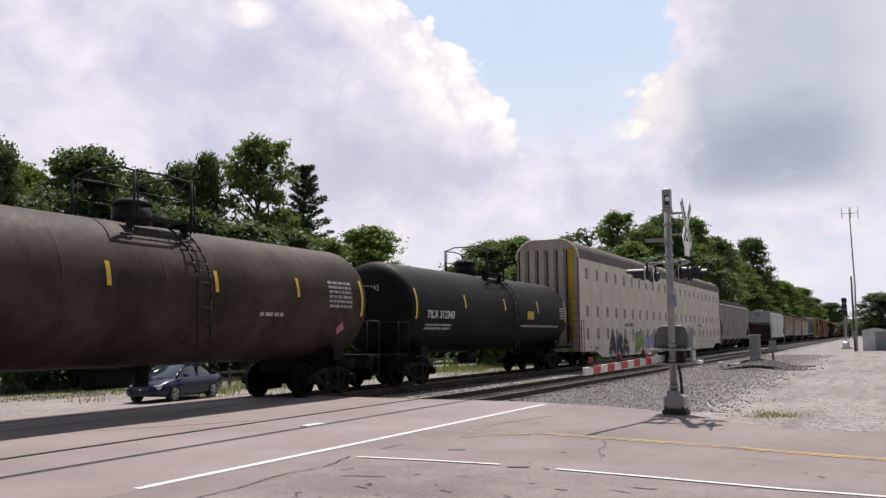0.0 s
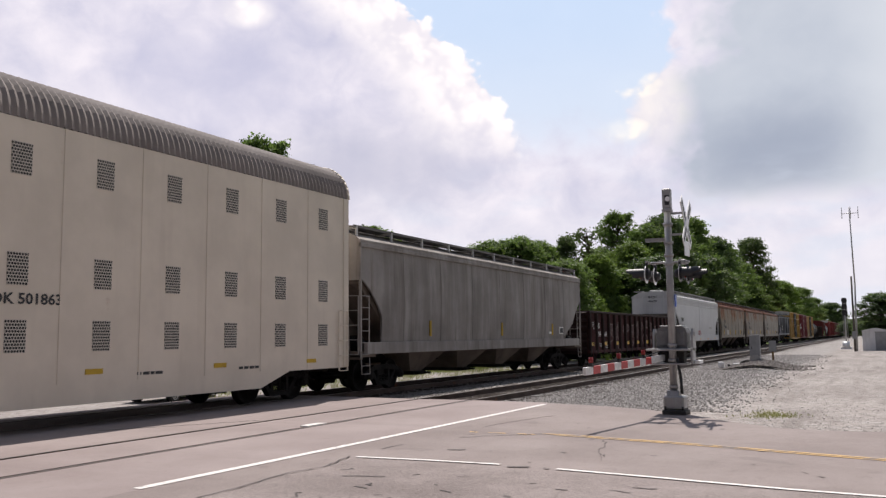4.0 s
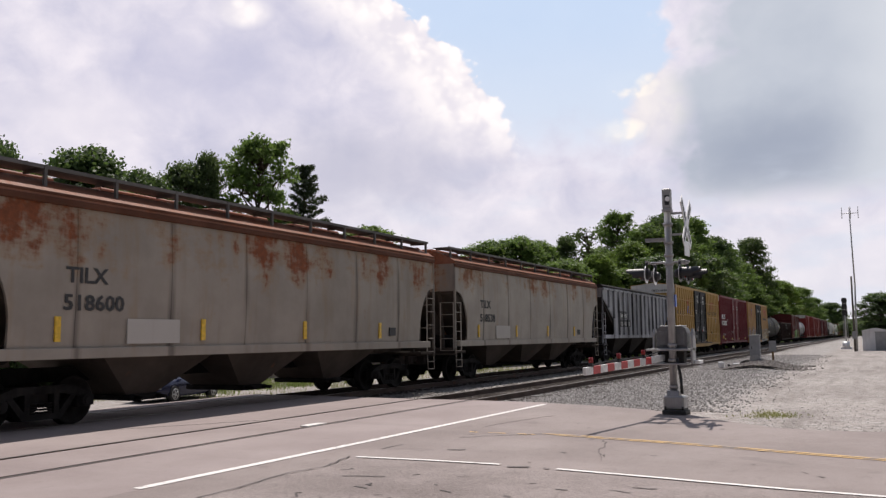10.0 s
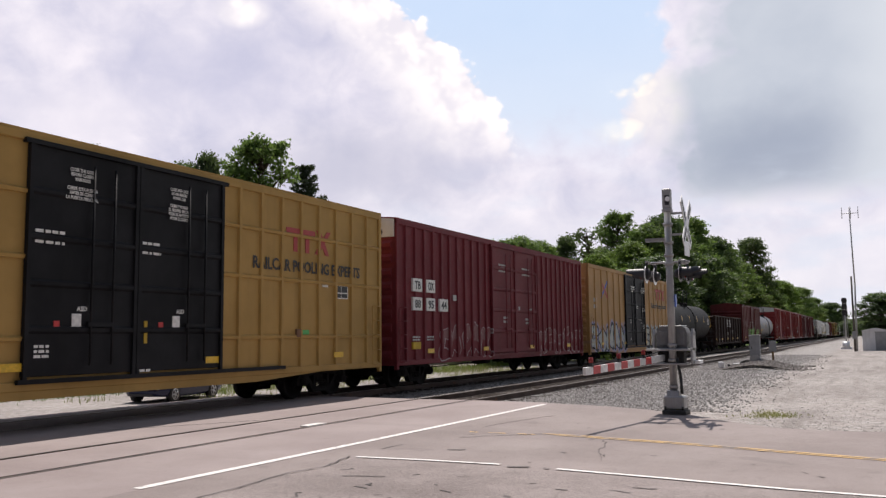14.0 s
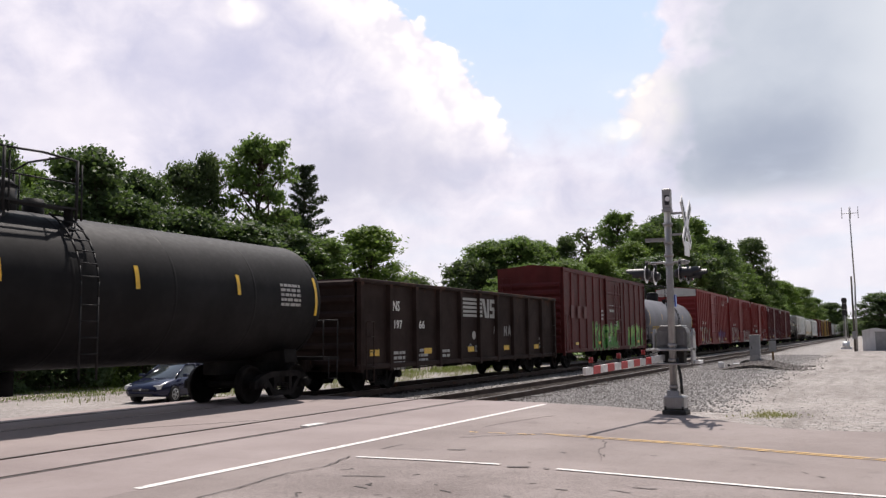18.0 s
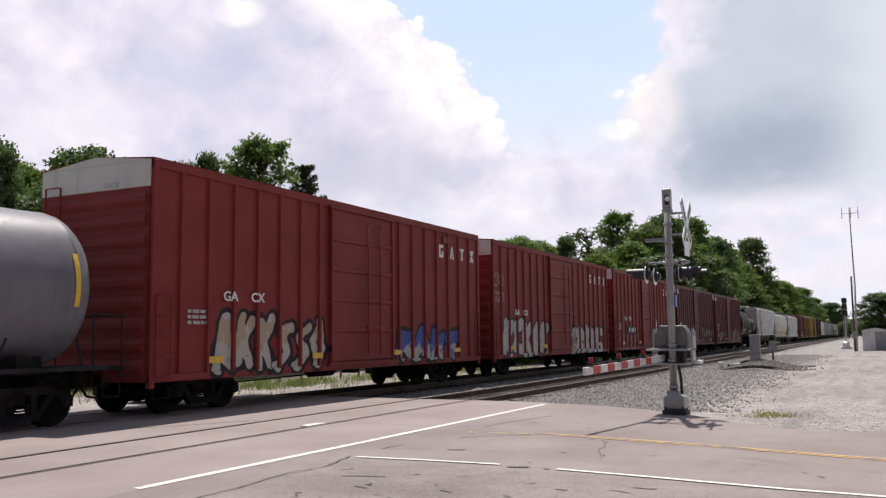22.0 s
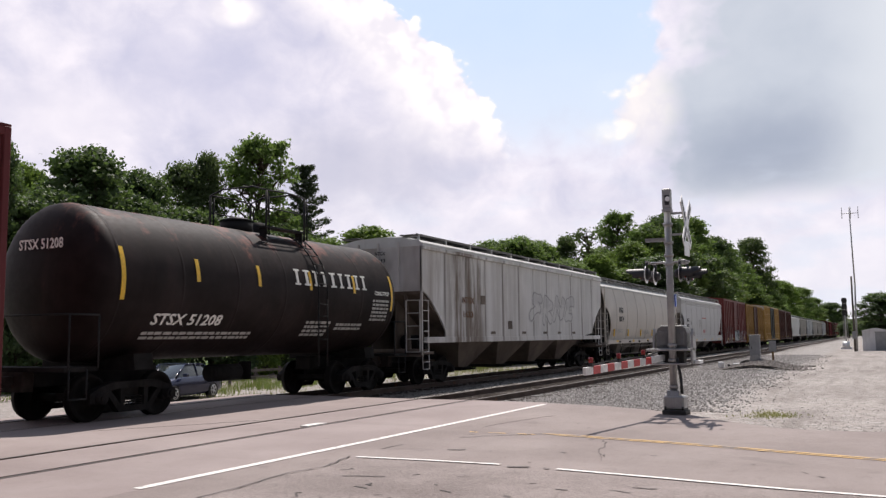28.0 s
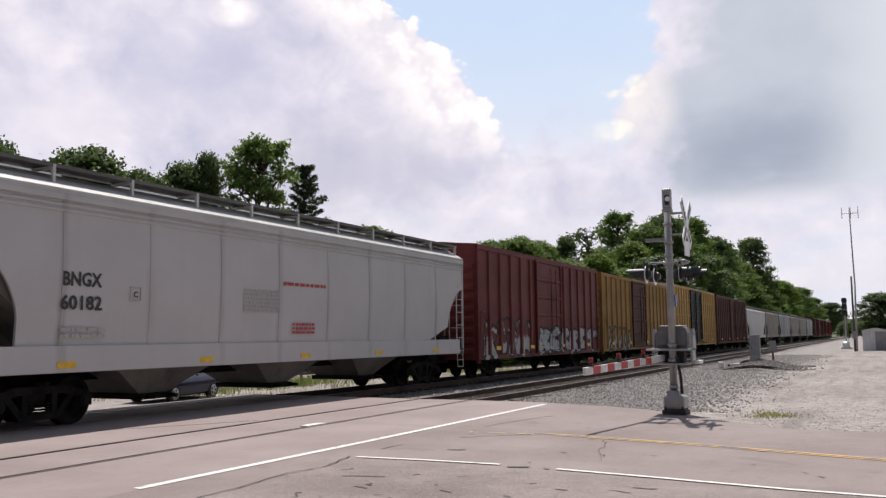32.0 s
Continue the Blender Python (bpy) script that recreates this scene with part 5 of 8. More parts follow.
stones("ballast_stones", "loose grey ballast stones beside the near track", 46000, 18.6, 75, 3.4, 8.8, bed_z, 0.030, 1)
stones("ballast_stones", "grey ballast stones between the rails", 12000, 19.9, 70, 9.0, 17.5, bed_z, 0.03, 2, "stone_dark")
stones("gravel_stones", "scattered pale gravel by the road", 9000, 15.7, 60, -4.0, 4.6, lambda x, y: ground_z(x, y) - 0.006, 0.015, 3)
stones("ballast_stones", "pale stones on the bank beyond the train", 9000, 8, 45, 15.9, 20.5, lambda x, y: max(ground_z(x, y), bed_z(x, y) if x > 19.8 else -9), 0.03, 4)

# ---------------------------------------------------------------- plants


def leaf_material(name, dark, light, glow=0.35):
    m, g = material(name)
    r = g.n("ShaderNodeNewGeometry").outputs["Random Per Island"]
    n = g.noise(g.coords(), 0.35, 3)
    col = g.mix(g.math("MULTIPLY", g.math("ADD", r, g.ramp(n, 0.3, 0.7)), 0.5), dark, light)
    d, t = g.n("ShaderNodeBsdfPrincipled"), g.n("ShaderNodeBsdfTranslucent")
    g.put(d.inputs["Base Color"], col)
    d.inputs["Roughness"].default_value = 0.55
    d.inputs["Specular IOR Level"].default_value = 0.3
    g.put(t.inputs[0], g.mix(0.5, col, (0.17, 0.27, 0.05)))
    mx = g.n("ShaderNodeMixShader")
    mx.inputs[0].default_value = glow
    g.t.links.new(d.outputs[0], mx.inputs[1])
    g.t.links.new(t.outputs[0], mx.inputs[2])
    o = g.n("ShaderNodeOutputMaterial")
    g.t.links.new(mx.outputs[0], o.inputs[0])
    return m


M["leaf"] = leaf_material("dark_green_leaves", (0.031, 0.056, 0.024), (0.090, 0.138, 0.058), 0.38)
M["leaf_mid"] = leaf_material("mid_green_leaves", (0.062, 0.112, 0.030), (0.180, 0.255, 0.076), 0.52)
M["leaf_olive"] = leaf_material("olive_green_leaves", (0.038, 0.062, 0.025), (0.115, 0.150, 0.060), 0.36)
M["leaf_bright"] = leaf_material("bright_green_leaves", (0.070, 0.125, 0.022), (0.190, 0.270, 0.052), 0.48)
M["needle"] = leaf_material("dark_needles", (0.020, 0.032, 0.020), (0.055, 0.070, 0.044), 0.15)
M["bark"] = paint("grey_brown_bark", (0.085, 0.065, 0.05), 0.9, 0.35, 0.0, streak=0.4, scale=3)
M["grass"] = leaf_material("grass_blades", (0.07, 0.11, 0.02), (0.19, 0.22, 0.06), 0.4)
M["weed"] = leaf_material("yellowed_weeds", (0.24, 0.21, 0.09), (0.40, 0.36, 0.17), 0.4)
M["dry_grass"] = leaf_material("dry_grass_blades", (0.18, 0.155, 0.08), (0.32, 0.28, 0.15), 0.4)


def leaf_mesh(name, centres, radii, per, size, seed, flat=0.8, fuzz=0.55):
    """Leaves on the shells of many small clumps, facing outwards, so that each clump has a lit top and a dark underside."""
    r = np.random.RandomState(seed)
    n = len(centres) * per
    c = np.repeat(np.array(centres), per, 0)
    rad = np.repeat(np.array(radii), per)
    d = r.normal(size=(n, 3))
    d /= np.linalg.norm(d, axis=1)[:, None]
    d[:, 2] = np.where(d[:, 2] < -0.35, -d[:, 2], d[:, 2])
    p = c + d * (rad * (0.25 + 1.0 * r.rand(n) + 0.16 * r.normal(size=n)))[:, None] * np.array([1, 1, flat])
    nrm = d + r.normal(size=(n, 3)) * fuzz
    nrm /= np.linalg.norm(nrm, axis=1)[:, None]
    a = np.cross(nrm, r.normal(size=(n, 3)))
    a /= np.linalg.norm(a, axis=1)[:, None]
    b = np.cross(nrm, a)
    s = size * (0.55 + 0.9 * r.rand(n))[:, None]
    v = np.stack([p - a * s, p + b * s * 0.6 - a * s * 0.1, p + a * s, p - b * s * 0.6 - a * s * 0.1], 1).reshape(-1, 3)
    f = np.arange(n * 4).reshape(-1, 4)
    me = bpy.data.meshes.new(name)
    me.from_pydata(v.tolist(), [], f.tolist())
    return me


def tree_meshes(seed, h=12.0, spread=2.4, kind="broad", boughs=30, clumps=12, per=44, leaf=0.11, low=0.2, clump=0.19, bough=0.42, tip=0.15, gap=0.0):
    """Trunk and crown of one tree. The crown is a heap of boughs set in a spiral round the leader, each bough a cluster of leaf clumps."""
    r = random.Random(seed)
    wood = Mb()
    cs, rs = [], []
    trunk = [Vector((0, 0, -0.3))]
    for k in range(1, 9):
        trunk.append(Vector((trunk[-1].x + r.gauss(0, 0.12), trunk[-1].y + r.gauss(0, 0.12), h * 0.9 * k / 8)))
    for k in range(8):
        wood.rod(trunk[k], trunk[k + 1], h * 0.018 * (1 - k / 8.5), 8, h * 0.018 * (1 - (k + 1) / 8.5))

    def leader(z):
        q = max(0.0, min(7.99, z / (h * 0.9) * 8))
        return trunk[int(q)].lerp(trunk[int(q) + 1], q - int(q))

    if kind == "conifer":
        for k in range(120):
            s = (k / 120) ** 1.1
            root = leader(h * (0.06 + 0.9 * s))
            length = (spread * (1.0 - s) ** 0.8 + 0.2) * r.uniform(0.6, 1.15)
            an = k * 2.399 + r.gauss(0, 0.25)
            out = Vector((math.cos(an), math.sin(an), 0))
            tp = root + out * length + Vector((0, 0, (0.02 + 0.4 * s) * length))
            wood.rod(root, tp, 0.035, 5, 0.01)
            for j in range(2, 9):
                q = j / 8
                c = root.lerp(tp, q) + Vector((r.gauss(0, 0.06), r.gauss(0, 0.06), -0.16 * length * math.sin(q * 3.1) * (1 - q)))
                side = out.cross(Vector((0, 0, 1))) * length * 0.2 * (1 - q * 0.8)
                for w in (-1, 1):
                    cs.append(tuple(c + side * w * r.uniform(0.2, 1.0)))
                    rs.append(0.17 + 0.10 * length * (1 - q))
        return wood, leaf_mesh("crown", cs, rs, 26, 0.06, seed, 0.9, 1.0)
    for k in range(boughs):
        s = ((k + 0.5) / boughs) ** 0.8
        z = h * (low + (1.0 - low) * s)
        dome = max(0.0, (s - 0.45) / 0.55)
        fat = spread * (math.sqrt(max(0.0, 1.02 - dome ** 2.4)) * (1 - tip * dome) if dome else 0.85 + 0.15 * s / 0.45)
        an = k * 2.399 + r.gauss(0, 0.35)
        size = spread * bough * r.uniform(0.65, 1.3)
        away = max(0.0, fat - size * 0.8) * r.uniform(0.55, 1.05)
        mid = leader(z) + Vector((away * math.cos(an), away * math.sin(an), -size * 0.7))
        root = leader(max(0.5, mid.z - 0.5 * away - 0.04 * h))
        bend = root.lerp(mid, 0.55) + Vector((r.gauss(0, 0.12), r.gauss(0, 0.12), -0.06 * away))
        wood.rod(root, bend, h * 0.0065, 6, h * 0.004).rod(bend, mid, h * 0.004, 6, h * 0.002)
        for j in range(clumps):
            if r.random() < gap:
                continue
            t, u = r.uniform(0, 6.283), r.uniform(-0.45, 1.0)
            w = math.sqrt(1 - u * u)
            c = mid + Vector((w * math.cos(t), w * math.sin(t), u * 0.75)) * size * r.uniform(0.55, 1.1)
            cs.append(tuple(c))
            rs.append(spread * clump * r.uniform(0.65, 1.3))
            if j % 3 == 0 or gap:
                wood.rod(mid, c, h * 0.002, 4, h * 0.0008)
    return wood, leaf_mesh("crown", cs, rs, per, leaf, seed)


TREES = {}


def make_tree(key, lm, **kw):
    w, c = tree_meshes(**kw)
    w = w.mesh("trunk")
    w.materials.append(M["bark"])
    c.materials.append(M[lm])
    TREES[key] = (w, c, kw.get("h", 12.0), kw.get("spread", 2.4))


def tree(key, x, y, height, radius, turn=0.0, label="", name="tree", group="trees along the railway"):
    wood, crown, h, spread = TREES[key]
    z = -0.85 if y > 15 else -0.2
    size = Matrix.Diagonal((radius / spread, radius / spread, height / h, 1))
    t = thing(name, label, name, group, at=pose(x, y, z, 0, 0, turn) @ size)
    part("trunk", wood, None, t)
    part("crown", crown, None, t)
    return t


make_tree("oak", "leaf_mid", seed=1, boughs=40, clumps=13, per=34, leaf=0.085, low=0.38, clump=0.13, bough=0.32, gap=0.12)
make_tree("ash", "leaf_olive", seed=2, boughs=38, clumps=13, per=42, leaf=0.085, tip=0.5, bough=0.36)
make_tree("round", "leaf", seed=3, boughs=42, clumps=14, per=42, leaf=0.095)
make_tree("dense", "leaf_mid", seed=4, boughs=40, clumps=14, per=42, leaf=0.092)
make_tree("bright", "leaf_bright", seed=6, boughs=46, clumps=14, per=42, leaf=0.09, clump=0.17, low=0.08)
make_tree("low", "leaf_olive", seed=5, h=8.0, boughs=34, clumps=13, per=42, leaf=0.10)
make_tree("shrub", "leaf_bright", seed=7, h=5.0, spread=1.9, boughs=28, clumps=13, per=42, leaf=0.07, low=0.05)
make_tree("shrub_dark", "leaf_mid", seed=8, h=5.0, spread=1.9, boughs=28, clumps=13, per=42, leaf=0.08, low=0.05)
# dark leaf colour stands in for the shade below the wood
make_tree("shrub_shade", "leaf", seed=12, h=5.0, spread=1.9, boughs=28, clumps=13, per=42, leaf=0.08, low=0.05)
make_tree("spruce", "needle", seed=9, h=13, spread=3.6, kind="conifer")
make_tree("sparse", "leaf_olive", seed=10, h=14, spread=2.6, boughs=22, clumps=9, per=7, leaf=0.13, low=0.35, clump=0.10, gap=0.2)
rt = random.Random(21)
SAY = {"oak": "tall broad-leaved tree with an open airy crown", "ash": "slender tree with a pointed dull green crown", "spruce": "dark spruce with layered drooping branches",
       "round": "dark green tree with a full heavy crown", "dense": "mid-green leafy tree with a lumpy crown", "bright": "bright green tree in full leaf",
       "low": "low dull green tree further off", "sparse": "thin tree with half-bare pale branches", "shrub": "bright green bush at the edge of the trees",
       "shrub_dark": "dense dull green bush below the trees", "shrub_shade": "bush below the trees, its leaves coloured dark for shade"}
# kind, place, height and crown radius: the wood behind the car park, then the long row on the right of way
# low fill trees of the wood take the dark crown too, for its shade
for key, x, y, tall, wide in (
        ("round", 26.9, 37.3, 12.1, 1.0), ("bright", 37.1, 48.6, 13.9, 1.5), ("round", 34.7, 40.7, 13.5, 2.1), ("round", 40.2, 41.8, 13.2, 1.6), ("round", 31.9, 39.5, 10.6, 1.9), ("round", 36.2, 39.5, 10.8, 2.0),
        ("round", 28.5, 38.4, 9.7, 1.5), ("ash", 45.2, 41.8, 14.8, 2.3), ("ash", 46.4, 41.2, 15.7, 1.5), ("oak", 50.4, 40.7, 17.5, 2.8), ("spruce", 59.4, 42.9, 17.2, 3.7), ("round", 41.0, 39.0, 10.6, 2.4),
        ("round", 45.2, 37.9, 10.1, 2.7), ("round", 50.5, 38.4, 10.5, 2.6), ("dense", 53.6, 37.3, 9.9, 1.9), ("bright", 59.7, 37.3, 11.4, 2.5), ("round", 43.4, 42.9, 10.4, 2.3), ("round", 37.7, 42.9, 9.5, 2.8),
        ("round", 33.3, 42.9, 8.7, 2.3), ("round", 58.0, 45.2, 12.9, 2.8), ("low", 63.4, 36, 6.8, 1.7), ("low", 71.2, 38, 8.0, 1.9), ("low", 74.8, 36, 9.8, 1.9), ("dense", 79.1, 34, 11.9, 2.4),
        ("dense", 80.7, 32, 12.4, 2.3), ("dense", 88.2, 32, 12.7, 2.2), ("ash", 91.3, 31, 13.5, 1.8), ("sparse", 94.3, 29, 15.1, 2.8), ("oak", 107.0, 29, 18.2, 2.7), ("dense", 102.9, 30, 13.2, 2.6),
        ("bright", 97.7, 25, 13.0, 2.2), ("bright", 87.8, 25.5, 10.8, 1.8), ("dense", 77.7, 26, 9.5, 2.1), ("dense", 72.5, 28, 8.8, 2.3), ("dense", 103.5, 23.8, 15.7, 2.3), ("round", 106.9, 23.0, 17.3, 2.4),
        ("dense", 127.3, 23.0, 19.5, 2.5), ("dense", 111.1, 22.1, 16.1, 2.5), ("round", 141.3, 22.5, 18.0, 2.5), ("dense", 151.2, 22.1, 17.3, 2.5), ("ash", 183.3, 22.1, 21.9, 3.0), ("dense", 158.7, 21.3, 15.3, 3.0),
        ("dense", 184.8, 20.5, 15.3, 2.8), ("bright", 223.0, 19.7, 15.0, 3.3), ("dense", 264.8, 19.7, 15.6, 3.2), ("dense", 308.3, 19.3, 14.3, 3.0), ("round", 441.2, 19.7, 16.6, 4.8), ("dense", 348.2, 18.9, 11.8, 2.5),
        ("dense", 533.9, 18.0, 14.3, 3.8), ("round", 93.0, 20.9, 10.8, 2.7), ("round", 116.2, 20.9, 13.0, 3.0), ("dense", 134.1, 20.5, 11.9, 3.1), ("dense", 159.3, 19.7, 10.5, 2.8), ("dense", 191.5, 19.3, 9.6, 2.6),
        ("dense", 92.4, 24.5, 9.5, 2.8), ("dense", 226.7, 18.4, 8.7, 2.2)):
    tree(key, x, y, tall * 1.06 + 0.3, wide * (1.2 if key in ("ash", "oak", "sparse", "spruce") and x < 120 else 1.6), rt.uniform(0, 360), SAY[key])
for key, x, y, tall, wide in (
        ("shrub", 32.4, 36.0, 7.6, 1.7), ("shrub_shade", 29.8, 36.6, 6.6, 1.7), ("shrub_shade", 38.0, 37.2, 7.8, 1.9), ("shrub_shade", 41.6, 37.2, 7.7, 1.8), ("shrub", 45.4, 37.2, 7.8, 1.8), ("shrub_shade", 49.0, 37.2, 8.2, 1.8),
        ("shrub_shade", 53.4, 37.8, 8.4, 1.8), ("shrub", 57.6, 37.8, 8.2, 1.7), ("shrub", 61.8, 37.8, 7.9, 1.6), ("shrub_shade", 34.8, 36.0, 6.5, 1.3), ("shrub_shade", 27.1, 36.0, 6.0, 1.3), ("shrub_dark", 65.0, 37.2, 6.0, 1.4),
        ("shrub", 69.7, 37.2, 6.0, 1.6), ("shrub_dark", 72.5, 36.0, 6.5, 1.6), ("shrub_dark", 63.6, 29, 6.4, 1.7), ("shrub", 65.9, 28, 6.7, 1.7), ("shrub_dark", 69.8, 27, 6.8, 1.8), ("shrub_dark", 75.1, 26, 7.0, 1.9),
        ("shrub", 80.5, 25, 7.0, 1.9), ("shrub_dark", 86.9, 24, 7.0, 2.0), ("shrub_dark", 98.2, 23.5, 7.4, 2.2), ("shrub_dark", 111.1, 23, 7.6, 2.4), ("shrub_dark", 128.1, 22.5, 7.9, 2.8), ("shrub_dark", 151.3, 22, 7.3, 2.7)):
    tree(key, x, y, tall * 1.05, wide * 1.5, rt.uniform(0, 360), SAY[key], "bush", "bushes along the railway")
# beyond the signals and far down the line
for key, x, y, tall, wide in (("round", 128, -1.0, 7.6, 3.4), ("dense", 150, -4.5, 8.0, 3.6), ("dense", 310, 4.0, 6.0, 4.0), ("round", 320, 8.5, 5.6, 4.0), ("low", 420, 4, 8.5, 6.0), ("low", 430, -4, 9, 6.0), ("low", 430, 12, 8, 6),
                              ("low", 520, 7, 11, 7), ("low", 700, 10, 13, 10), ("low", 700, -9, 14, 11), ("low", 720, 27, 14, 11)):
    tree(key, x, y, tall, wide, rt.uniform(0, 360), "green tree far down the line")


def blades(name, label, spots, height, material, seed, per=60, spread=0.5):
    r = np.random.RandomState(seed)
    v, f = [], []
    for x, y in spots:
        for k in range(per):
            a, b = x + r.normal() * spread, y + r.normal() * spread
            z = ground_z(a, b)
            h = height * (0.5 + 0.8 * r.rand())
            t, w = r.rand() * 6.28, 0.012 + 0.01 * r.rand()
            lx, ly = r.normal() * h * 0.25, r.normal() * h * 0.25
            i = len(v)
            v += [(a - w * math.cos(t), b - w * math.sin(t), z - 0.02), (a + w * math.cos(t), b + w * math.sin(t), z - 0.02), (a + lx, b + ly, z + h)]
            f.append((i, i + 1, i + 2))
    me = bpy.data.meshes.new(name)
    me.from_pydata(v, [], f)
    me.materials.append(M[material])
    return tagged(new(name, me), label, "grass", kind="stuff")


rg = random.Random(4)
blades("tall_grass", "tall green weeds at the edge of the gravel", [(rg.uniform(28, 60), rg.uniform(25.5, 28.7)) for k in range(70)], 0.45, "grass", 1, 40, 0.5)
blades("dry_grass", "straw-coloured dry grass on the gravel", [(rg.uniform(24, 60), rg.uniform(21.5, 28.7)) for k in range(90)], 0.3, "dry_grass", 5, 40, 0.5)
blades("short_grass", "mown grass beyond the car park", [(rg.uniform(14, 40), rg.uniform(30.5, 37)) for k in range(260)], 0.12, "grass", 2, 60, 0.7)
blades("dry_weeds", "yellowed weeds beside the crossing signal", [(18.2 + rg.gauss(0, 0.45), 2.0 + rg.gauss(0, 0.22)) for k in range(16)], 0.04, "weed", 3, 36, 0.22)

# ---------------------------------------------------------------- crossing signal with its lowered gate
M["alu"] = paint("dull_aluminium", (0.36, 0.355, 0.35), 0.45, 0.15, 0.0, streak=0.25, dirt=(0.15, 0.14, 0.13), metal=0.45, scale=4)
M["mech_grey"] = paint("grey_gate_machine_paint", (0.17, 0.17, 0.17), 0.5, 0.2, 0.0, streak=0.3, dirt=(0.08, 0.07, 0.06), scale=5)
M["alu_bright"] = plain("bright_aluminium", (0.70, 0.70, 0.70), 0.45, 0.3)
M["lamp_black"] = plain("black_lamp_paint", (0.018, 0.018, 0.02), 0.5)
M["lens_red"] = plain("dark_red_lens", (0.22, 0.015, 0.015), 0.15)
M["sign_white"] = plain("white_reflective_sheet", (0.72, 0.72, 0.72), 0.4)
M["gate_red"] = plain("red_gate_stripe", (0.50, 0.035, 0.035), 0.45)
M["gate_white"] = plain("white_gate_stripe", (0.74, 0.73, 0.71), 0.45)
M["sign_blue"] = plain("blue_sign", (0.05, 0.12, 0.42), 0.4)
M["iron_dark"] = paint("dark_cast_iron", (0.05, 0.048, 0.046), 0.7, 0.3, 0.2, scale=5)
M["cable"] = plain("black_rubber_cable", (0.02, 0.02, 0.02), 0.6)


def crossing_signal():
    s = thing("crossing_signal", "grey crossing signal mast with crossbuck, four lamps and lowered striped gate", "crossing signal", at=(17.49, 3.66, 0.0))
    part("foundation", Mb().box(-0.24, 0.24, -0.26, 0.2, -0.1, 0.09, 0.02), M["iron_dark"], s)
    base = part("base_box", Mb().box(-0.19, 0.19, -0.22, 0.18, 0.09, 0.36, 0.03).prism([(-0.14, 0.36), (0.14, 0.36), (0.1, 0.46), (-0.1, 0.46)], "y", -0.12, 0.12), M["alu"], s)
    for x in (-0.2, 0.2):
        for y in (-0.2, 0.14):
            part("anchor_bolt", Mb().rod((x, y, 0.08), (x, y, 0.16), 0.022, 6), M["iron_dark"], base)
    mast = part("mast", Mb().rod((0, 0, 0.3), (0, 0, 4.42), 0.075, 18, 0.068), M["alu"], s)
    for z in (0.5, 1.02, 1.32, 2.95, 3.12, 3.38, 3.75, 4.05):
        part("collar", Mb().rod((0, 0, z), (0, 0, z + 0.06), 0.095, 16), M["alu"], mast)
    part("conduit", Mb().path([(-0.06, -0.17, 0.4), (-0.08, -0.16, 0.7), (-0.06, -0.12, 0.95), (-0.04, -0.1, 1.1)], 0.03, 8), M["cable"], s)
    # bell housing on the top
    part("bell", Mb().box(-0.085, 0.085, -0.085, 0.085, 4.1, 4.51, 0.02).box(-0.095, 0.095, -0.095, 0.095, 4.03, 4.1, 0.01), M["alu"], s)
    part("bell_window", Mb().box(-0.095, -0.083, -0.06, 0.03, 4.17, 4.37, 0.004), M["lamp_black"], s)
    part("bell_gong", Mb().rod((-0.1, -0.03, 4.29), (-0.09, -0.03, 4.29), 0.05, 14), M["sign_white"], s)
    # crossbuck, facing the road users who come from the south
    cy = -0.36
    cb = part("crossbuck", Mb().box(-0.02, 0.02, cy, 0.0, 3.98, 4.02).box(-0.02, 0.02, cy, 0.0, 3.55, 3.59), M["alu"], s)
    for a in (45, -45):
        d = Matrix.Translation((0, cy - (0.0 if a > 0 else 0.018), 3.79)) @ Matrix.Rotation(radians(a), 4, "Y")
        bl = part("blade", Mb().box(-0.61, 0.61, -0.008, 0.008, -0.115, 0.115), M["sign_white"], cb, at=d)
        bars = Mb()
        for k in range(8):
            if k not in (3, 4) or a > 0:
                bars.box(-0.54 + k * 0.137, -0.44 + k * 0.137, -0.0105, -0.008, -0.055, 0.055)
                bars.box(-0.54 + k * 0.137, -0.44 + k * 0.137, 0.008, 0.0105, -0.055, 0.055)
        tagged(part("lettering_bar", bars, M["lamp_black"], bl), kind="stuff")
    tp = part("track_count_sign", Mb().box(-0.23, 0.23, cy - 0.01, cy + 0.01, 3.12, 3.42, 0.004), M["sign_white"], s, "small white plate under the crossbuck")
    part("side_arm", Mb().box(-0.03, 0.03, 0.0, 0.46, 3.44, 3.50).box(-0.05, 0.05, 0.06, 0.46, 3.49, 3.51), M["alu"], s)
    # two pairs of flashing lamps, one pair to each side
    arm = part("lamp_arm", Mb().rod((0, -0.4, 3.01), (0, 0.47, 3.01), 0.026, 10).rod((-0.42, -0.28, 3.01), (0.42, -0.28, 3.01), 0.024, 10).rod((-0.42, 0.37, 3.01), (0.42, 0.37, 3.01), 0.024, 10)
               .box(-0.07, 0.07, -0.34, -0.22, 2.96, 3.06, 0.02), M["alu"], s)
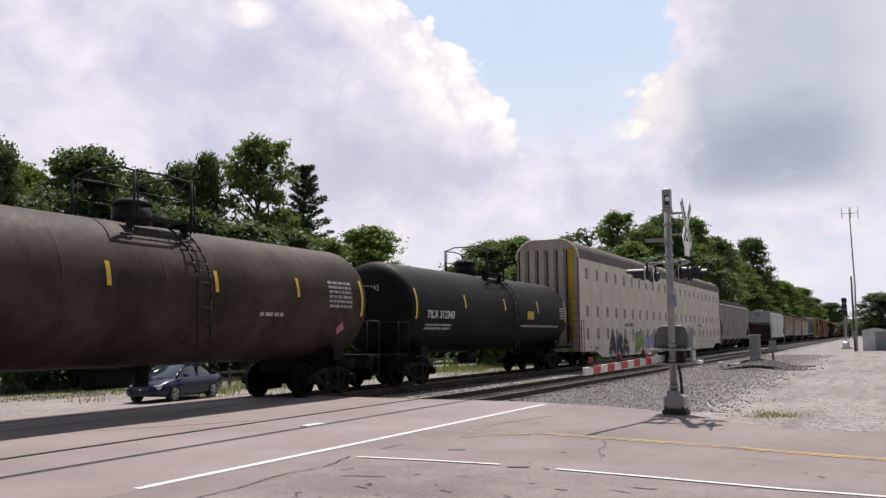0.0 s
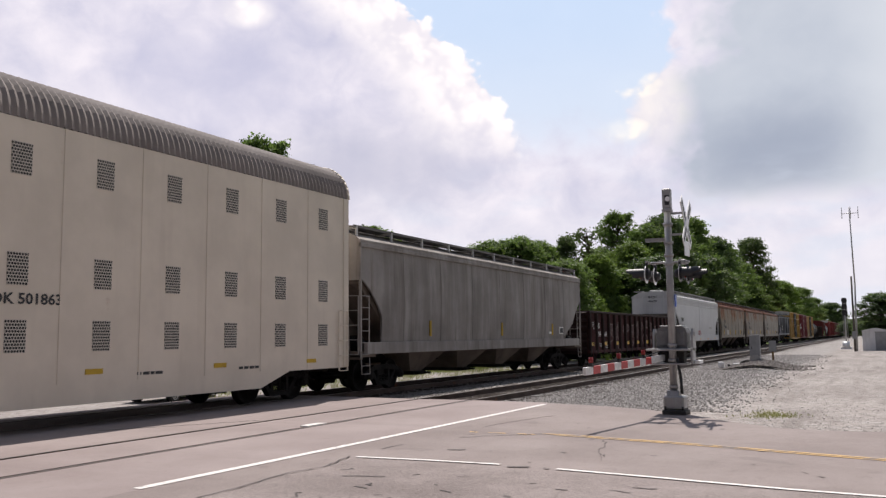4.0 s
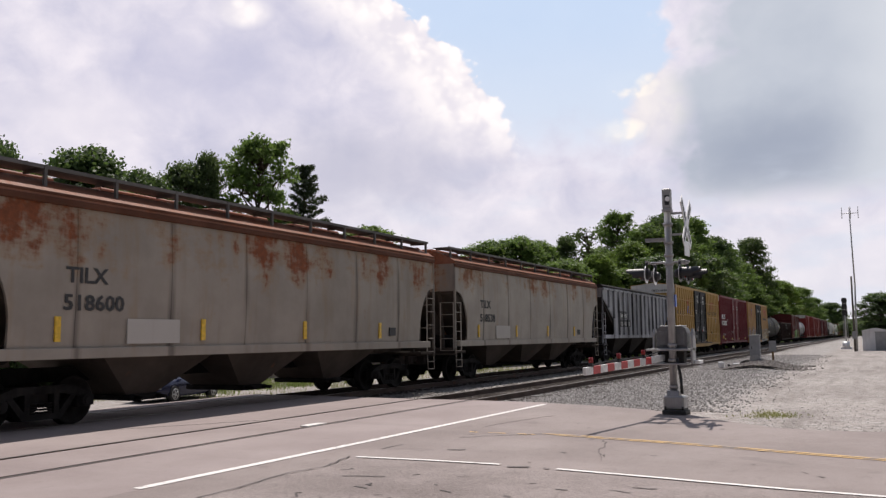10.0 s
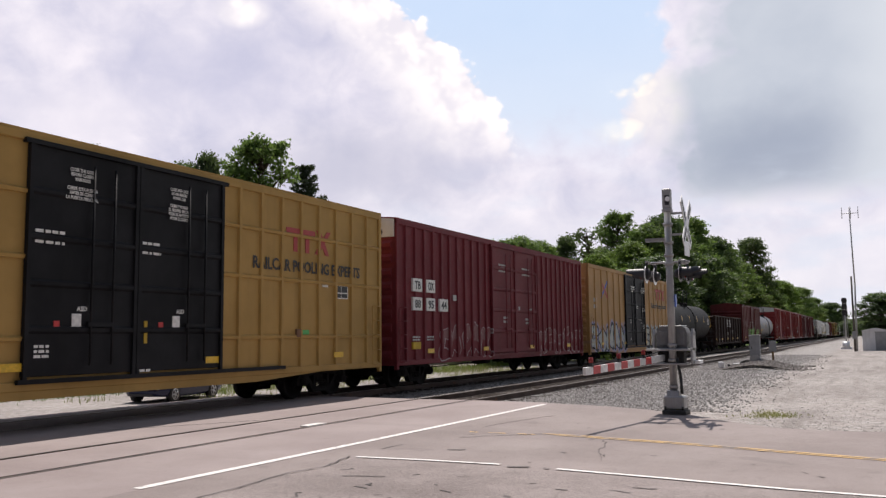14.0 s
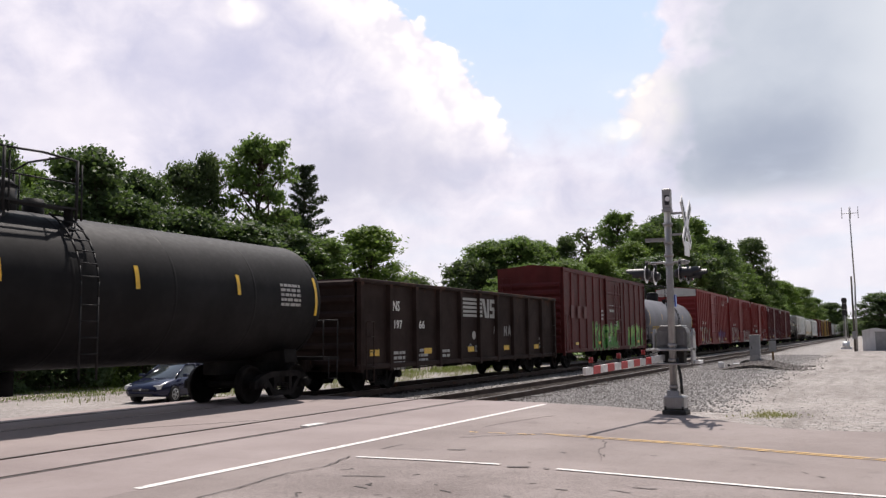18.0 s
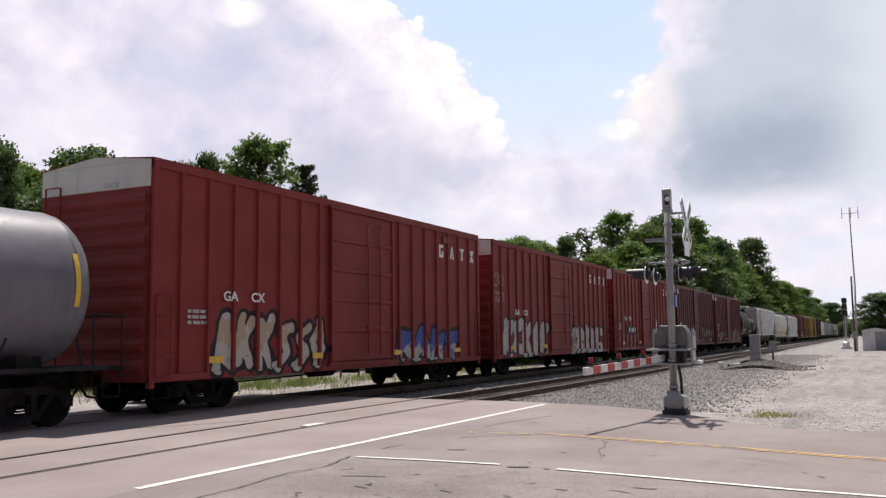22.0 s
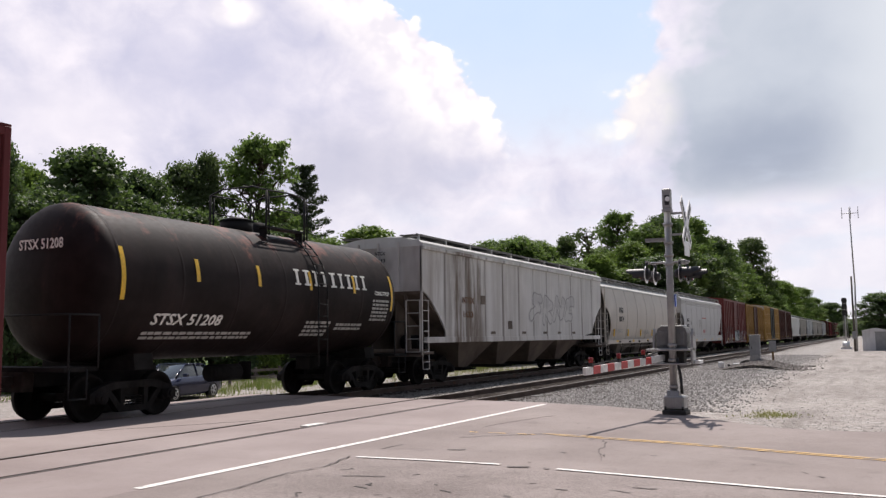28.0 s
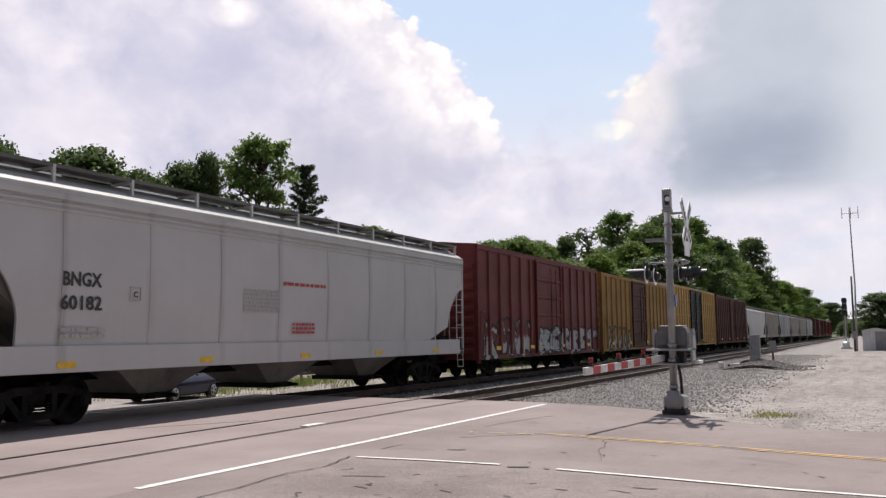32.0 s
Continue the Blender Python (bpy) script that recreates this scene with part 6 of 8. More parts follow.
    for yy, f in ((-0.28, -1), (0.37, 1)):
        for xx in (-0.38, 0.38):
            lamp = part("lamp", Mb().rod((xx, yy - f * 0.02, 2.76), (xx, yy + f * 0.1, 2.76), 0.115, 20, 0.115).rod((xx, yy - f * 0.10, 2.76), (xx, yy - f * 0.02, 2.76), 0.06, 16, 0.11).rod((xx, yy, 2.86), (xx, yy, 3.02), 0.028, 8),
                        M["lamp_black"], s)
            part("background", Mb().rod((xx, yy + f * 0.004, 2.76), (xx, yy + f * 0.012, 2.76), 0.18, 28), M["alu_bright"], lamp, "pale back of the lamp disc")
            part("background", Mb().rod((xx, yy + f * 0.012, 2.76), (xx, yy + f * 0.02, 2.76), 0.178, 28), M["lamp_black"], lamp, "black face of the lamp disc")
            part("lens", Mb().rod((xx, yy + f * 0.10, 2.76), (xx, yy + f * 0.115, 2.76), 0.105, 20), M["lens_red"], lamp)
            hood = Mb()
            n = 14
            rows = []
            for q in (0, 1):
                rows.append([(xx + 0.118 * math.cos(t), yy + f * (0.06 + q * (0.33 if 0.2 < k / n < 0.8 else 0.2)), 2.76 + 0.118 * math.sin(t)) for k, t in [(k, radians(-30 + 240 * k / n)) for k in range(n + 1)]])
            hood.grid(rows)
            hood.grid([[(x * 1.0, y, z - 0.008) for x, y, z in r] for r in rows])
            part("hood", hood, M["lamp_black"], lamp)
    part("emergency_sign", Mb().box(-0.02, 0.12, -0.1, -0.08, 2.12, 2.36, 0.004), M["sign_blue"], s, "small blue notice plate")
    # gate mechanism
    gm = part("gate_mechanism", Mb().prism([(-0.27, 1.29), (0.33, 1.29), (0.33, 1.6), (0.30, 1.69), (0.22, 1.73), (-0.16, 1.73), (-0.24, 1.69), (-0.27, 1.6)], "x", 0.1, 0.5), M["mech_grey"], s)
    part("cover", Mb().box(0.075, 0.11, -0.22, 0.28, 1.34, 1.64, 0.015), M["mech_grey"], gm)
    part("lid_edge", Mb().box(0.08, 0.5, -0.2, 0.26, 1.728, 1.745, 0.006), M["alu_bright"], gm)
    for y in (-0.37, 0.39):
        part("side_arm", Mb().box(0.0, 0.34, y - 0.02, y + 0.02, 0.98, 1.3, 0.01).prism([(0.08, 1.25), (0.4, 1.25), (0.36, 1.55), (0.28, 1.68), (0.16, 1.68), (0.1, 1.55)], "y", y - 0.02, y + 0.02).rod((0.22, y - 0.04, 1.58), (0.22, y + 0.04, 1.58), 0.05, 14), M["alu"], gm)
    part("cross_plate", Mb().box(-0.12, 0.45, -0.36, 0.5, 1.24, 1.285, 0.01).box(-0.12, 0.3, -0.30, 0.42, 0.96, 1.0, 0.01), M["alu"], gm)
    part("counterweight", Mb().box(0.1, 0.5, -0.5, -0.4, 0.98, 1.05, 0.01).box(0.1, 0.5, 0.41, 0.47, 1.0, 1.1, 0.01), M["alu_bright"], gm)
    # added dark box that stands for the black gap between the two plates
    part("motor", Mb().box(0.1, 0.4, -0.2, 0.22, 1.0, 1.24, 0.02), M["iron_dark"], gm)
    # gate arm, lowered over the lane
    gate = part("gate_arm", Mb().box(-0.5, 0.16, -0.03, 0.03, -0.06, 0.07, 0.01), M["gate_white"], s, "red and white striped gate arm", at=pose(-0.06, 0.22, 1.09, 0, -1.9, -7.4))
    n, tip = 11, -3.62
    w = (-0.3 - tip) / n
    for k in range(n):
        x = tip + w * k
        part("stripe", Mb().box(x, x + w, -0.027, 0.027, -0.065, 0.065, 0.004), M["gate_white"] if k % 2 == 0 else M["gate_red"], gate)
    for x in (-3.35, -2.15, -0.95):
        lamp = part("gate_lamp", Mb().box(x - 0.05, x + 0.05, -0.04, 0.04, 0.06, 0.1, 0.01).rod((x, 0, 0.09), (x, 0, 0.14), 0.03, 10), M["iron_dark"], gate)
        part("lens", Mb().rod((x, 0, 0.13), (x, 0, 0.22), 0.045, 12, 0.035), M["lens_red"], lamp)
    part("gate_wire", Mb().path([(-3.3, 0, 0.09), (-2.7, 0, 0.11), (-2.15, 0, 0.09), (-1.5, 0, 0.11), (-0.95, 0, 0.09), (-0.1, 0, 0.14)], 0.012, 5), M["cable"], gate)
    return s


crossing_signal()

# ---------------------------------------------------------------- lineside equipment
M["case_grey"] = paint("grey_case_paint", (0.27, 0.275, 0.28), 0.5, 0.12, 0.05, streak=0.2, scale=3)
M["wood_post"] = paint("weathered_post", (0.20, 0.13, 0.07), 0.85, 0.3, 0.0, streak=0.3, scale=4)
M["pole_wood"] = paint("dark_pole_wood", (0.13, 0.115, 0.105), 0.85, 0.3, 0.0, streak=0.3, scale=3)
M["hut_white"] = paint("pale_hut_paint", (0.64, 0.64, 0.65), 0.55, 0.08, 0.04, streak=0.25, scale=2)

case = thing("relay_case", "grey metal relay case on a post beside the near track", "equipment box", at=(45.9, 5.5, -0.2))
part("cabinet", Mb().box(-0.22, 0.22, -0.24, 0.24, 0.62, 1.68, 0.03), M["case_grey"], case)
part("lid", Mb().box(-0.25, 0.25, -0.27, 0.27, 1.66, 1.72, 0.02), M["case_grey"], case)
part("door", Mb().box(-0.24, -0.22, -0.2, 0.2, 0.68, 1.6, 0.01), M["case_grey"], case)
part("door_handle", Mb().rod((-0.26, 0.13, 1.0), (-0.26, 0.13, 1.15), 0.015, 6), M["iron_dark"], case)
part("pedestal", Mb().prism([(-0.3, 0.0), (-0.3, 0.4), (-0.22, 0.62), (-0.1, 0.72), (0.1, 0.72), (0.22, 0.62), (0.3, 0.4), (0.3, 0.0)], "x", -0.3, 0.26), M["alu"], case)
part("conduit", Mb().path([(-0.2, 0.35, 0.0), (-0.25, 0.6, 0.4), (-0.2, 0.75, 0.1)], 0.07, 8), M["cable"], case)
jb = thing("junction_box", "small pale junction boxes on a low frame beside the relay case", "junction box", at=(45.6, 6.75, -0.25))
part("frame", Mb().box(-0.08, 0.08, -0.5, 0.6, 0.0, 0.1, 0.01).box(-0.05, 0.05, -0.05, 0.05, 0.08, 0.3), M["iron_dark"], jb)
part("box", Mb().box(-0.14, 0.1, -0.5, -0.2, 0.1, 0.36, 0.02), M["alu_bright"], jb)
part("box", Mb().box(-0.14, 0.1, 0.25, 0.5, 0.1, 0.42, 0.02), M["alu_bright"], jb)
part("drum", Mb().rod((-0.1, -0.85, 0.28), (0.16, -0.85, 0.28), 0.24, 16), M["iron_dark"], jb)
post = thing("marker_post", "brown post with a small grey sign beside the track", "sign post", at=(47.6, 4.85, -0.2))
part("post", Mb().box(-0.05, 0.05, -0.05, 0.05, 0.0, 1.0, 0.01), M["wood_post"], post)
part("plate", Mb().box(-0.07, -0.05, -0.18, 0.18, 0.85, 1.4, 0.01), M["case_grey"], post)
m = Mb()
rp = random.Random(3)
stones("rubble_pile", "low heap of dark crushed stone around the relay case", 3500, 43.4, 49.5, 3.7, 6.4,
       lambda x, y: ground_z(x, y) + max(0.0, 0.42 - 0.15 * math.hypot((x - 45.8) * 0.55, (y - 5.2) * 1.6)), 0.06, 9, "stone_dark")
tagged(part("stone_heap", Mb().grid([[(42.8 + 0.5 * i, 3.2 + 0.4 * j, ground_z(42.8 + 0.5 * i, 3.2 + 0.4 * j) - 0.05 + max(0.0, 0.36 - 0.15 * math.hypot((42.8 + 0.5 * i - 45.8) * 0.55, (3.2 + 0.4 * j - 5.2) * 1.6)))
                                      for j in range(10)] for i in range(14)]), M["ballast"]), "low heap of crushed stone by the relay case", "gravel", kind="structure")

sg = thing("railway_signal", "dark three-lamp railway signal on a slim mast", "railway signal", at=(101.5, 2.95, -0.2))
part("mast", Mb().rod((0, 0, 0), (0, 0, 5.4), 0.09, 10), M["alu"], sg)
part("back_plate", Mb().box(-0.03, 0.03, -0.22, 0.22, 3.5, 5.5, 0.02), M["lamp_black"], sg)
for z in (5.2, 4.55, 3.9):
    hd = part("signal_head", Mb().rod((-0.12, 0, z), (-0.02, 0, z), 0.29, 20).rod((-0.3, 0, z), (-0.1, 0, z), 0.15, 12), M["lamp_black"], sg)
    part("lens", Mb().rod((-0.32, 0, z), (-0.3, 0, z), 0.12, 12), M["iron_dark"], hd)
part("ladder", Mb().rod((0.4, -0.2, 0), (0.2, -0.2, 5.0), 0.025, 6).rod((0.4, 0.2, 0), (0.2, 0.2, 5.0), 0.025, 6), M["alu"], sg)
part("base_case", Mb().rod((-0.55, -0.35, 0.45), (-0.55, 0.35, 0.45), 0.42, 16).box(-0.9, 0.0, -0.55, 0.55, 0.0, 0.3, 0.05), M["alu_bright"], sg)
hut = thing("equipment_hut", "pale grey metal equipment hut on the gravel", "equipment hut", at=pose(92.5, 0.25, -0.2, 0, 0, 0))
part("wall", Mb().box(-1.0, 1.6, -1.25, 1.0, 0.0, 2.0, 0.02), M["hut_white"], hut)
part("roof", Mb().prism([(-1.35, 1.98), (-0.1, 2.22), (1.1, 1.98)], "x", -1.1, 1.7), M["hut_white"], hut)
part("door", Mb().box(-1.03, -1.0, -1.05, -0.1, 0.1, 1.85, 0.01), M["case_grey"], hut)
an = thing("antenna_mast", "slim tall radio antenna mast on the gravel", "antenna", at=(90.0, 1.72, -0.2))
part("tube", Mb().rod((0, 0, 0), (0.05, -0.12, 6.5), 0.09, 10, 0.08).rod((0.05, -0.12, 6.5), (0.1, 0.0, 13.7), 0.07, 10, 0.05), M["alu"], an)
part("cross_arm", Mb().rod((0.1, -0.75, 13.1), (0.1, 0.65, 13.1), 0.03, 6).rod((0.1, -0.75, 12.7), (0.1, 0.65, 13.7), 0.001, 5), M["alu"], an)
for y in (-0.75, -0.1, 0.65):
    part("dipole", Mb().rod((0.1, y, 12.6), (0.1, y, 13.75), 0.03, 6), M["alu"], an)
pl = thing("wooden_pole", "short dark wooden pole beside the antenna mast", "pole", at=(88.5, 1.85, -0.2))
part("shaft", Mb().rod((0, 0, 0), (0, 0, 7.0), 0.10, 10, 0.08), M["pole_wood"], pl)
part("meter_box", Mb().box(-0.2, -0.08, -0.18, 0.18, 1.2, 1.9, 0.02), M["case_grey"], pl)

# ---------------------------------------------------------------- car park: navy car, low fence
M["car_paint"] = plain("navy_car_paint", (0.012, 0.016, 0.045), 0.22, 0.3, 0.05)
M["car_glass"] = plain("dark_car_glass", (0.03, 0.035, 0.04), 0.08, 0.0, 0.05)
M["tyre"] = plain("tyre_rubber", (0.018, 0.018, 0.018), 0.8)
M["alloy"] = plain("alloy_wheel", (0.5, 0.5, 0.5), 0.35, 0.7)
M["headlight"] = plain("clear_headlight", (0.62, 0.62, 0.6), 0.15)


def sedan():
    c = thing("car", "dark navy saloon car parked on gravel beyond the train", "car", at=pose(26.31, 25.2, -0.8, 0, 0, 190.5))
    rows = []
    for x, zb, zt, w in ((-2.28, 0.42, 0.72, 0.62), (-2.22, 0.3, 0.92, 0.78), (-1.9, 0.24, 0.98, 0.86), (-1.3, 0.2, 0.96, 0.88), (-0.4, 0.2, 0.94, 0.885), (0.6, 0.2, 0.93, 0.885), (1.0, 0.2, 0.92, 0.88), (1.6, 0.22, 0.82, 0.86), (2.05, 0.24, 0.72, 0.80), (2.25, 0.3, 0.62, 0.66), (2.30, 0.4, 0.52, 0.55)):
        ring = [(-w * 0.9, zb), (-w, zb + 0.12), (-w, zb + (zt - zb) * 0.62), (-w * 0.95, zt - 0.06), (-w * 0.8, zt), (w * 0.8, zt), (w * 0.95, zt - 0.06), (w, zb + (zt - zb) * 0.62), (w, zb + 0.12), (w * 0.9, zb), (-w * 0.9, zb)]
        rows.append([(x, y, z) for y, z in ring])
    m = Mb().grid(rows)
    m.face(rows[0]).face(rows[-1])
    part("body", m, M["car_paint"], c)
    cab = []
    for x, z, w in ((-1.75, 0.94, 0.72), (-1.1, 1.34, 0.6), (-0.7, 1.41, 0.58), (0.0, 1.43, 0.58), (0.3, 1.40, 0.58), (1.15, 0.91, 0.74)):
        cab.append([(x, -0.76 if z > 0.95 else -w, 0.9), (x, -w, z - 0.04), (x, -w * 0.85, z), (x, w * 0.85, z), (x, w, z - 0.04), (x, 0.76 if z > 0.95 else w, 0.9)])
    part("cabin", Mb().grid(cab), M["car_glass"], c)
    part("roof", Mb().grid([[(x, -w, z + 0.006), (x, 0, z + 0.02), (x, w, z + 0.006)] for x, z, w in ((-1.05, 1.35, 0.52), (-0.6, 1.41, 0.53), (0.0, 1.43, 0.53), (0.3, 1.40, 0.5))]), M["car_paint"], c)
    for s in (-1, 1):
        part("pillar", Mb().path([(1.12, s * 0.74, 0.92), (0.32, s * 0.57, 1.38), (-0.5, s * 0.58, 1.40), (-1.1, s * 0.58, 1.34), (-1.75, s * 0.74, 0.95)], 0.035, 6).rod((-0.35, s * 0.75, 0.92), (-0.4, s * 0.58, 1.4), 0.035, 6), M["car_paint"], c)
        part("headlight", Mb().prism([(1.95, 0.56), (2.24, 0.52), (2.2, 0.66), (1.85, 0.74)], "y", s * 0.48, s * 0.76), M["headlight"], c)
        part("mirror", Mb().box(0.75, 0.92, s * 0.98 - 0.1, s * 0.98 + 0.1, 0.93, 1.06, 0.03), M["car_paint"], c)
        part("tail_light", Mb().box(-2.29, -2.2, s * 0.6 - 0.14, s * 0.6 + 0.14, 0.7, 0.85, 0.02), M["lens_red"], c)
        for x in (-1.35, 1.38):
            w = part("wheel", Mb().rod((x, s * 0.68, 0.31), (x, s * 0.9, 0.31), 0.31, 24), M["tyre"], c)
            rim = Mb().rod((x, s * 0.88, 0.31), (x, s * 0.905, 0.31), 0.07, 10)
            for k in range(5):
                t = 2 * math.pi * k / 5
                rim.rod((x, s * 0.9, 0.31), (x + 0.19 * math.cos(t), s * 0.9, 0.31 + 0.19 * math.sin(t)), 0.03, 6)
            for k in range(16):
                t, u = 2 * math.pi * k / 16, 2 * math.pi * (k + 1) / 16
                rim.rod((x + 0.2 * math.cos(t), s * 0.9, 0.31 + 0.2 * math.sin(t)), (x + 0.2 * math.cos(u), s * 0.9, 0.31 + 0.2 * math.sin(u)), 0.02, 5)
            part("rim", rim, M["alloy"], w)
    part("grille", Mb().box(2.2, 2.32, -0.35, 0.35, 0.46, 0.54, 0.01).box(2.18, 2.29, -0.5, 0.5, 0.27, 0.36, 0.01), M["lamp_black"], c)
    part("badge", Mb().rod((2.31, 0, 0.52), (2.33, 0, 0.52), 0.045, 12), M["alloy"], c)


sedan()
fence = thing("fence", "low dark rail fence along the grass beyond the tracks", "fence", at=(0, 0, 0))
for k in range(17):
    x = 30 + k * 2.0
    part("post", Mb().box(x - 0.06, x + 0.06, 28.94, 29.06, -0.85, 0.1, 0.01), M["pole_wood"], fence)
    if k < 16:
        for z in (-0.05, -0.4):
            part("rail", Mb().box(x, x + 2.0, 28.9, 28.94, z - 0.06, z + 0.06), M["pole_wood"], fence)
lot = Mb().prism([(8, 37.5), (20, 31.0), (62, 30.2), (75, 31.2), (75, 36), (8, 46)], "z", -0.83, -0.785)
tagged(part("pavement", lot, M["panel"]), "pale paved yard behind the fence", "yard", kind="structure")

# ---------------------------------------------------------------- the cars, front to rear
WHITE, BLACK = (0.62, 0.61, 0.58), (0.02, 0.02, 0.022)
M["brown_tank"] = paint("sooty_brown_tank", (0.056, 0.039, 0.029), 0.65, 0.45, 0.15, (0.07, 0.04, 0.025), 0.5, (0.015, 0.013, 0.012))
M["black_tank"] = paint("black_tank", (0.0080, 0.0074, 0.0080), 0.62, 0.35, 0.0, streak=0.2, dirt=(0.018, 0.016, 0.015))
M["tate_tank"] = paint("black_rust_tinted_tank", (0.014, 0.0076, 0.0072), 0.6, 0.4, 0.16, (0.085, 0.034, 0.026), 0.3, (0.05, 0.031, 0.025), rust_top=(2.9, 4.2))
M["grey_tank"] = paint("grey_tank", (0.165, 0.162, 0.182), 0.42, 0.15, 0.0, streak=0.4, dirt=(0.075, 0.073, 0.08))
M["fitting_black"] = paint("black_fittings", (0.02, 0.02, 0.021), 0.6, 0.3)
M["rack_white"] = paint("cream_white_rack", (0.70, 0.625, 0.525), 0.55, 0.08, 0.12, (0.22, 0.11, 0.05), 0.10, (0.3, 0.24, 0.18),
                        sprays=[dict(x0=5.2, x1=9.2, z0=0.5, z1=1.75, fills=[(0.02, 0.02, 0.03), (0.03, 0.03, 0.04), (0.02, 0.02, 0.03)], line=(0.55, 0.55, 0.58), seed=3.1, cell=0.85, edge=0.03, rim=(0.05, 0.045, 0.10), slant=0.05),
                                dict(x0=10.7, x1=13.0, z0=0.55, z1=1.75, fills=[(0.20, 0.34, 0.06), (0.26, 0.40, 0.10), (0.14, 0.24, 0.05)], line=(0.5, 0.52, 0.45), rim=(0.02, 0.03, 0.03), seed=7.7, cell=1.7, edge=0.02),
                                dict(x0=13.2, x1=17.2, z0=0.5, z1=1.5, fills=[(0.24, 0.20, 0.42), (0.30, 0.26, 0.46), (0.40, 0.36, 0.5)], line=(0.30, 0.26, 0.46), rim=(0.34, 0.30, 0.46), seed=1.7, cell=0.9, edge=0.03)])
M["rack_white_b"] = paint("cream_white_rack_second", (0.70, 0.625, 0.525), 0.55, 0.08, 0.1, (0.22, 0.11, 0.05), 0.10, (0.3, 0.24, 0.18),
                          sprays=[dict(x0=3.4, x1=7.3, z0=0.5, z1=2.0, fills=[(0.05, 0.04, 0.045), (0.08, 0.06, 0.065), (0.05, 0.04, 0.045)], line=(0.40, 0.10, 0.12), seed=5.2, cell=0.85, edge=0.025)])
M["rack_roof"] = paint("galvanised_rack_roof", (0.25, 0.22, 0.205), 0.7, 0.15, 0.0, streak=0.2)
M["rack_end"] = paint("rust_streaked_cream_doors", (0.50, 0.45, 0.38), 0.6, 0.15, 0.55, (0.20, 0.10, 0.05), 0.5, (0.16, 0.1, 0.06))
M["rust_yellow"] = paint("rusty_yellow", (0.55, 0.36, 0.05), 0.6, 0.25, 0.3)
M["rust_brown"] = paint("rusty_brown_steel", (0.22, 0.12, 0.07), 0.7, 0.3, 0.4)


def perforated():
    m, g = material("perforated_vent")
    p = g.coords()
    x, y, z = g.xyz(p)
    row = g.math("FLOOR", g.math("MULTIPLY", z, 18))
    sx = g.math("ADD", g.math("MULTIPLY", x, 18), g.math("MULTIPLY", g.math("MODULO", row, 2), 0.5))
    fx = g.math("SUBTRACT", g.math("FRACT", g.math("ADD", sx, 100)), 0.5)
    fz = g.math("SUBTRACT", g.math("FRACT", g.math("ADD", g.math("MULTIPLY", z, 18), 100)), 0.5)
    d = g.math("SQRT", g.math("ADD", g.math("MULTIPLY", fx, fx), g.math("MULTIPLY", fz, fz)))
    g.surface(g.mix(g.ramp(d, 0.36, 0.44), (0.012, 0.012, 0.012), (0.5, 0.46, 0.4)), 0.7)
    return m


M["perforated"] = perforated()
M["grey_hopper"] = paint("weathered_grey_hopper", (0.33, 0.305, 0.285), 0.65, 0.2, 0.08, (0.19, 0.115, 0.07), 0.75, (0.14, 0.11, 0.088), stains=[(1, 17.6, 0.45, (0.13, 0.11, 0.10))])
M["gon_red"] = paint("faded_maroon_gondola", (0.058, 0.017, 0.017), 0.75, 0.4, 0.25, (0.07, 0.035, 0.024), 0.35, (0.03, 0.022, 0.02),
                     sprays=[dict(x0=3.5, x1=19.0, z0=0.95, z1=2.3, fills=[(0.075, 0.024, 0.023), (0.13, 0.085, 0.08), (0.24, 0.19, 0.18)], line=(0.30, 0.24, 0.23), rim=(0.10, 0.05, 0.045), seed=9.0, cell=0.75, edge=0.04, fat=0.11)])
M["hop_white"] = paint("light_grey_hopper", (0.60, 0.60, 0.60), 0.5, 0.06, 0.0, streak=0.12, dirt=(0.2, 0.18, 0.16))
M["hop_white_roof"] = paint("pale_grey_roof", (0.55, 0.55, 0.54), 0.5, 0.1, 0.0, streak=0.25, dirt=(0.2, 0.18, 0.16))
TAN = dict(rough=0.65, var=0.14, rust_col=(0.17, 0.058, 0.020), streak=0.4, dirt=(0.25, 0.20, 0.15))
M["tan_a"] = paint("tan_rusted_hopper_first", (0.31, 0.275, 0.225), rust=0.1, seam=(2.33, (0.09, 0.078, 0.068), 0.85), blotch=(1.8, 3.6, (0.17, 0.058, 0.020), 0.13), **TAN)
M["tan_b"] = paint("tan_rusted_hopper_second", (0.35, 0.31, 0.265), rust=0.1, seam=(2.36, (0.12, 0.10, 0.09), 0.75), blotch=(2.2, 3.5, (0.165, 0.042, 0.014), 0.105), **TAN)
M["tan_c"] = paint("tan_rusted_hopper_third", (0.40, 0.36, 0.31), rust=0.0, seam=(2.43, (0.14, 0.12, 0.105), 0.7), blotch=(2.4, 3.7, (0.17, 0.060, 0.024), 0.085), **TAN)
M["tan_roof"] = paint("rust_streaked_roof", (0.25, 0.11, 0.07), 0.65, 0.2, 0.9, (0.16, 0.055, 0.026), 0.3)
M["board_grey"] = paint("dull_galvanised_board", (0.14, 0.135, 0.13), 0.6, 0.2, 0.1)
M["board_pale"] = paint("pale_galvanised_board", (0.30, 0.30, 0.30), 0.55, 0.15, 0.0)
M["rust_eave"] = paint("rust_red_eave", (0.12, 0.048, 0.028), 0.7, 0.25, 0.6, (0.09, 0.032, 0.018), 0.3)
# grey slope sheets and bays, a darker tone than the pale sides
M["grey_slope"] = paint("grey_slope_sheet", (0.20, 0.185, 0.17), 0.75, 0.25, 0.1, streak=0.4)
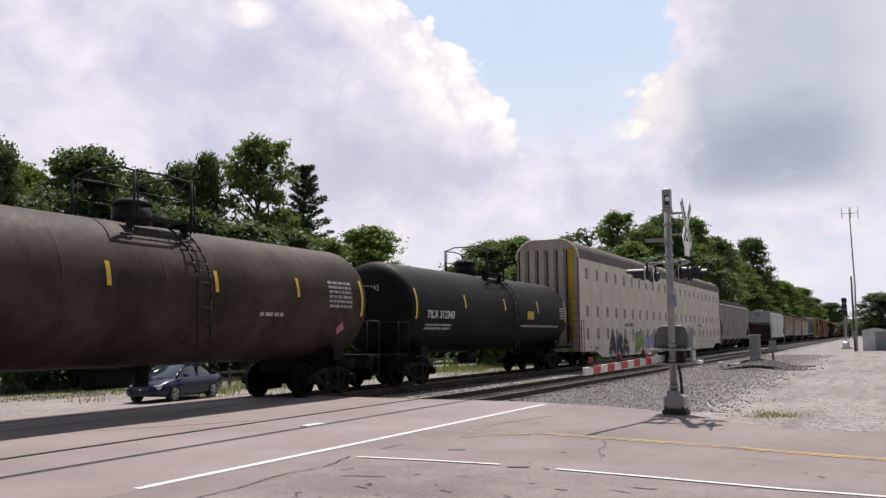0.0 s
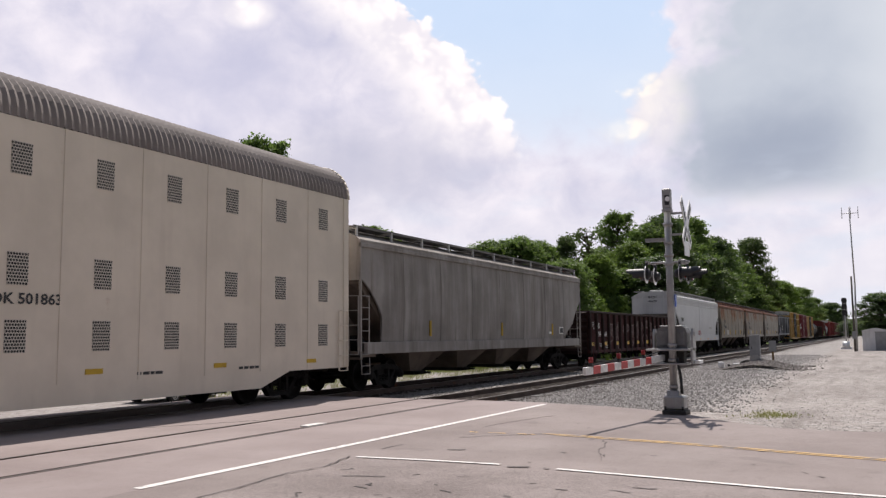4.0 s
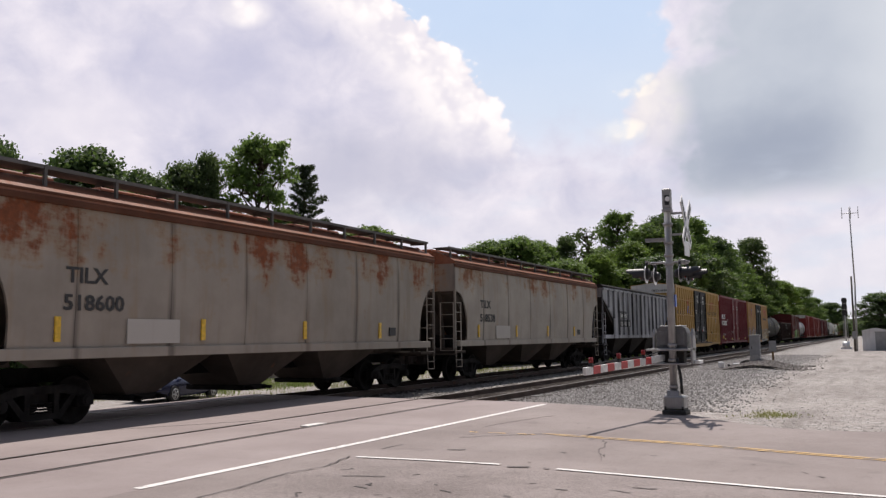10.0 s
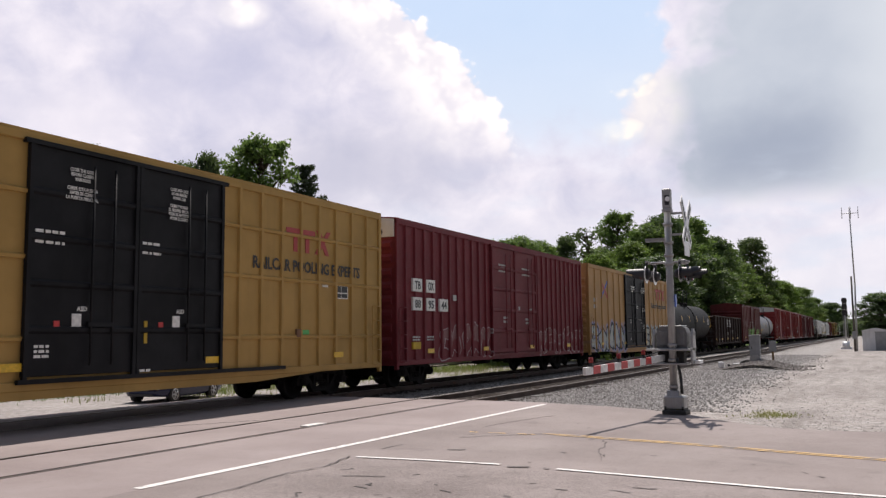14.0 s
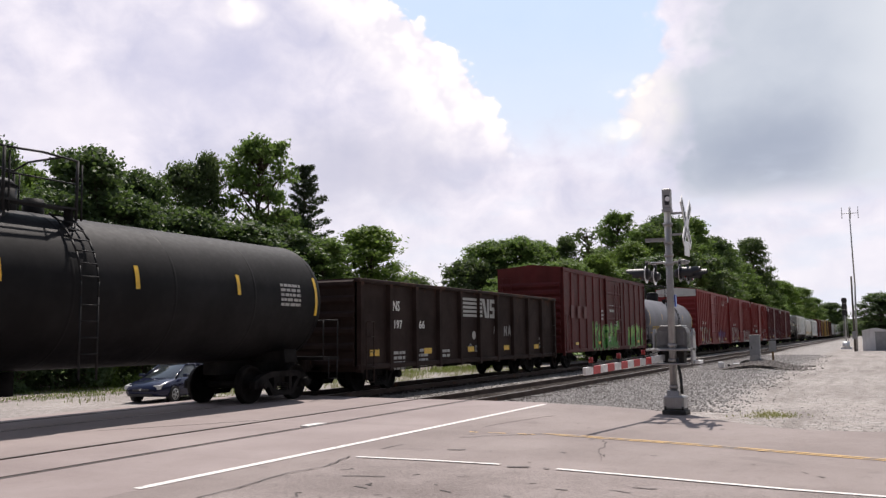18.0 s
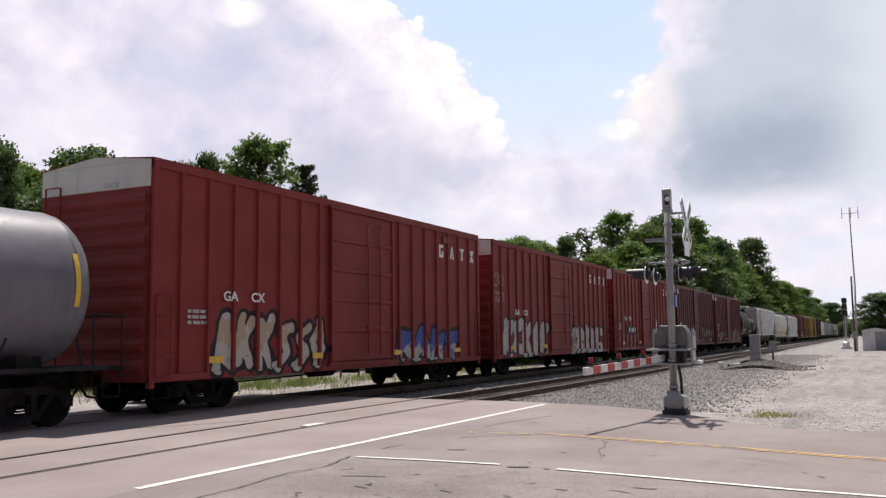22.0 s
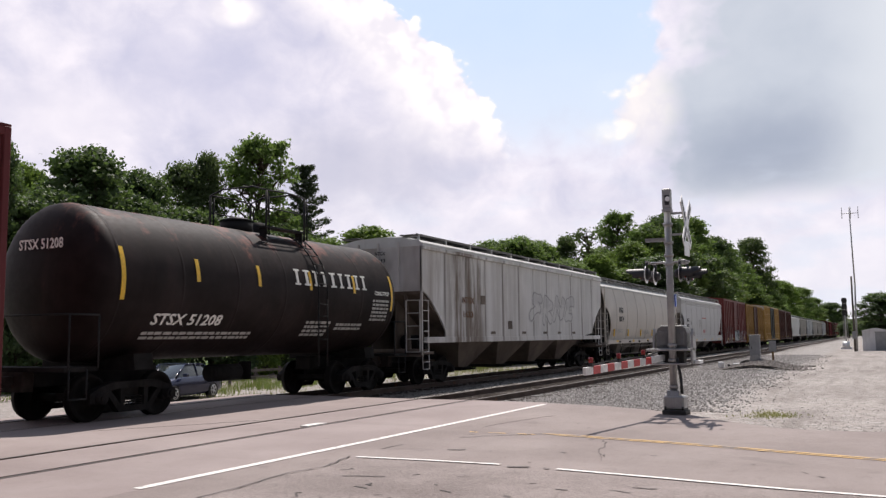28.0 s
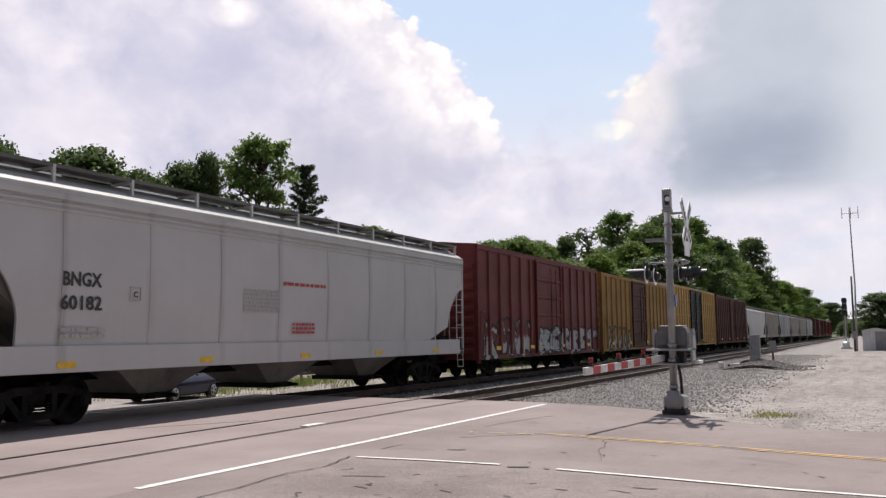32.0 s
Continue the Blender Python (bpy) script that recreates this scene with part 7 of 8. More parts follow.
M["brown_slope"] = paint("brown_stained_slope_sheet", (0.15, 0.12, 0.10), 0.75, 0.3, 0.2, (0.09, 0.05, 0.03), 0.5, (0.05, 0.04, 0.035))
M["gon_post"] = paint("sooty_gondola_post", (0.026, 0.013, 0.012), 0.75, 0.35, 0.2, (0.06, 0.03, 0.02), 0.3)
# dirty slope sheets and bays; the shade under the body is in the base colour
M["tan_slope"] = paint("dirt_and_shade_slope_sheet", (0.075, 0.060, 0.050), 0.75, 0.3, 0.3)
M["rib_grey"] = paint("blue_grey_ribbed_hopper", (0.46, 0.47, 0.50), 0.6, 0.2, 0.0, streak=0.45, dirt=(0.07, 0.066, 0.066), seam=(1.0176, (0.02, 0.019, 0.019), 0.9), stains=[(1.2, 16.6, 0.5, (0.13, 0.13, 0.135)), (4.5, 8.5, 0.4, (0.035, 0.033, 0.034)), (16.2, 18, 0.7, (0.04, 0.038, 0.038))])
# sooty sheets, base lowered further to carry the shade below the car
M["dark_slope"] = paint("soot_and_shade_slope_sheet", (0.030, 0.026, 0.023), 0.75, 0.35, 0.2)
M["yellow_box"] = paint("mustard_yellow_boxcar", (0.43, 0.265, 0.085), 0.55, 0.12, 0.06, (0.16, 0.07, 0.03), 0.22, (0.22, 0.13, 0.05))
M["yellow_box_tagged"] = paint("ochre_boxcar_sprayed", (0.43, 0.25, 0.10), 0.55, 0.12, 0.06, (0.16, 0.07, 0.03), 0.22, (0.22, 0.13, 0.05),
                               sprays=[dict(x0=11.9, x1=18.6, z0=0.75, z1=2.0, fills=[(0.50, 0.50, 0.42), (0.42, 0.44, 0.36), (0.30, 0.22, 0.14)], seed=2.2, cell=1.25, edge=0.04, mist=(0.28, 0.46, 0.55)),
                                       dict(x0=0.4, x1=7.2, z0=0.75, z1=2.0, fills=[(0.48, 0.50, 0.45), (0.44, 0.48, 0.44), (0.26, 0.30, 0.50)], seed=6.2, cell=0.85, edge=0.05, mist=(0.26, 0.32, 0.58))])
M["door_black"] = paint("black_door", (0.011, 0.011, 0.013), 0.55, 0.3, 0.0, streak=0.2, dirt=(0.03, 0.026, 0.024))
M["board_white"] = paint("white_end_board", (0.60, 0.59, 0.56), 0.6, 0.1, 0.08, streak=0.3, dirt=(0.25, 0.22, 0.2))
RED = dict(rough=0.55, rust_col=(0.10, 0.04, 0.03), dirt=(0.10, 0.04, 0.035))
M["red_box"] = paint("maroon_boxcar", (0.165, 0.027, 0.034), var=0.14, rust=0.1, streak=0.3, **RED)
M["red_box_tagged"] = paint("maroon_boxcar_scrawled_white", (0.165, 0.027, 0.034), var=0.14, rust=0.1, streak=0.3, sprays=[
    dict(x0=2.9, x1=7.2, z0=0.8, z1=1.95, fills=[(0.17, 0.03, 0.036), (0.24, 0.12, 0.12), (0.18, 0.04, 0.045)], line=(0.42, 0.36, 0.36), seed=41.0, cell=1.35, edge=0.03),
    dict(x0=12.3, x1=18.0, z0=0.8, z1=1.85, fills=[(0.17, 0.03, 0.036), (0.22, 0.1, 0.1), (0.17, 0.03, 0.035)], line=(0.45, 0.40, 0.39), seed=43.0, cell=1.5, edge=0.035)], **RED)
M["kcs_red"] = paint("sprayed_brown_red_boxcar", (0.130, 0.023, 0.022), var=0.25, rust=0.3, streak=0.45, stains=[(0, 9.5, 0.55, (0.07, 0.022, 0.020)), (9.5, 16, 0.7, (0.06, 0.02, 0.019))],
                     sprays=[dict(x0=4.6, x1=9.2, z0=0.8, z1=2.15, fills=[(0.08, 0.30, 0.06), (0.26, 0.50, 0.14), (0.05, 0.17, 0.05)], line=(0.012, 0.03, 0.015), rim=(0.22, 0.36, 0.14), seed=4.4, cell=1.3, edge=0.035, fat=0.14),
                             dict(x0=11.6, x1=15.1, z0=0.9, z1=2.1, fills=[(0.08, 0.30, 0.06), (0.28, 0.50, 0.12), (0.05, 0.2, 0.06)], line=(0.012, 0.03, 0.015), rim=(0.24, 0.38, 0.14), seed=8.4, cell=1.4, edge=0.035, fat=0.14)], **RED)
GA = dict(var=0.10, rust=0.05, streak=0.2, **RED)
GREY_W = [(0.52, 0.50, 0.48), (0.46, 0.45, 0.44), (0.56, 0.54, 0.51)]
M["ga1"] = paint("oxide_red_boxcar_sprayed_cream", (0.232, 0.037, 0.036), sprays=[
    dict(x0=1.9, x1=6.2, z0=0.75, z1=2.1, fills=[(0.50, 0.47, 0.42), (0.46, 0.36, 0.26), (0.5, 0.48, 0.45)], seed=1.0, cell=1.5),
    dict(x0=9.9, x1=14.3, z0=0.75, z1=1.8, fills=[(0.50, 0.45, 0.42), (0.06, 0.10, 0.34), (0.08, 0.13, 0.4)], seed=2.9, cell=0.95, edge=0.05)], **GA)
M["ga2"] = paint("oxide_red_boxcar_sprayed_white", (0.218, 0.034, 0.033), sprays=[
    dict(x0=1.0, x1=6.2, z0=0.7, z1=2.2, fills=GREY_W, seed=11.0, cell=1.1, edge=0.035, fat=0.2, slant=0.5), dict(x0=0.22, x1=1.1, z0=2.9, z1=3.25, fills=[(0.2, 0.03, 0.03), (0.2, 0.03, 0.03)], line=(0.42, 0.38, 0.37), seed=51, cell=2.2, edge=0.03), dict(x0=0.22, x1=1.1, z0=3.45, z1=3.95, fills=[(0.2, 0.03, 0.03), (0.2, 0.03, 0.03)], line=(0.42, 0.38, 0.37), seed=53, cell=2.2, edge=0.03), dict(x0=9.1, x1=14.5, z0=0.55, z1=2.0, fills=GREY_W, seed=13.3, cell=1.0, edge=0.035, fat=0.2, slant=0.4)], **GA)
M["ga3"] = paint("oxide_red_boxcar_sprayed_dotted", (0.212, 0.033, 0.031), sprays=[
    dict(x0=1.0, x1=5.6, z0=0.65, z1=1.6, fills=[(0.195, 0.03, 0.028), (0.19, 0.03, 0.028)], line=(0.45, 0.42, 0.42), seed=15.0, cell=1.2, edge=0.035),
    dict(x0=9.6, x1=14.2, z0=0.55, z1=2.35, fills=[(0.52, 0.5, 0.48), (0.5, 0.48, 0.47), (0.24, 0.04, 0.05)], seed=17.3, cell=1.0, fat=0.2, inner=(0.30, 0.03, 0.04))], **GA)
M["bx4"] = paint("dark_maroon_boxcar_sprayed", (0.115, 0.03, 0.034), var=0.16, rust=0.12, streak=0.35, sprays=[
    dict(x0=2.2, x1=6.8, z0=0.65, z1=2.0, mist=(0.16, 0.18, 0.22), fills=[(0.35, 0.34, 0.36), (0.12, 0.03, 0.035), (0.12, 0.2, 0.3), (0.4, 0.05, 0.06)], seed=21.0, cell=1.1, inner=(0.42, 0.06, 0.07)),
    dict(x0=9.7, x1=15.1, z0=0.85, z1=2.05, fills=[(0.12, 0.03, 0.035), (0.4, 0.39, 0.38), (0.1, 0.1, 0.12)], seed=23.0, cell=1.1)], **RED)
M["bx5"] = paint("dark_maroon_boxcar_sprayed_pale", (0.125, 0.031, 0.033), var=0.16, rust=0.12, streak=0.35, sprays=[
    dict(x0=10.2, x1=15.0, z0=0.8, z1=2.0, fills=[(0.4, 0.42, 0.4), (0.36, 0.36, 0.36), (0.28, 0.34, 0.32)], seed=25.0, cell=1.5, edge=0.05),
    dict(x0=1.2, x1=5.4, z0=0.8, z1=1.8, fills=[(0.12, 0.03, 0.035), (0.4, 0.39, 0.38)], seed=27.0, cell=1.6)], **RED)
M["r2"] = paint("brown_red_boxcar_sprayed_silver", (0.15, 0.034, 0.032), var=0.2, rust=0.15, streak=0.4, sprays=[
    dict(x0=0.6, x1=5.6, z0=0.7, z1=2.1, fills=[(0.45, 0.44, 0.43), (0.14, 0.03, 0.03), (0.42, 0.41, 0.4)], seed=31.0, cell=1.0),
    dict(x0=6.2, x1=14.6, z0=0.8, z1=1.9, fills=[(0.45, 0.46, 0.47), (0.38, 0.4, 0.42), (0.2, 0.2, 0.22)], seed=33.0, cell=0.85, edge=0.05)], **RED)
M["y3"] = paint("brown_yellow_boxcar", (0.30, 0.17, 0.05), 0.6, 0.2, 0.15, (0.15, 0.07, 0.03), 0.5, (0.14, 0.09, 0.05), sprays=[
    dict(x0=1.0, x1=6.0, z0=0.8, z1=2.0, fills=[(0.4, 0.38, 0.34), (0.3, 0.17, 0.06), (0.2, 0.26, 0.34)], seed=35.0, cell=1.5)])
M["brown_box"] = paint("brown_boxcar", (0.085, 0.036, 0.030), 0.65, 0.25, 0.25, streak=0.4)
M["rusty_white"] = paint("white_hopper_brown_stains", (0.68, 0.665, 0.65), 0.55, 0.08, 0.1, (0.24, 0.16, 0.10), 0.55, (0.34, 0.29, 0.25), seam=(1.675, (0.2, 0.17, 0.15), 0.7), stains=[(2.0, 4.8, 0.92, (0.13, 0.088, 0.06)), (0.3, 1.4, 0.5, (0.22, 0.17, 0.14)), (5.5, 9.0, 0.35, (0.3, 0.26, 0.23)), (9.5, 18.5, 0.3, (0.36, 0.36, 0.36))], sprays=[dict(x0=9.6, x1=15.6, z0=2.2, z1=3.4, fills=[(0.58, 0.57, 0.56), (0.50, 0.49, 0.49), (0.60, 0.59, 0.58)], line=(0.34, 0.33, 0.33), rim=(0.56, 0.55, 0.54), seed=62, cell=0.7, edge=0.07, fat=0.13, slant=0.5)])
M["beige_hopper"] = paint("beige_grey_hopper", (0.60, 0.552, 0.498), 0.5, 0.06, 0.0, streak=0.12, dirt=(0.3, 0.26, 0.22), seam=(2.325, (0.3, 0.27, 0.24), 0.5))
M["bng_hopper"] = paint("pale_grey_hopper", (0.54, 0.53, 0.53), 0.5, 0.05, 0.0, streak=0.1, dirt=(0.3, 0.28, 0.27), seam=(2.09, (0.34, 0.32, 0.31), 0.5))
M["dark_gon"] = paint("black_gondola", (0.032, 0.0185, 0.0150), 0.75, 0.35, 0.25, (0.05, 0.024, 0.016), 0.35, (0.04, 0.026, 0.02), rust_top=(2.6, 3.3),
                      sprays=[dict(x0=9.7, x1=10.3, z0=1.66, z1=1.98, fills=[(0.3, 0.29, 0.28), (0.3, 0.29, 0.28)], line=(0.025, 0.0145, 0.012), seed=71, cell=3.5, edge=0.01, fat=0.1), dict(x0=10.7, x1=11.5, z0=1.55, z1=2.0, fills=[(0.32, 0.31, 0.3), (0.32, 0.31, 0.3)], line=(0.025, 0.0145, 0.012), seed=73, cell=3.2, edge=0.01, fat=0.1), dict(x0=7.3, x1=8.5, z0=1.02, z1=1.3, fills=[(0.26, 0.25, 0.24), (0.26, 0.25, 0.24)], line=(0.025, 0.0145, 0.012), seed=75, cell=2.2, edge=0.01, fat=0.1)])
M["patch_cream"] = paint("faded_cream_patch", (0.52, 0.49, 0.45), 0.6, 0.06, 0.0, streak=0.3, dirt=(0.32, 0.27, 0.22))
M["placard"] = plain("white_red_placard", (0.45, 0.2, 0.2), 0.6)
M["tag_green"] = plain("green_paper_tag", (0.10, 0.42, 0.12), 0.7)
M["logo_blue"] = plain("blue_mark", (0.08, 0.12, 0.42), 0.6)
M["logo_faint"] = plain("faded_red_mark", (0.135, 0.034, 0.030), 0.6)
M["logo_red"] = plain("red_mark", (0.40, 0.05, 0.05), 0.6)
rng = random.Random(5)

# 1 sooty brown tank car
car, L, a, b, R, zc = tank_car("sooty brown tank car with yellow reflector strips on its side", 5.6, 20.9, M["brown_tank"], 1.55, 2.55, M["fitting_black"], 6, platform=0.53, step=0.35)
shell_sign(car, R, zc, b - 1.75, 0.55, 1.1, 6, 0.075, M["letter_grey"], rng, "data_panel")
part("placard", on_shell(Mb().prism([(b - 1.2, -0.75), (b - 1.0, -0.55), (b - 0.8, -0.75), (b - 1.0, -0.95)], "y", -0.003, 0.003).mesh("placard"), R, zc), M["placard"], car)
shell_sign(car, R, zc, b - 4.6, -0.35, 0.9, 1, 0.09, M["letter_grey"], rng)
# 2 black tank car
car, L, a, b, R, zc = tank_car("black tank car with white lettering and yellow reflector strips", 24.0, 38.9, M["black_tank"], 1.51, 2.52, M["fitting_black"], 5, platform=0.47)
shell_text(car, "TILX 312343", 0.36, M["letter_white"], R, zc, a + 0.83, -0.32, 2.05)
shell_sign(car, R, zc, a + 0.85, -0.52, 1.9, 2, 0.075, M["letter_grey"], rng)
shell_sign(car, R, zc, b - 0.95, 0.32, 0.7, 5, 0.065, M["letter_grey"], rng, "data_panel")
part("hazard_panel", on_shell(Mb().box(a + 9.85, a + 10.6, -0.003, 0.003, -0.25, 0.08).mesh("hazard_panel"), R, zc), M["letter_yellow"], car)
shell_sign(car, R, zc, b - 5.6, -0.5, 4.6, 1, 0.08, M["letter_grey"], rng)
lettering("TILX 312343", 0.26, M["letter_grey"], car, 0.50, 0.75, 3.05, end=True, width=1.25)

# 3, 4 two articulated auto racks
car, L, hw = auto_rack("tall cream auto rack car with rusted end doors and sprayed letters", 40.57, 61.2, M["rack_white"], M["rack_roof"], M["rack_end"], True)
lettering("AOK 501863", 0.29, M["letter_black"], car, 8.35, -hw - 0.008, 2.06, width=1.96)
stencils(car, -hw - 0.004, [(9.3, 1.75, 0.4, 1, 0.05), (8.4, 1.2, 1.0, 1, 0.06), (10.0, 1.3, 0.35, 1, 0.07), (2.4, 1.0, 0.7, 2, 0.06)], M["letter_black"], rng)
car, L, hw = auto_rack("tall cream auto rack car with dark bubble letters sprayed low", 62.0, 82.5, M["rack_white_b"], M["rack_roof"], M["rack_white_b"], False)
lettering("AOK 501863", 0.26, M["letter_black"], car, 9.6, -hw - 0.008, 2.2, width=1.6)
stencils(car, -hw - 0.004, [(2.0, 1.0, 1.3, 2, 0.06), (13.0, 0.95, 0.7, 1, 0.06), (16.0, 0.95, 0.7, 1, 0.06)], M["letter_black"], rng)

# 5 grey hopper
car, L, hw = hopper("weathered grey covered hopper with dark vertical streaks", 83.2, 103.4, M["grey_hopper"], eave=4.3, top=4.75, walk_z=4.98, slope=M["brown_slope"], bulge=0.03, seams=8, rail_mat=M["board_grey"], post_mat=M["hop_white_roof"], notch=1.2, notch_top=3.2, knee=2.15, curve=1.2, marks=False)
part("data_plate", Mb().box(16.98, 17.48, -hw - 0.012, -hw + 0.02, 1.65, 1.97), M["letter_white"], car)
part("data_field", Mb().box(17.03, 17.43, -hw - 0.016, -hw + 0.02, 1.7, 1.92), M["letter_black"], car)
part("notice", Mb().box(15.6, 15.9, -hw - 0.012, -hw + 0.02, 1.66, 1.76), M["letter_white"], car)
for x in (4.2, 10.2, 16.0):
    part("reflector", Mb().box(x, x + 0.11, -hw - 0.012, -hw + 0.02, 1.6, 2.1), M["rust_yellow"], car)
# 6 maroon gondola
car, L, hw = gondola("faded maroon gondola with white numbers and scrawled panels", 104.8, 124.7, M["gon_red"], 2.82, 0.62, 17, post_mat=M["gon_post"])
lettering("NS", 0.40, M["letter_white"], car, 1.62, -hw - 0.006, 1.94, width=0.42)
lettering("194", 0.38, M["letter_white"], car, 1.60, -hw - 0.006, 1.51, width=0.62)
lettering("864", 0.38, M["letter_white"], car, 2.75, -hw - 0.006, 1.51, width=0.6)
stencils(car, -hw - 0.006, [(1.95, 1.15, 0.5, 2, 0.06), (3.1, 1.05, 0.5, 2, 0.06), (0.35, 2.2, 0.25, 4, 0.06), (0.75, 2.25, 0.3, 4, 0.06)], M["letter_grey"], rng)
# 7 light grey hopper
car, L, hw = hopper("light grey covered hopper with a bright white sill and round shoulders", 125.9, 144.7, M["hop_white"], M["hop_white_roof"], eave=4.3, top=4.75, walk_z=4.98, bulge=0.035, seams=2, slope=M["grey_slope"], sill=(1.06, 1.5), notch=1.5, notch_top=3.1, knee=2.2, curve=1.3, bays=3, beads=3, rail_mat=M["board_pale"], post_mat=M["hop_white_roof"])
lettering("SHQX", 0.37, M["letter_black"], car, 2.0, -hw - 0.012, 2.56, width=0.93)
lettering("40199", 0.35, M["letter_black"], car, 2.0, -hw - 0.012, 2.08, width=0.98)
lettering("SHQX", 0.2, M["letter_black"], car, -0.08, 0.35, 4.25, end=True, width=0.65)
lettering("40199", 0.2, M["letter_black"], car, -0.08, 0.35, 3.95, end=True, width=0.65)
stencils(car, -hw - 0.012, [(2.0, 1.85, 0.9, 2, 0.06), (13.5, 2.17, 1.5, 2, 0.04)], M["letter_grey"], rng)
stencils(car, -hw - 0.012, [(8.7, 1.86, 1.0, 5, 0.045)], M["letter_red"], rng)
# 8-10 tan rusted hoppers
for (u0, u1), key, num, say in zip(((145.9, 162.2), (163.5, 180.05), (181.6, 198.6)), ("tan_a", "tan_b", "tan_c"), ("518598", "518600", "518538"),
                                   ("heavily rusted tan covered hopper with a rusty roof edge", "tan covered hopper with rust streaks below the roof", "pale tan covered hopper with light rust and a small scrawl")):
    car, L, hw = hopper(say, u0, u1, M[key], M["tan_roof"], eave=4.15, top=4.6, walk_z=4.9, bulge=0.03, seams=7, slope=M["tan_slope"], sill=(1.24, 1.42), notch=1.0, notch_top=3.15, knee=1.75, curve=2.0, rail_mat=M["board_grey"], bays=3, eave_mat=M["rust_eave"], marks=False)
    lettering("TILX", 0.40, M["letter_black"], car, 2.1, -hw - 0.014, 2.62, width=0.95)
    lettering(num, 0.40, M["letter_black"], car, 2.05, -hw - 0.014, 2.12, width=1.4)
    part("repaint_patch", Mb().box(3.55, 4.95, -hw - 0.008, -hw + 0.02, 1.5, 1.98), M["patch_cream"], car)
    part("data_plate", Mb().box(13.6, 13.95, -hw - 0.012, -hw + 0.02, 1.62, 1.86), M["letter_black"], car)
    for x in (1.9, 5.6, 9.3, 13.0):
        part("reflector", Mb().box(x, x + 0.12, -hw - 0.012, -hw + 0.02, 1.55, 2.0), M["reflector"], car)
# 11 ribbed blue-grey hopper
car, L, hw = hopper("blue-grey ribbed open-ended hopper with sooty lower slopes darkened for shade", 199.6, 216.9, M["rib_grey"], M["under"], eave=4.15, top=4.4, walk_z=4.45, bulge=0.0, seams=17, ribs=1, slope=M["dark_slope"], sill=(1.4, 1.58), notch=2.1, notch_top=3.6, knee=2.45, curve=1.0, bays=3, marks=False)
for x, z in ((3.1, 2.5), (3.9, 2.5), (3.1, 2.04), (3.9, 2.04), (4.75, 2.04), (15.3, 2.15), (15.3, 1.72)):
    part("number_patch", Mb().box(x, x + 0.6, -hw - 0.095, -hw, z, z + 0.42), M["letter_black"], car)
lettering("NA", 0.3, M["letter_white"], car, 3.15, -hw - 0.1, 2.57, width=0.5)
lettering("HX", 0.3, M["letter_white"], car, 3.95, -hw - 0.1, 2.57, width=0.5)
for tx, x in (("05", 3.15), ("88", 3.95), ("3", 4.87)):
    lettering(tx, 0.3, M["letter_grey"], car, x, -hw - 0.1, 2.11, width=0.5 if len(tx) > 1 else 0.24)
# 12 yellow boxcar with double black doors
car, L, hw, r = boxcar("mustard yellow boxcar with double black doors and a white-topped end", 218.2, 237.0, M["yellow_box"], top=5.2, ribs=24, rib=(0.12, 0.06), door=(6.98, 11.94), doors=2, door_mat=M["door_black"],
                      bands=(1.62, 3.02, 4.15), end_board=M["board_white"], belly=0.14)
for tx, x, z in (("TB", 0.35, 3.62), ("OX", 1.35, 3.62), ("64", 0.35, 3.1), ("38", 1.35, 3.1), ("34", 2.2, 3.1)):
    lettering(tx, 0.34, M["letter_black"], car, x, -hw - 0.03, z, width=0.46)
lettering("TBOX 643834", 0.2, M["letter_black"], car, -0.035, 0.1, 4.72, end=True, width=1.35)
for pts, mt in (((( 4.1, 4.3), (5.05, 3.2)), "logo_red"), (((4.1, 3.2), (5.05, 4.3)), "logo_blue")):
    (x0, z0), (x1, z1) = pts
    for h0, h1, mm in ((0, 0.5, mt), (0.5, 1.0, "logo_blue" if mt == "logo_red" else "logo_red")):
        xa, za, xb, zb = x0 + (x1 - x0) * h0, z0 + (z1 - z0) * h0, x0 + (x1 - x0) * h1, z0 + (z1 - z0) * h1
        part("logo_bar", Mb().prism([(xa - 0.14, za), (xa + 0.14, za), (xb + 0.14, zb), (xb - 0.14, zb)], "y", -hw - 0.03, -hw - 0.022), M[mm], car)
stencils(car, -hw - 0.07, [(7.15, 3.5, 0.6, 3, 0.055), (9.57, 3.5, 0.5, 3, 0.055), (7.2, 1.5, 0.3, 3, 0.05), (9.55, 1.0, 0.3, 2, 0.05)], M["letter_white"], r)
for x, w, top_z, lines in ((7.72, 0.72, 4.62, ("CLOSE THIS DOOR", "BEFORE CLOSING", "MAIN DOOR", "", "CIERRE ESTA PUERTA", "ANTES DE CERRAR", "LA PUERTA PRINCIPAL")),
                           (10.17, 0.70, 4.62, ("CLOSE AND LOCK", "DOORS BEFORE", "MOVING CAR", "", "CIERRE Y PONGA", "EL SEGURO EN LAS", "PUERTAS ANTES DE", "MOVER EL CARRO"))):
    for k, tx in enumerate(lines):
        if tx:
            wide = w * len(tx) / 19
            lettering(tx, 0.09, M["letter_white"], car, x + (w - wide) / 2, -hw - 0.105, top_z - 0.085 * k, width=wide, split=False)
for x in (7.58, 10.05):
    part("red_mark", Mb().box(x, x + 0.12, -hw - 0.075, -hw - 0.05, 1.8, 1.92), M["gate_red"], car)
    part("card", Mb().box(x + 0.38, x + 0.58, -hw - 0.075, -hw - 0.05, 1.82, 2.05), M["letter_white"], car)
    lettering("ASD", 0.12, M["letter_white"], car, x + 0.48, -hw - 0.075, 2.1, width=0.22)
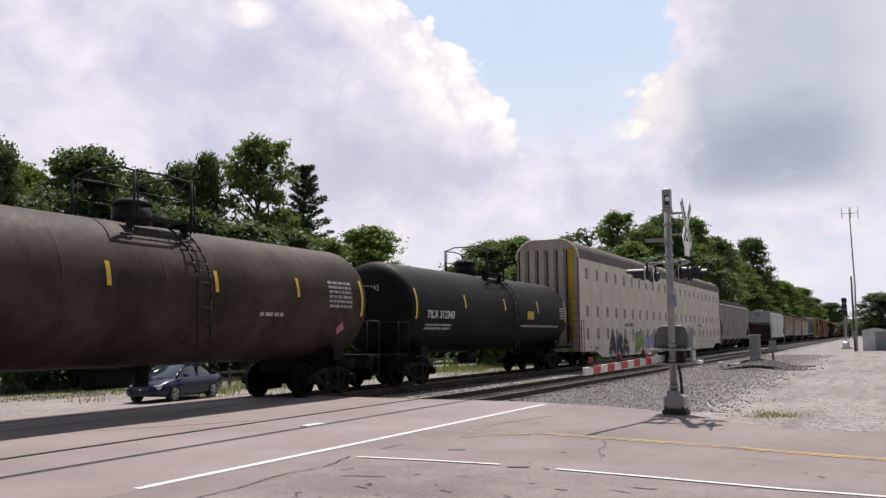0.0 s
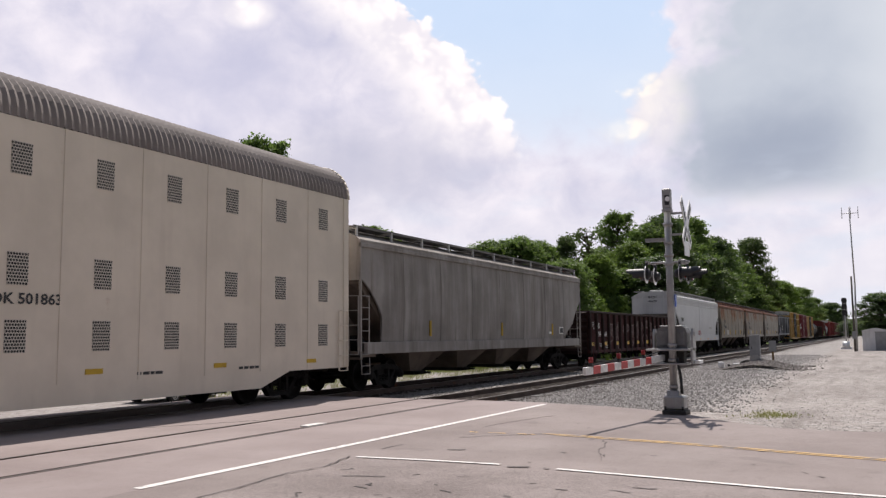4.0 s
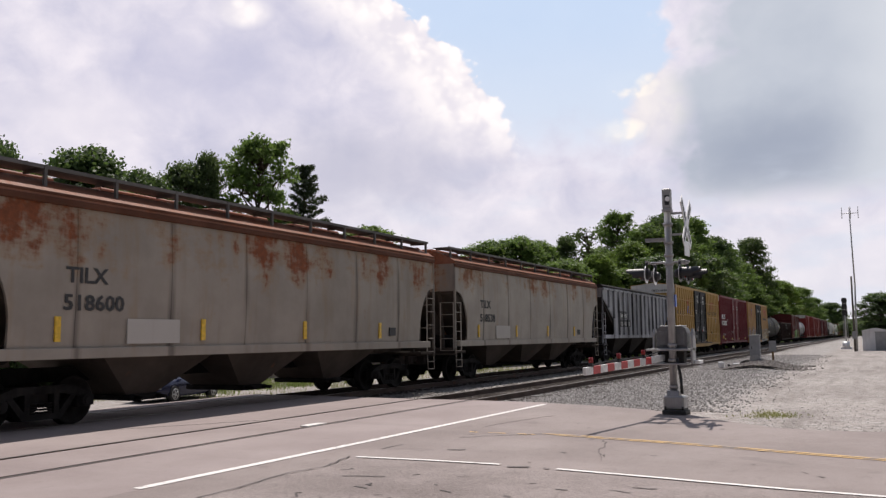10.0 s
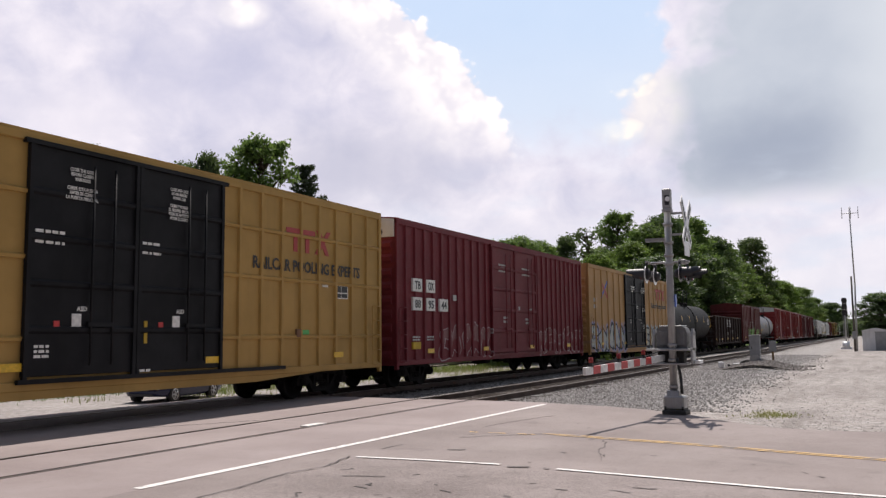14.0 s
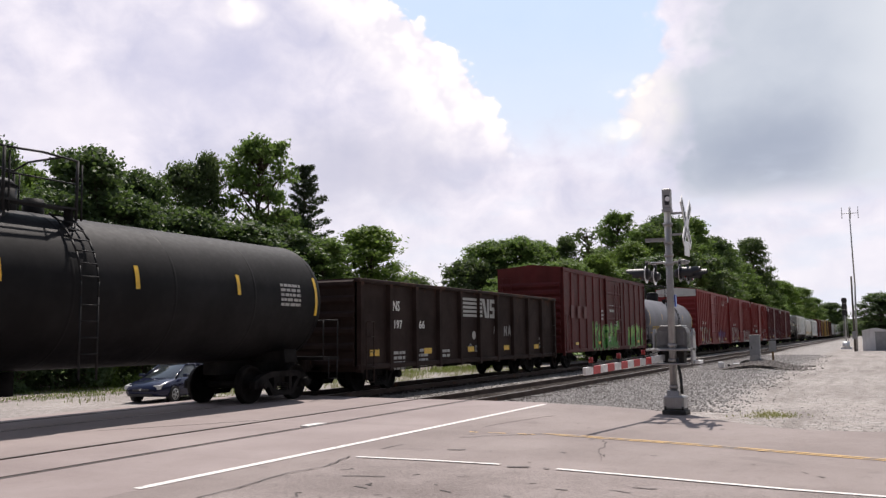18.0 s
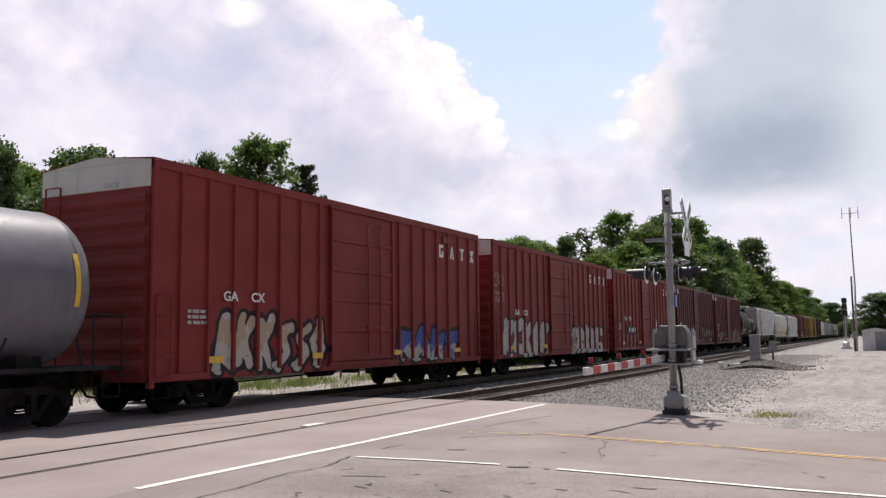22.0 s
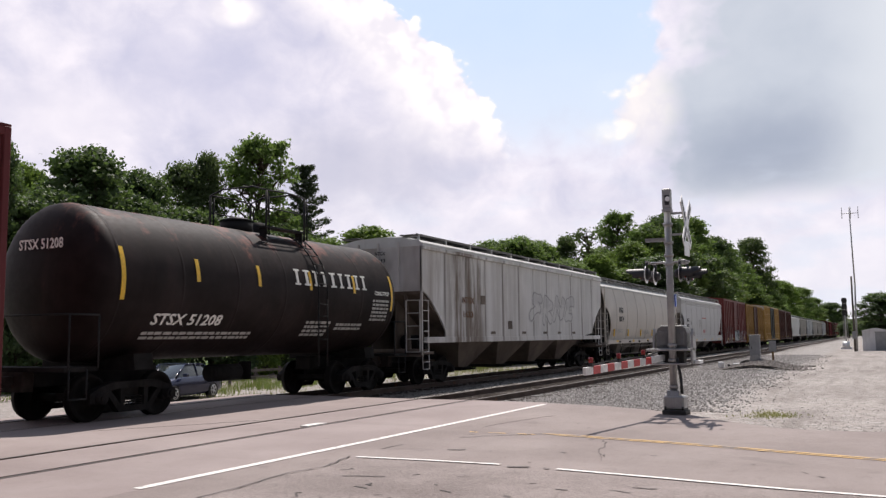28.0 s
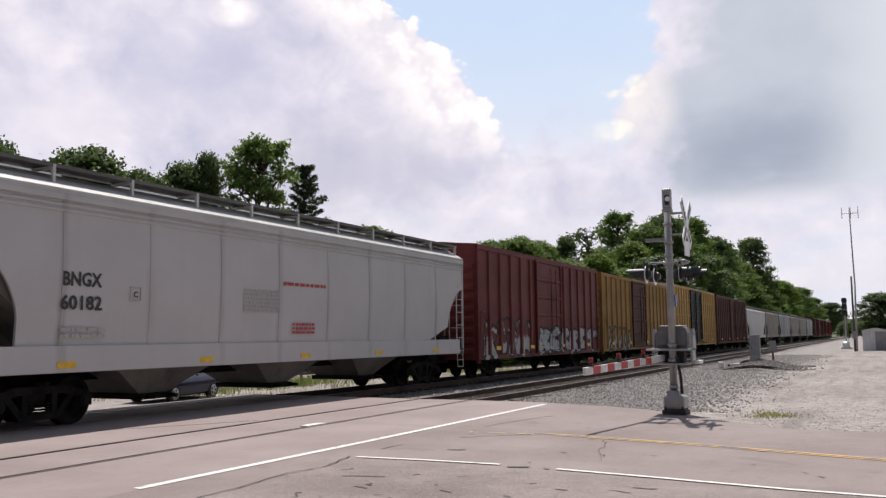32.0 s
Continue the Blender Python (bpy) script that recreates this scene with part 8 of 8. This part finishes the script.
part("yellow_mark", Mb().box(9.67, 9.75, -hw - 0.075, -hw - 0.05, 1.5, 1.94), M["rust_yellow"], car)
lettering("RAILCAR POOLING EXPERTS", 0.40, M["letter_black"], car, 13.0, -hw - 0.02, 3.23, width=4.66)
part("data_panel", Mb().box(16.44, 17.06, -hw - 0.014, -hw, 2.62, 2.99), M["letter_white"], car)
for x0, x1, z0, z1 in ((16.47, 16.72, 2.79, 2.96), (16.75, 17.03, 2.79, 2.96), (16.47, 16.72, 2.65, 2.76), (16.75, 17.03, 2.65, 2.76)):
    part("data_field", Mb().box(x0, x1, -hw - 0.018, -hw - 0.01, z0, z1), M["letter_black"], car)
part("green_tag", Mb().box(14.98, 15.27, -hw - 0.012, -hw, 1.62, 1.78), M["tag_green"], car)
part("card_holder", Mb().box(14.68, 14.86, -hw - 0.07, -hw, 1.6, 1.8, 0.01), M["rust_brown"], car)
part("notice", Mb().box(15.86, 16.12, -hw - 0.012, -hw, 2.9, 2.98), M["letter_white"], car)
for pr in ([(14.28, 4.15), (15.5, 4.15), (15.5, 4.32), (14.28, 4.32)], [(14.58, 3.73), (14.74, 3.73), (14.74, 4.15), (14.58, 4.15)], [(15.08, 3.73), (15.25, 3.73), (15.25, 4.15), (15.08, 4.15)],
           [(15.48, 3.73), (15.66, 3.73), (16.22, 4.36), (16.04, 4.36)], [(15.97, 3.73), (16.15, 3.73), (15.74, 4.36), (15.55, 4.36)]):
    part("logo_bar", Mb().prism(pr, "y", -hw - 0.02, -hw - 0.012), M["logo_red"], car)
# 13 maroon boxcar
car, L, hw, r = boxcar("maroon boxcar with close ribs and white number squares", 237.9, 256.2, M["red_box_tagged"], top=5.2, ribs=30, rib=(0.14, 0.06), door=(7.16, 11.9), doors=2, end_board=M["board_white"])
for tx, x, z in (("TB", 1.0, 3.0), ("OX", 1.9, 3.0), ("88", 1.0, 2.41), ("95", 1.9, 2.41), ("44", 2.84, 2.41)):
    part("number_patch", Mb().box(x, x + 0.6, -hw - 0.07, -hw, z, z + 0.41), M["letter_white"], car)
    lettering(tx, 0.36, M["letter_black"], car, x + 0.11, -hw - 0.074, z + 0.08, width=0.38)
lettering("TBOX 889544", 0.2, M["letter_black"], car, -0.036, 0.1, 4.72, end=True, width=1.3)
stencils(car, -hw - 0.07, [(7.85, 4.35, 0.75, 3, 0.07), (10.3, 4.34, 0.8, 3, 0.07), (9.85, 2.75, 0.16, 1, 0.16), (11.1, 2.7, 0.4, 2, 0.06), (8.25, 2.33, 0.4, 2, 0.09), (10.6, 2.3, 0.4, 2, 0.09)], M["letter_grey"], r)
stencils(car, -hw - 0.065, [(0.95, 1.6, 0.5, 2, 0.05), (1.9, 1.6, 0.5, 2, 0.05), (3.85, 2.99, 0.25, 1, 0.2)], M["letter_grey"], r)
part("orange_patch", Mb().box(1.0, 1.5, -hw - 0.068, -hw, 1.2, 1.42), M["rust_yellow"], car)
# 14 ochre boxcar, sprayed
car, L, hw, r = boxcar("ochre yellow boxcar with black doors and blue-white sprayed letters", 257.4, 276.45, M["yellow_box_tagged"], top=5.2, ribs=16, rib=(0.16, 0.05), door=(7.0, 11.6), doors=2, door_mat=M["door_black"], belly=0.14)
lettering("Railcar Pooling Experts", 0.44, M["letter_black"], car, 13.46, -hw - 0.055, 3.3, width=4.3)
for pr in ([(14.7, 4.55), (16.3, 4.55), (16.3, 4.4), (14.7, 4.4)], [(15.0, 4.4), (15.22, 4.4), (15.22, 3.85), (15.0, 3.85)], [(15.75, 4.4), (15.97, 4.4), (15.97, 3.85), (15.75, 3.85)],
           [(16.4, 4.55), (16.65, 4.55), (17.3, 3.85), (17.05, 3.85)], [(17.05, 4.55), (17.3, 4.55), (16.65, 3.85), (16.4, 3.85)]):
    part("logo_bar", Mb().prism(pr, "y", -hw - 0.06, -hw - 0.052), M["logo_red"], car)
for x, w, lines in ((8.0, 1.0, ("CLOSE THIS DOOR", "BEFORE CLOSING", "MAIN DOOR")), (10.38, 1.1, ("CLOSE AND LOCK", "BOTH DOORS BEFORE", "MOVING CAR"))):
    for k, tx in enumerate(lines):
        lettering(tx, 0.11, M["letter_white"], car, x + 0.02 * k, -hw - 0.157, 4.36 - 0.13 * k, width=w * len(tx) / 17)
stencils(car, -hw - 0.07, [(9.5, 3.4, 0.35, 3, 0.06), (11.0, 3.2, 0.5, 3, 0.05), (8.05, 2.5, 0.12, 2, 0.09), (10.5, 2.5, 0.12, 2, 0.09), (10.2, 2.6, 0.1, 1, 0.14), (11.0, 2.2, 0.4, 3, 0.06), (8.0, 1.4, 0.1, 1, 0.12)], M["letter_white"], r)
for xa, za, xb, zb, mm in ((2.32, 4.48, 3.54, 3.53, "logo_red"), (2.32, 3.53, 3.54, 4.48, "logo_blue")):
    part("logo_bar", Mb().prism([(xa - 0.12, za), (xa + 0.12, za), (xb + 0.12, zb), (xb - 0.12, zb)], "y", -hw - 0.02, -hw - (0.012 if mm == "logo_red" else 0.01)), M[mm], car)
stencils(car, -hw - 0.02, [(0.9, 3.5, 0.5, 2, 0.2)], M["letter_grey"], r)
# 15 black tank car
car, L, a, b, R, zc = tank_car("black tank car with slanted white lettering and railed platform", 278.25, 293.7, M["black_tank"], 1.51, 2.52, M["fitting_black"], 6, platform=0.46, step=0.7)
shell_text(car, "TIMX 425002", 0.35, M["letter_white"], R, zc, a + 1.35, -0.87, 2.05, 0.15)
shell_sign(car, R, zc, a + 1.35, -1.05, 1.2, 2, 0.06, M["letter_grey"], rng)
shell_sign(car, R, zc, b - 1.6, 0.4, 0.8, 5, 0.07, M["letter_grey"], rng, "data_panel")
lettering("TIMX 425002", 0.24, M["letter_grey"], car, 0.50, 0.75, 3.05, end=True, width=1.2)
# 16 black gondola
car, L, hw = gondola("black gondola with a faded striped emblem and white scrawls", 295.5, 312.1, M["dark_gon"], 3.25, 0.62, 10)
lettering("NS", 0.42, M["letter_white"], car, 2.04, -hw - 0.006, 2.38, width=0.43)
lettering("197", 0.34, M["letter_white"], car, 2.08, -hw - 0.006, 1.85, width=0.55)
lettering("666", 0.34, M["letter_white"], car, 3.5, -hw - 0.006, 1.85, width=0.6)
for k in range(5):
    for x0, x1, y in ((6.8, 8.16, 0.01), (8.21, 8.39, 0.126)):
        part("emblem_bar", Mb().box(x0, x1, -hw - y, -hw - y + 0.008, 2.86 - k * 0.145, 2.95 - k * 0.145), M["letter_grey"], car)
for pr in ([(8.48, 2.26), (8.66, 2.26), (8.66, 2.96), (8.48, 2.96)], [(8.66, 2.96), (8.86, 2.96), (9.12, 2.26), (8.92, 2.26)], [(9.12, 2.26), (9.28, 2.26), (9.28, 2.96), (9.12, 2.96)],
           [(9.36, 2.82), (9.80, 2.82), (9.80, 2.96), (9.36, 2.96)], [(9.36, 2.66), (9.52, 2.66), (9.52, 2.82), (9.36, 2.82)], [(9.36, 2.53), (9.80, 2.53), (9.80, 2.66), (9.36, 2.66)],
           [(9.64, 2.40), (9.80, 2.40), (9.80, 2.53), (9.64, 2.53)], [(9.36, 2.26), (9.80, 2.26), (9.80, 2.40), (9.36, 2.40)]):
    part("emblem_block", Mb().prism(pr, "y", -hw - 0.01, -hw - 0.002), M["letter_grey"], car)
part("round_mark", Mb().rod((7.9, -hw - 0.008, 1.62), (7.9, -hw + 0.01, 1.62), 0.15, 14), M["letter_grey"], car)
stencils(car, -hw - 0.006, [(2.1, 1.15, 0.7, 4, 0.09), (3.5, 1.2, 0.8, 4, 0.09), (5.1, 1.15, 0.8, 2, 0.09), (14.6, 1.5, 0.6, 3, 0.1)], M["letter_grey"], rng)
# 17 brown-red boxcar, green letters
car, L, hw, r = boxcar("brown-red boxcar with green sprayed letters and faded white marks", 313.1, 328.75, M["kcs_red"], top=4.75, z0=0.78, ribs=13, rib=(0.16, 0.05), door=(6.9, 9.9), t0=2.0)
for tx, x in (("I", 1.0), ("C", 2.0), ("S", 3.0)):
    part("logo_bar", Mb().box(x, x + 0.45, -hw - 0.07, -hw - 0.06, 2.4, 3.0), M["logo_faint"], car)
stencils(car, -hw - 0.07, [(6.0, 2.9, 0.4, 3, 0.12), (7.6, 3.2, 0.8, 2, 0.14), (8.6, 2.4, 0.5, 2, 0.12), (7.3, 1.5, 0.4, 2, 0.1)], M["letter_grey"], r)
# 18 grey tank car
car, L, a, b, R, zc = tank_car("grey tank car with dull yellow lettering and a side rail", 330.7, 345.0, M["grey_tank"], 1.5, 2.55, M["fitting_black"], 5, platform=0.52, side_rail=True, dome=0.6)
shell_text(car, "RACX 51938", 0.35, M["letter_yellow"], R, zc, a + 1.1, -0.65, 1.75)
shell_sign(car, R, zc, a + 1.1, -0.85, 1.5, 1, 0.06, M["letter_yellow"], rng)
part("hazard_panel", on_shell(Mb().box(a + 5.3, a + 5.85, -0.003, 0.003, -0.2, 0.15).mesh("hazard_panel"), R, zc), M["rust_brown"], car)
# 19-21 oxide red boxcars
for (u0, u1), key, say, seed in zip(((346.5, 362.4), (363.7, 379.2), (380.45, 396.1)), ("ga1", "ga2", "ga3"),
                                    ("oxide red boxcar with cream and blue sprayed letters", "oxide red boxcar with large silver sprayed letters", "oxide red boxcar with dotted white sprayed letters"), (1, 2, 3)):
    car, L, hw, r = boxcar(say, u0, u1, M[key], top=5.25, ribs=19, rib=(0.13, 0.06), door=(6.3, 9.6), end_board=M["board_white"], rng=seed)
    part("panel", Mb().box(L - 2.9, L - 2.2, -hw - 0.05, -hw, 4.72, 4.95, 0.01), M[key], car)
    for k, w in enumerate((0.3, 0.3, 0.28, 0.3)):
        x = L - 3.12 + 0.81 * k
        y0, y1, za, zb = -hw - 0.014, -hw, 4.22, 4.64
        m = Mb()
        if k == 0:
            m.box(x, x + 0.09, y0, y1, za, zb).box(x + 0.09, x + w, y0, y1, zb - 0.09, zb).box(x + 0.09, x + w, y0, y1, za, za + 0.09).box(x + w - 0.09, x + w, y0, y1, za + 0.09, za + 0.22)
        elif k == 1:
            m.prism([(x, za), (x + 0.1, za), (x + w / 2, zb - 0.08), (x + w - 0.1, za), (x + w, za), (x + w / 2 + 0.05, zb), (x + w / 2 - 0.05, zb)], "y", y0, y1).box(x + 0.06, x + w - 0.06, y0, y1, za + 0.1, za + 0.18)
        elif k == 2:
            m.box(x, x + w, y0, y1, zb - 0.09, zb).box(x + w / 2 - 0.05, x + w / 2 + 0.05, y0, y1, za, zb - 0.09)
        else:
            m.prism([(x, za), (x + 0.11, za), (x + w, zb), (x + w - 0.11, zb)], "y", y0, y1).prism([(x + w - 0.11, za), (x + w, za), (x + 0.11, zb), (x, zb)], "y", y0 + 0.002, y1)
        part("logo_bar", m, M["letter_white"], car)
    lettering("GA", 0.3, M["letter_white"], car, 2.1, -hw - 0.07, 2.42, width=0.5)
    lettering("CX", 0.3, M["letter_white"], car, 3.05, -hw - 0.07, 2.42, width=0.5)
    stencils(car, -hw - 0.02, [(1.05, 2.2, 0.6, 3, 0.07), (8.3, 3.5, 0.5, 3, 0.07), (6.5, 3.4, 0.5, 2, 0.07), (6.5, 1.9, 0.5, 3, 0.07), (7.9, 2.5, 0.4, 2, 0.09)], M["letter_grey"], r)
    stencils(car, -0.03, [], M["letter_grey"], r)
    lettering({"ga1": "GACX", "ga2": "GACX 53666", "ga3": "GACX"}[key], 0.15, M["letter_grey"], car, -0.036, -0.3, 4.72, end=True, width=None if key != "ga2" else 1.1)
    if key == "ga3":
        part("number_patch", Mb().box(2.85, 4.65, -hw - 0.066, -hw, 1.68, 2.08), M["letter_black"], car)
        lettering("53 68 3", 0.3, M["letter_white"], car, 2.95, -hw - 0.07, 1.78, width=1.6)
# 22, 23 dark maroon boxcars
for (u0, u1), key, say, seed in zip(((397.4, 412.8), (414.15, 429.9)), ("bx4", "bx5"), ("dark maroon boxcar with crowded blue and white sprayed letters", "dark maroon boxcar with pale grey sprayed letters"), (4, 5)):
    car, L, hw, r = boxcar(say, u0, u1, M[key], top=5.2, ribs=19, rib=(0.14, 0.06), door=(6.4, 9.4), end_board=M["board_white"], rng=seed)
    stencils(car, -hw - 0.02, [(1.0, 2.5, 1.0, 2, 0.2), (8.0, 3.5, 0.6, 3, 0.08)], M["letter_grey"], r)
    part("number_patch", Mb().box(0.15, 0.55, -hw - 0.075, -hw, 4.55, 4.9), M["board_white"], car)
# 24 corn syrup tank car
car, L, a, b, R, zc = tank_car("short black tank car tinted with rust along its top, white lettering", 432.35, 442.9, M["tate_tank"], 1.6, 2.74, M["fitting_black"], 6, platform=0.5, dome=0.3)
shell_text(car, "STSX 51208", 0.36, M["letter_white"], R, zc, a + 1.03, -0.9, 2.1, 0.12)
shell_sign(car, R, zc, a + 0.95, -1.08, 3.4, 2, 0.075, M["letter_grey"], rng)
shell_sign(car, R, zc, b - 4.2, -0.75, 1.1, 4, 0.075, M["letter_grey"], rng)
shell_sign(car, R, zc, b - 2.8, -0.8, 1.3, 2, 0.075, M["letter_grey"], rng)
shell_sign(car, R, zc, b - 1.2, -0.08, 0.9, 6, 0.065, M["letter_grey"], rng, "data_panel")
shell_text(car, "CORN SYRUP", 0.16, M["letter_white"], R, zc, b - 1.1, 0.05, 0.8)
x = a + 5.62
for k, w in enumerate((0.3, 0.34, 0.3, 0.28, 0.34, 0.26, 0.34, 0.26, 0.3)):
    part("logo_bar", on_shell(Mb().box(x + w * 0.3, x + w * 0.62, -0.003, 0.003, 0.22, 0.53).box(x + w * 0.08, x + w * 0.85, -0.003, 0.003, 0.53, 0.58).box(x + w * 0.08, x + w * 0.85, -0.003, 0.003, 0.17, 0.22).mesh("logo_bar"), R, zc), M["letter_white"], car)
    x += w + 0.09
lettering("STSX 51208", 0.28, M["letter_white"], car, 0.46, 0.5, 3.35, end=True, width=1.25)
# 25 white hopper, stained
car, L, hw = hopper("white covered hopper with brown rust stains and a faint scrawl", 444.7, 464.8, M["rusty_white"], M["hop_white_roof"], eave=4.55, top=4.85, walk_z=5.1, bulge=0.0, seams=12, slope=M["brown_slope"], sill=(1.38, 1.55), rail_mat=M["board_grey"], post_mat=M["hop_white_roof"], notch=1.7, notch_top=3.05, knee=1.7, curve=1.2, bays=4, marks=False)
lettering("NTGX", 0.3, M["rust_brown"], car, 3.0, -hw - 0.014, 2.75, width=1.0)
lettering("1633", 0.3, M["rust_brown"], car, 3.0, -hw - 0.014, 2.25, width=0.9)
lettering("NTGX", 0.16, M["letter_black"], car, -0.08, 0.1, 4.25, end=True, width=0.4)
lettering("1633", 0.16, M["letter_black"], car, -0.08, 0.1, 4.02, end=True, width=0.4)
for x, z in ((4.6, 2.75), (7.2, 1.85)):
    part("number_patch", Mb().box(x, x + 0.42, -hw - 0.012, -hw + 0.02, z, z + 0.32), M["brown_slope"], car)
for x in (5.5, 8.7, 11.2, 13.1, 15.2):
    part("reflector", Mb().box(x, x + 0.42, -hw - 0.012, -hw + 0.02, 1.66, 1.76), M["brown_slope"], car)
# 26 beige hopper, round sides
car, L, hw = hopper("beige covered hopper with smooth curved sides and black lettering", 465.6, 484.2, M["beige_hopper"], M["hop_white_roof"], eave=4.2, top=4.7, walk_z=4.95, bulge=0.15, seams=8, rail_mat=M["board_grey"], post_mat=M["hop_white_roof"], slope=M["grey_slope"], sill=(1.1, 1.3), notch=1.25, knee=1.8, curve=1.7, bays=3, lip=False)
lettering("BNGX", 0.42, M["letter_black"], car, 2.78, -hw - 0.012, 2.84, width=0.88)
lettering("80014", 0.41, M["letter_black"], car, 2.76, -hw - 0.012, 2.34, width=0.98)
stencils(car, -hw - 0.01, [(2.35, 1.9, 1.0, 2, 0.07), (8.5, 1.85, 1.3, 3, 0.05)], M["letter_grey"], rng)
for x in (1.6, 4.6, 7.6, 10.6, 13.4, 16.4):
    part("reflector", Mb().prism([(x, 1.5), (x + 0.12, 1.5), (x + 0.24, 1.9), (x + 0.12, 1.9)], "y", -hw - 0.004, -hw + 0.05), M["reflector"], car)
for z, y, r0 in ((0.92, -1.5, 0.035), (0.50, -1.35, 0.04)):
    part("air_pipe", Mb().rod((3.2, y, z), (L - 3.2, y, z), r0, 8), M["grey_slope"], car, "long pipe below the sill")
for k in range(7):
    x = 2.6 + 2.2 * k
    part("pipe_clamp", Mb().box(x - 0.09, x + 0.09, -hw - 0.09, -hw - 0.01, 1.16, 1.24, 0.01).rod((x, -hw - 0.05, 1.2), (x + 0.14, -hw - 0.05, 1.16), 0.02, 6), M["under"], car)
    part("pipe_hanger", Mb().rod((x + 0.8, -1.4, 0.5), (x + 1.1, -1.5, 1.1), 0.025, 6), M["under"], car)
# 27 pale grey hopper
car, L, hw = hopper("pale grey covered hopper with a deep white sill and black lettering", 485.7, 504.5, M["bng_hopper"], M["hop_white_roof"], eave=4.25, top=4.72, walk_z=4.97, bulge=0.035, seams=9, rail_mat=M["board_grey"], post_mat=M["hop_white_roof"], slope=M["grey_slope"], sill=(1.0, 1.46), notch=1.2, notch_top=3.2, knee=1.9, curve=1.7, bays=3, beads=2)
lettering("BNGX", 0.36, M["letter_black"], car, 2.06, -hw - 0.014, 2.56, width=0.89)
lettering("60182", 0.36, M["letter_black"], car, 2.03, -hw - 0.014, 2.13, width=0.93)
stencils(car, -hw - 0.012, [(2.05, 1.8, 1.0, 2, 0.07), (7.0, 2.72, 1.35, 6, 0.055)], M["letter_grey"], rng)
stencils(car, -hw - 0.012, [(8.5, 2.95, 1.8, 1, 0.08), (8.86, 1.95, 0.95, 3, 0.06)], M["letter_red"], rng)
for x0, x1, z0, z1 in ((3.64, 3.92, 2.59, 2.61), (3.64, 3.92, 2.33, 2.35), (3.64, 3.66, 2.35, 2.59), (3.90, 3.92, 2.35, 2.59)):
    part("frame_bar", Mb().box(x0, x1, -hw - 0.014, -hw + 0.01, z0, z1), M["letter_grey"], car)
lettering("C", 0.16, M["letter_black"], car, 3.72, -hw - 0.014, 2.4)
lettering("BNGX", 0.18, M["letter_black"], car, -0.08, 0.2, 4.25, end=True, width=0.5)
# 28-31 boxcars
boxcar("brown-red boxcar with silver sprayed letters along its lower side", 505.6, 520.7, M["r2"], top=4.95, ribs=14, rib=(0.22, 0.07), door=(6.0, 9.2))
boxcar("dull yellow-brown boxcar with sprayed lower panels", 521.5, 537.3, M["y3"], top=4.9, ribs=16, door=(6.3, 9.5), door_mat=M["brown_box"])
boxcar("mustard yellow boxcar with black doors, behind a brown one", 538.9, 557.2, M["yellow_box"], top=5.2, ribs=20, door=(6.9, 11.5), doors=2, door_mat=M["door_black"], bands=(1.62, 3.02, 4.15), end_board=M["board_white"])
boxcar("dark brown boxcar with close ribs", 558.2, 577.6, M["brown_box"], top=5.15, ribs=18, door=(8.0, 11.0))
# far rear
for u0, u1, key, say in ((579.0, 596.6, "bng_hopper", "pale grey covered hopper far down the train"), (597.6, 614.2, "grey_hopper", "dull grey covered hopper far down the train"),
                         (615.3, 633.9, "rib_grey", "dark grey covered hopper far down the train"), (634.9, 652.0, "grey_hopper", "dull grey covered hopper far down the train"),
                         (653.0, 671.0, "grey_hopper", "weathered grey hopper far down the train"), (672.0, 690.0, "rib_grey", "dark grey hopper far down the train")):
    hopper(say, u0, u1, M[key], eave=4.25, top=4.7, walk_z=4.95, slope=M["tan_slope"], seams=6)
for u0, u1, key, say in ((691.0, 707.0, "brown_box", "brown boxcar near the rear of the train"), (708.2, 724.0, "red_box", "maroon boxcar near the rear of the train"), (725.2, 741.0, "brown_box", "dark boxcar near the rear of the train"),
                         (742.2, 760.0, "bx4", "sprayed maroon boxcar near the rear of the train"), (761.2, 779.0, "red_box", "maroon boxcar at the rear of the train")):
    boxcar(say, u0, u1, M[key], top=5.1, ribs=14)


def motions():
    times = [0.0] + [float(k) for k in range(1, 32)] + [32.0]
    for car, u in CARS:
        walk(car, [(t, pose(u - run(t), YC, 0.0)) for t in times])
    # the wheels turn while their car is near enough to be told apart
    for w, u, dx in WHEELSETS:
        rows = []
        for f in range(FPS * 32 + 1):
            t = f / FPS
            if 3.0 < u - run(t) < 60.0:
                rows.append((t, pose(dx, 0, 0.457, 0, -math.degrees(run(t) / 0.457) % 360, 0)))
        if rows:
            if rows[0][0] > 0:
                rows.insert(0, (0.0, rows[0][1]))
            if rows[-1][0] < 32:
                rows.append((32.0, rows[-1][1]))
            walk(w, rows)
    walk(clouds, [(0.0, pose(EYE[0], EYE[1], EYE[2], 0, 0, -0.55)), (32.0, pose(EYE[0], EYE[1], EYE[2], 0, 0, 0.55))])


motions()
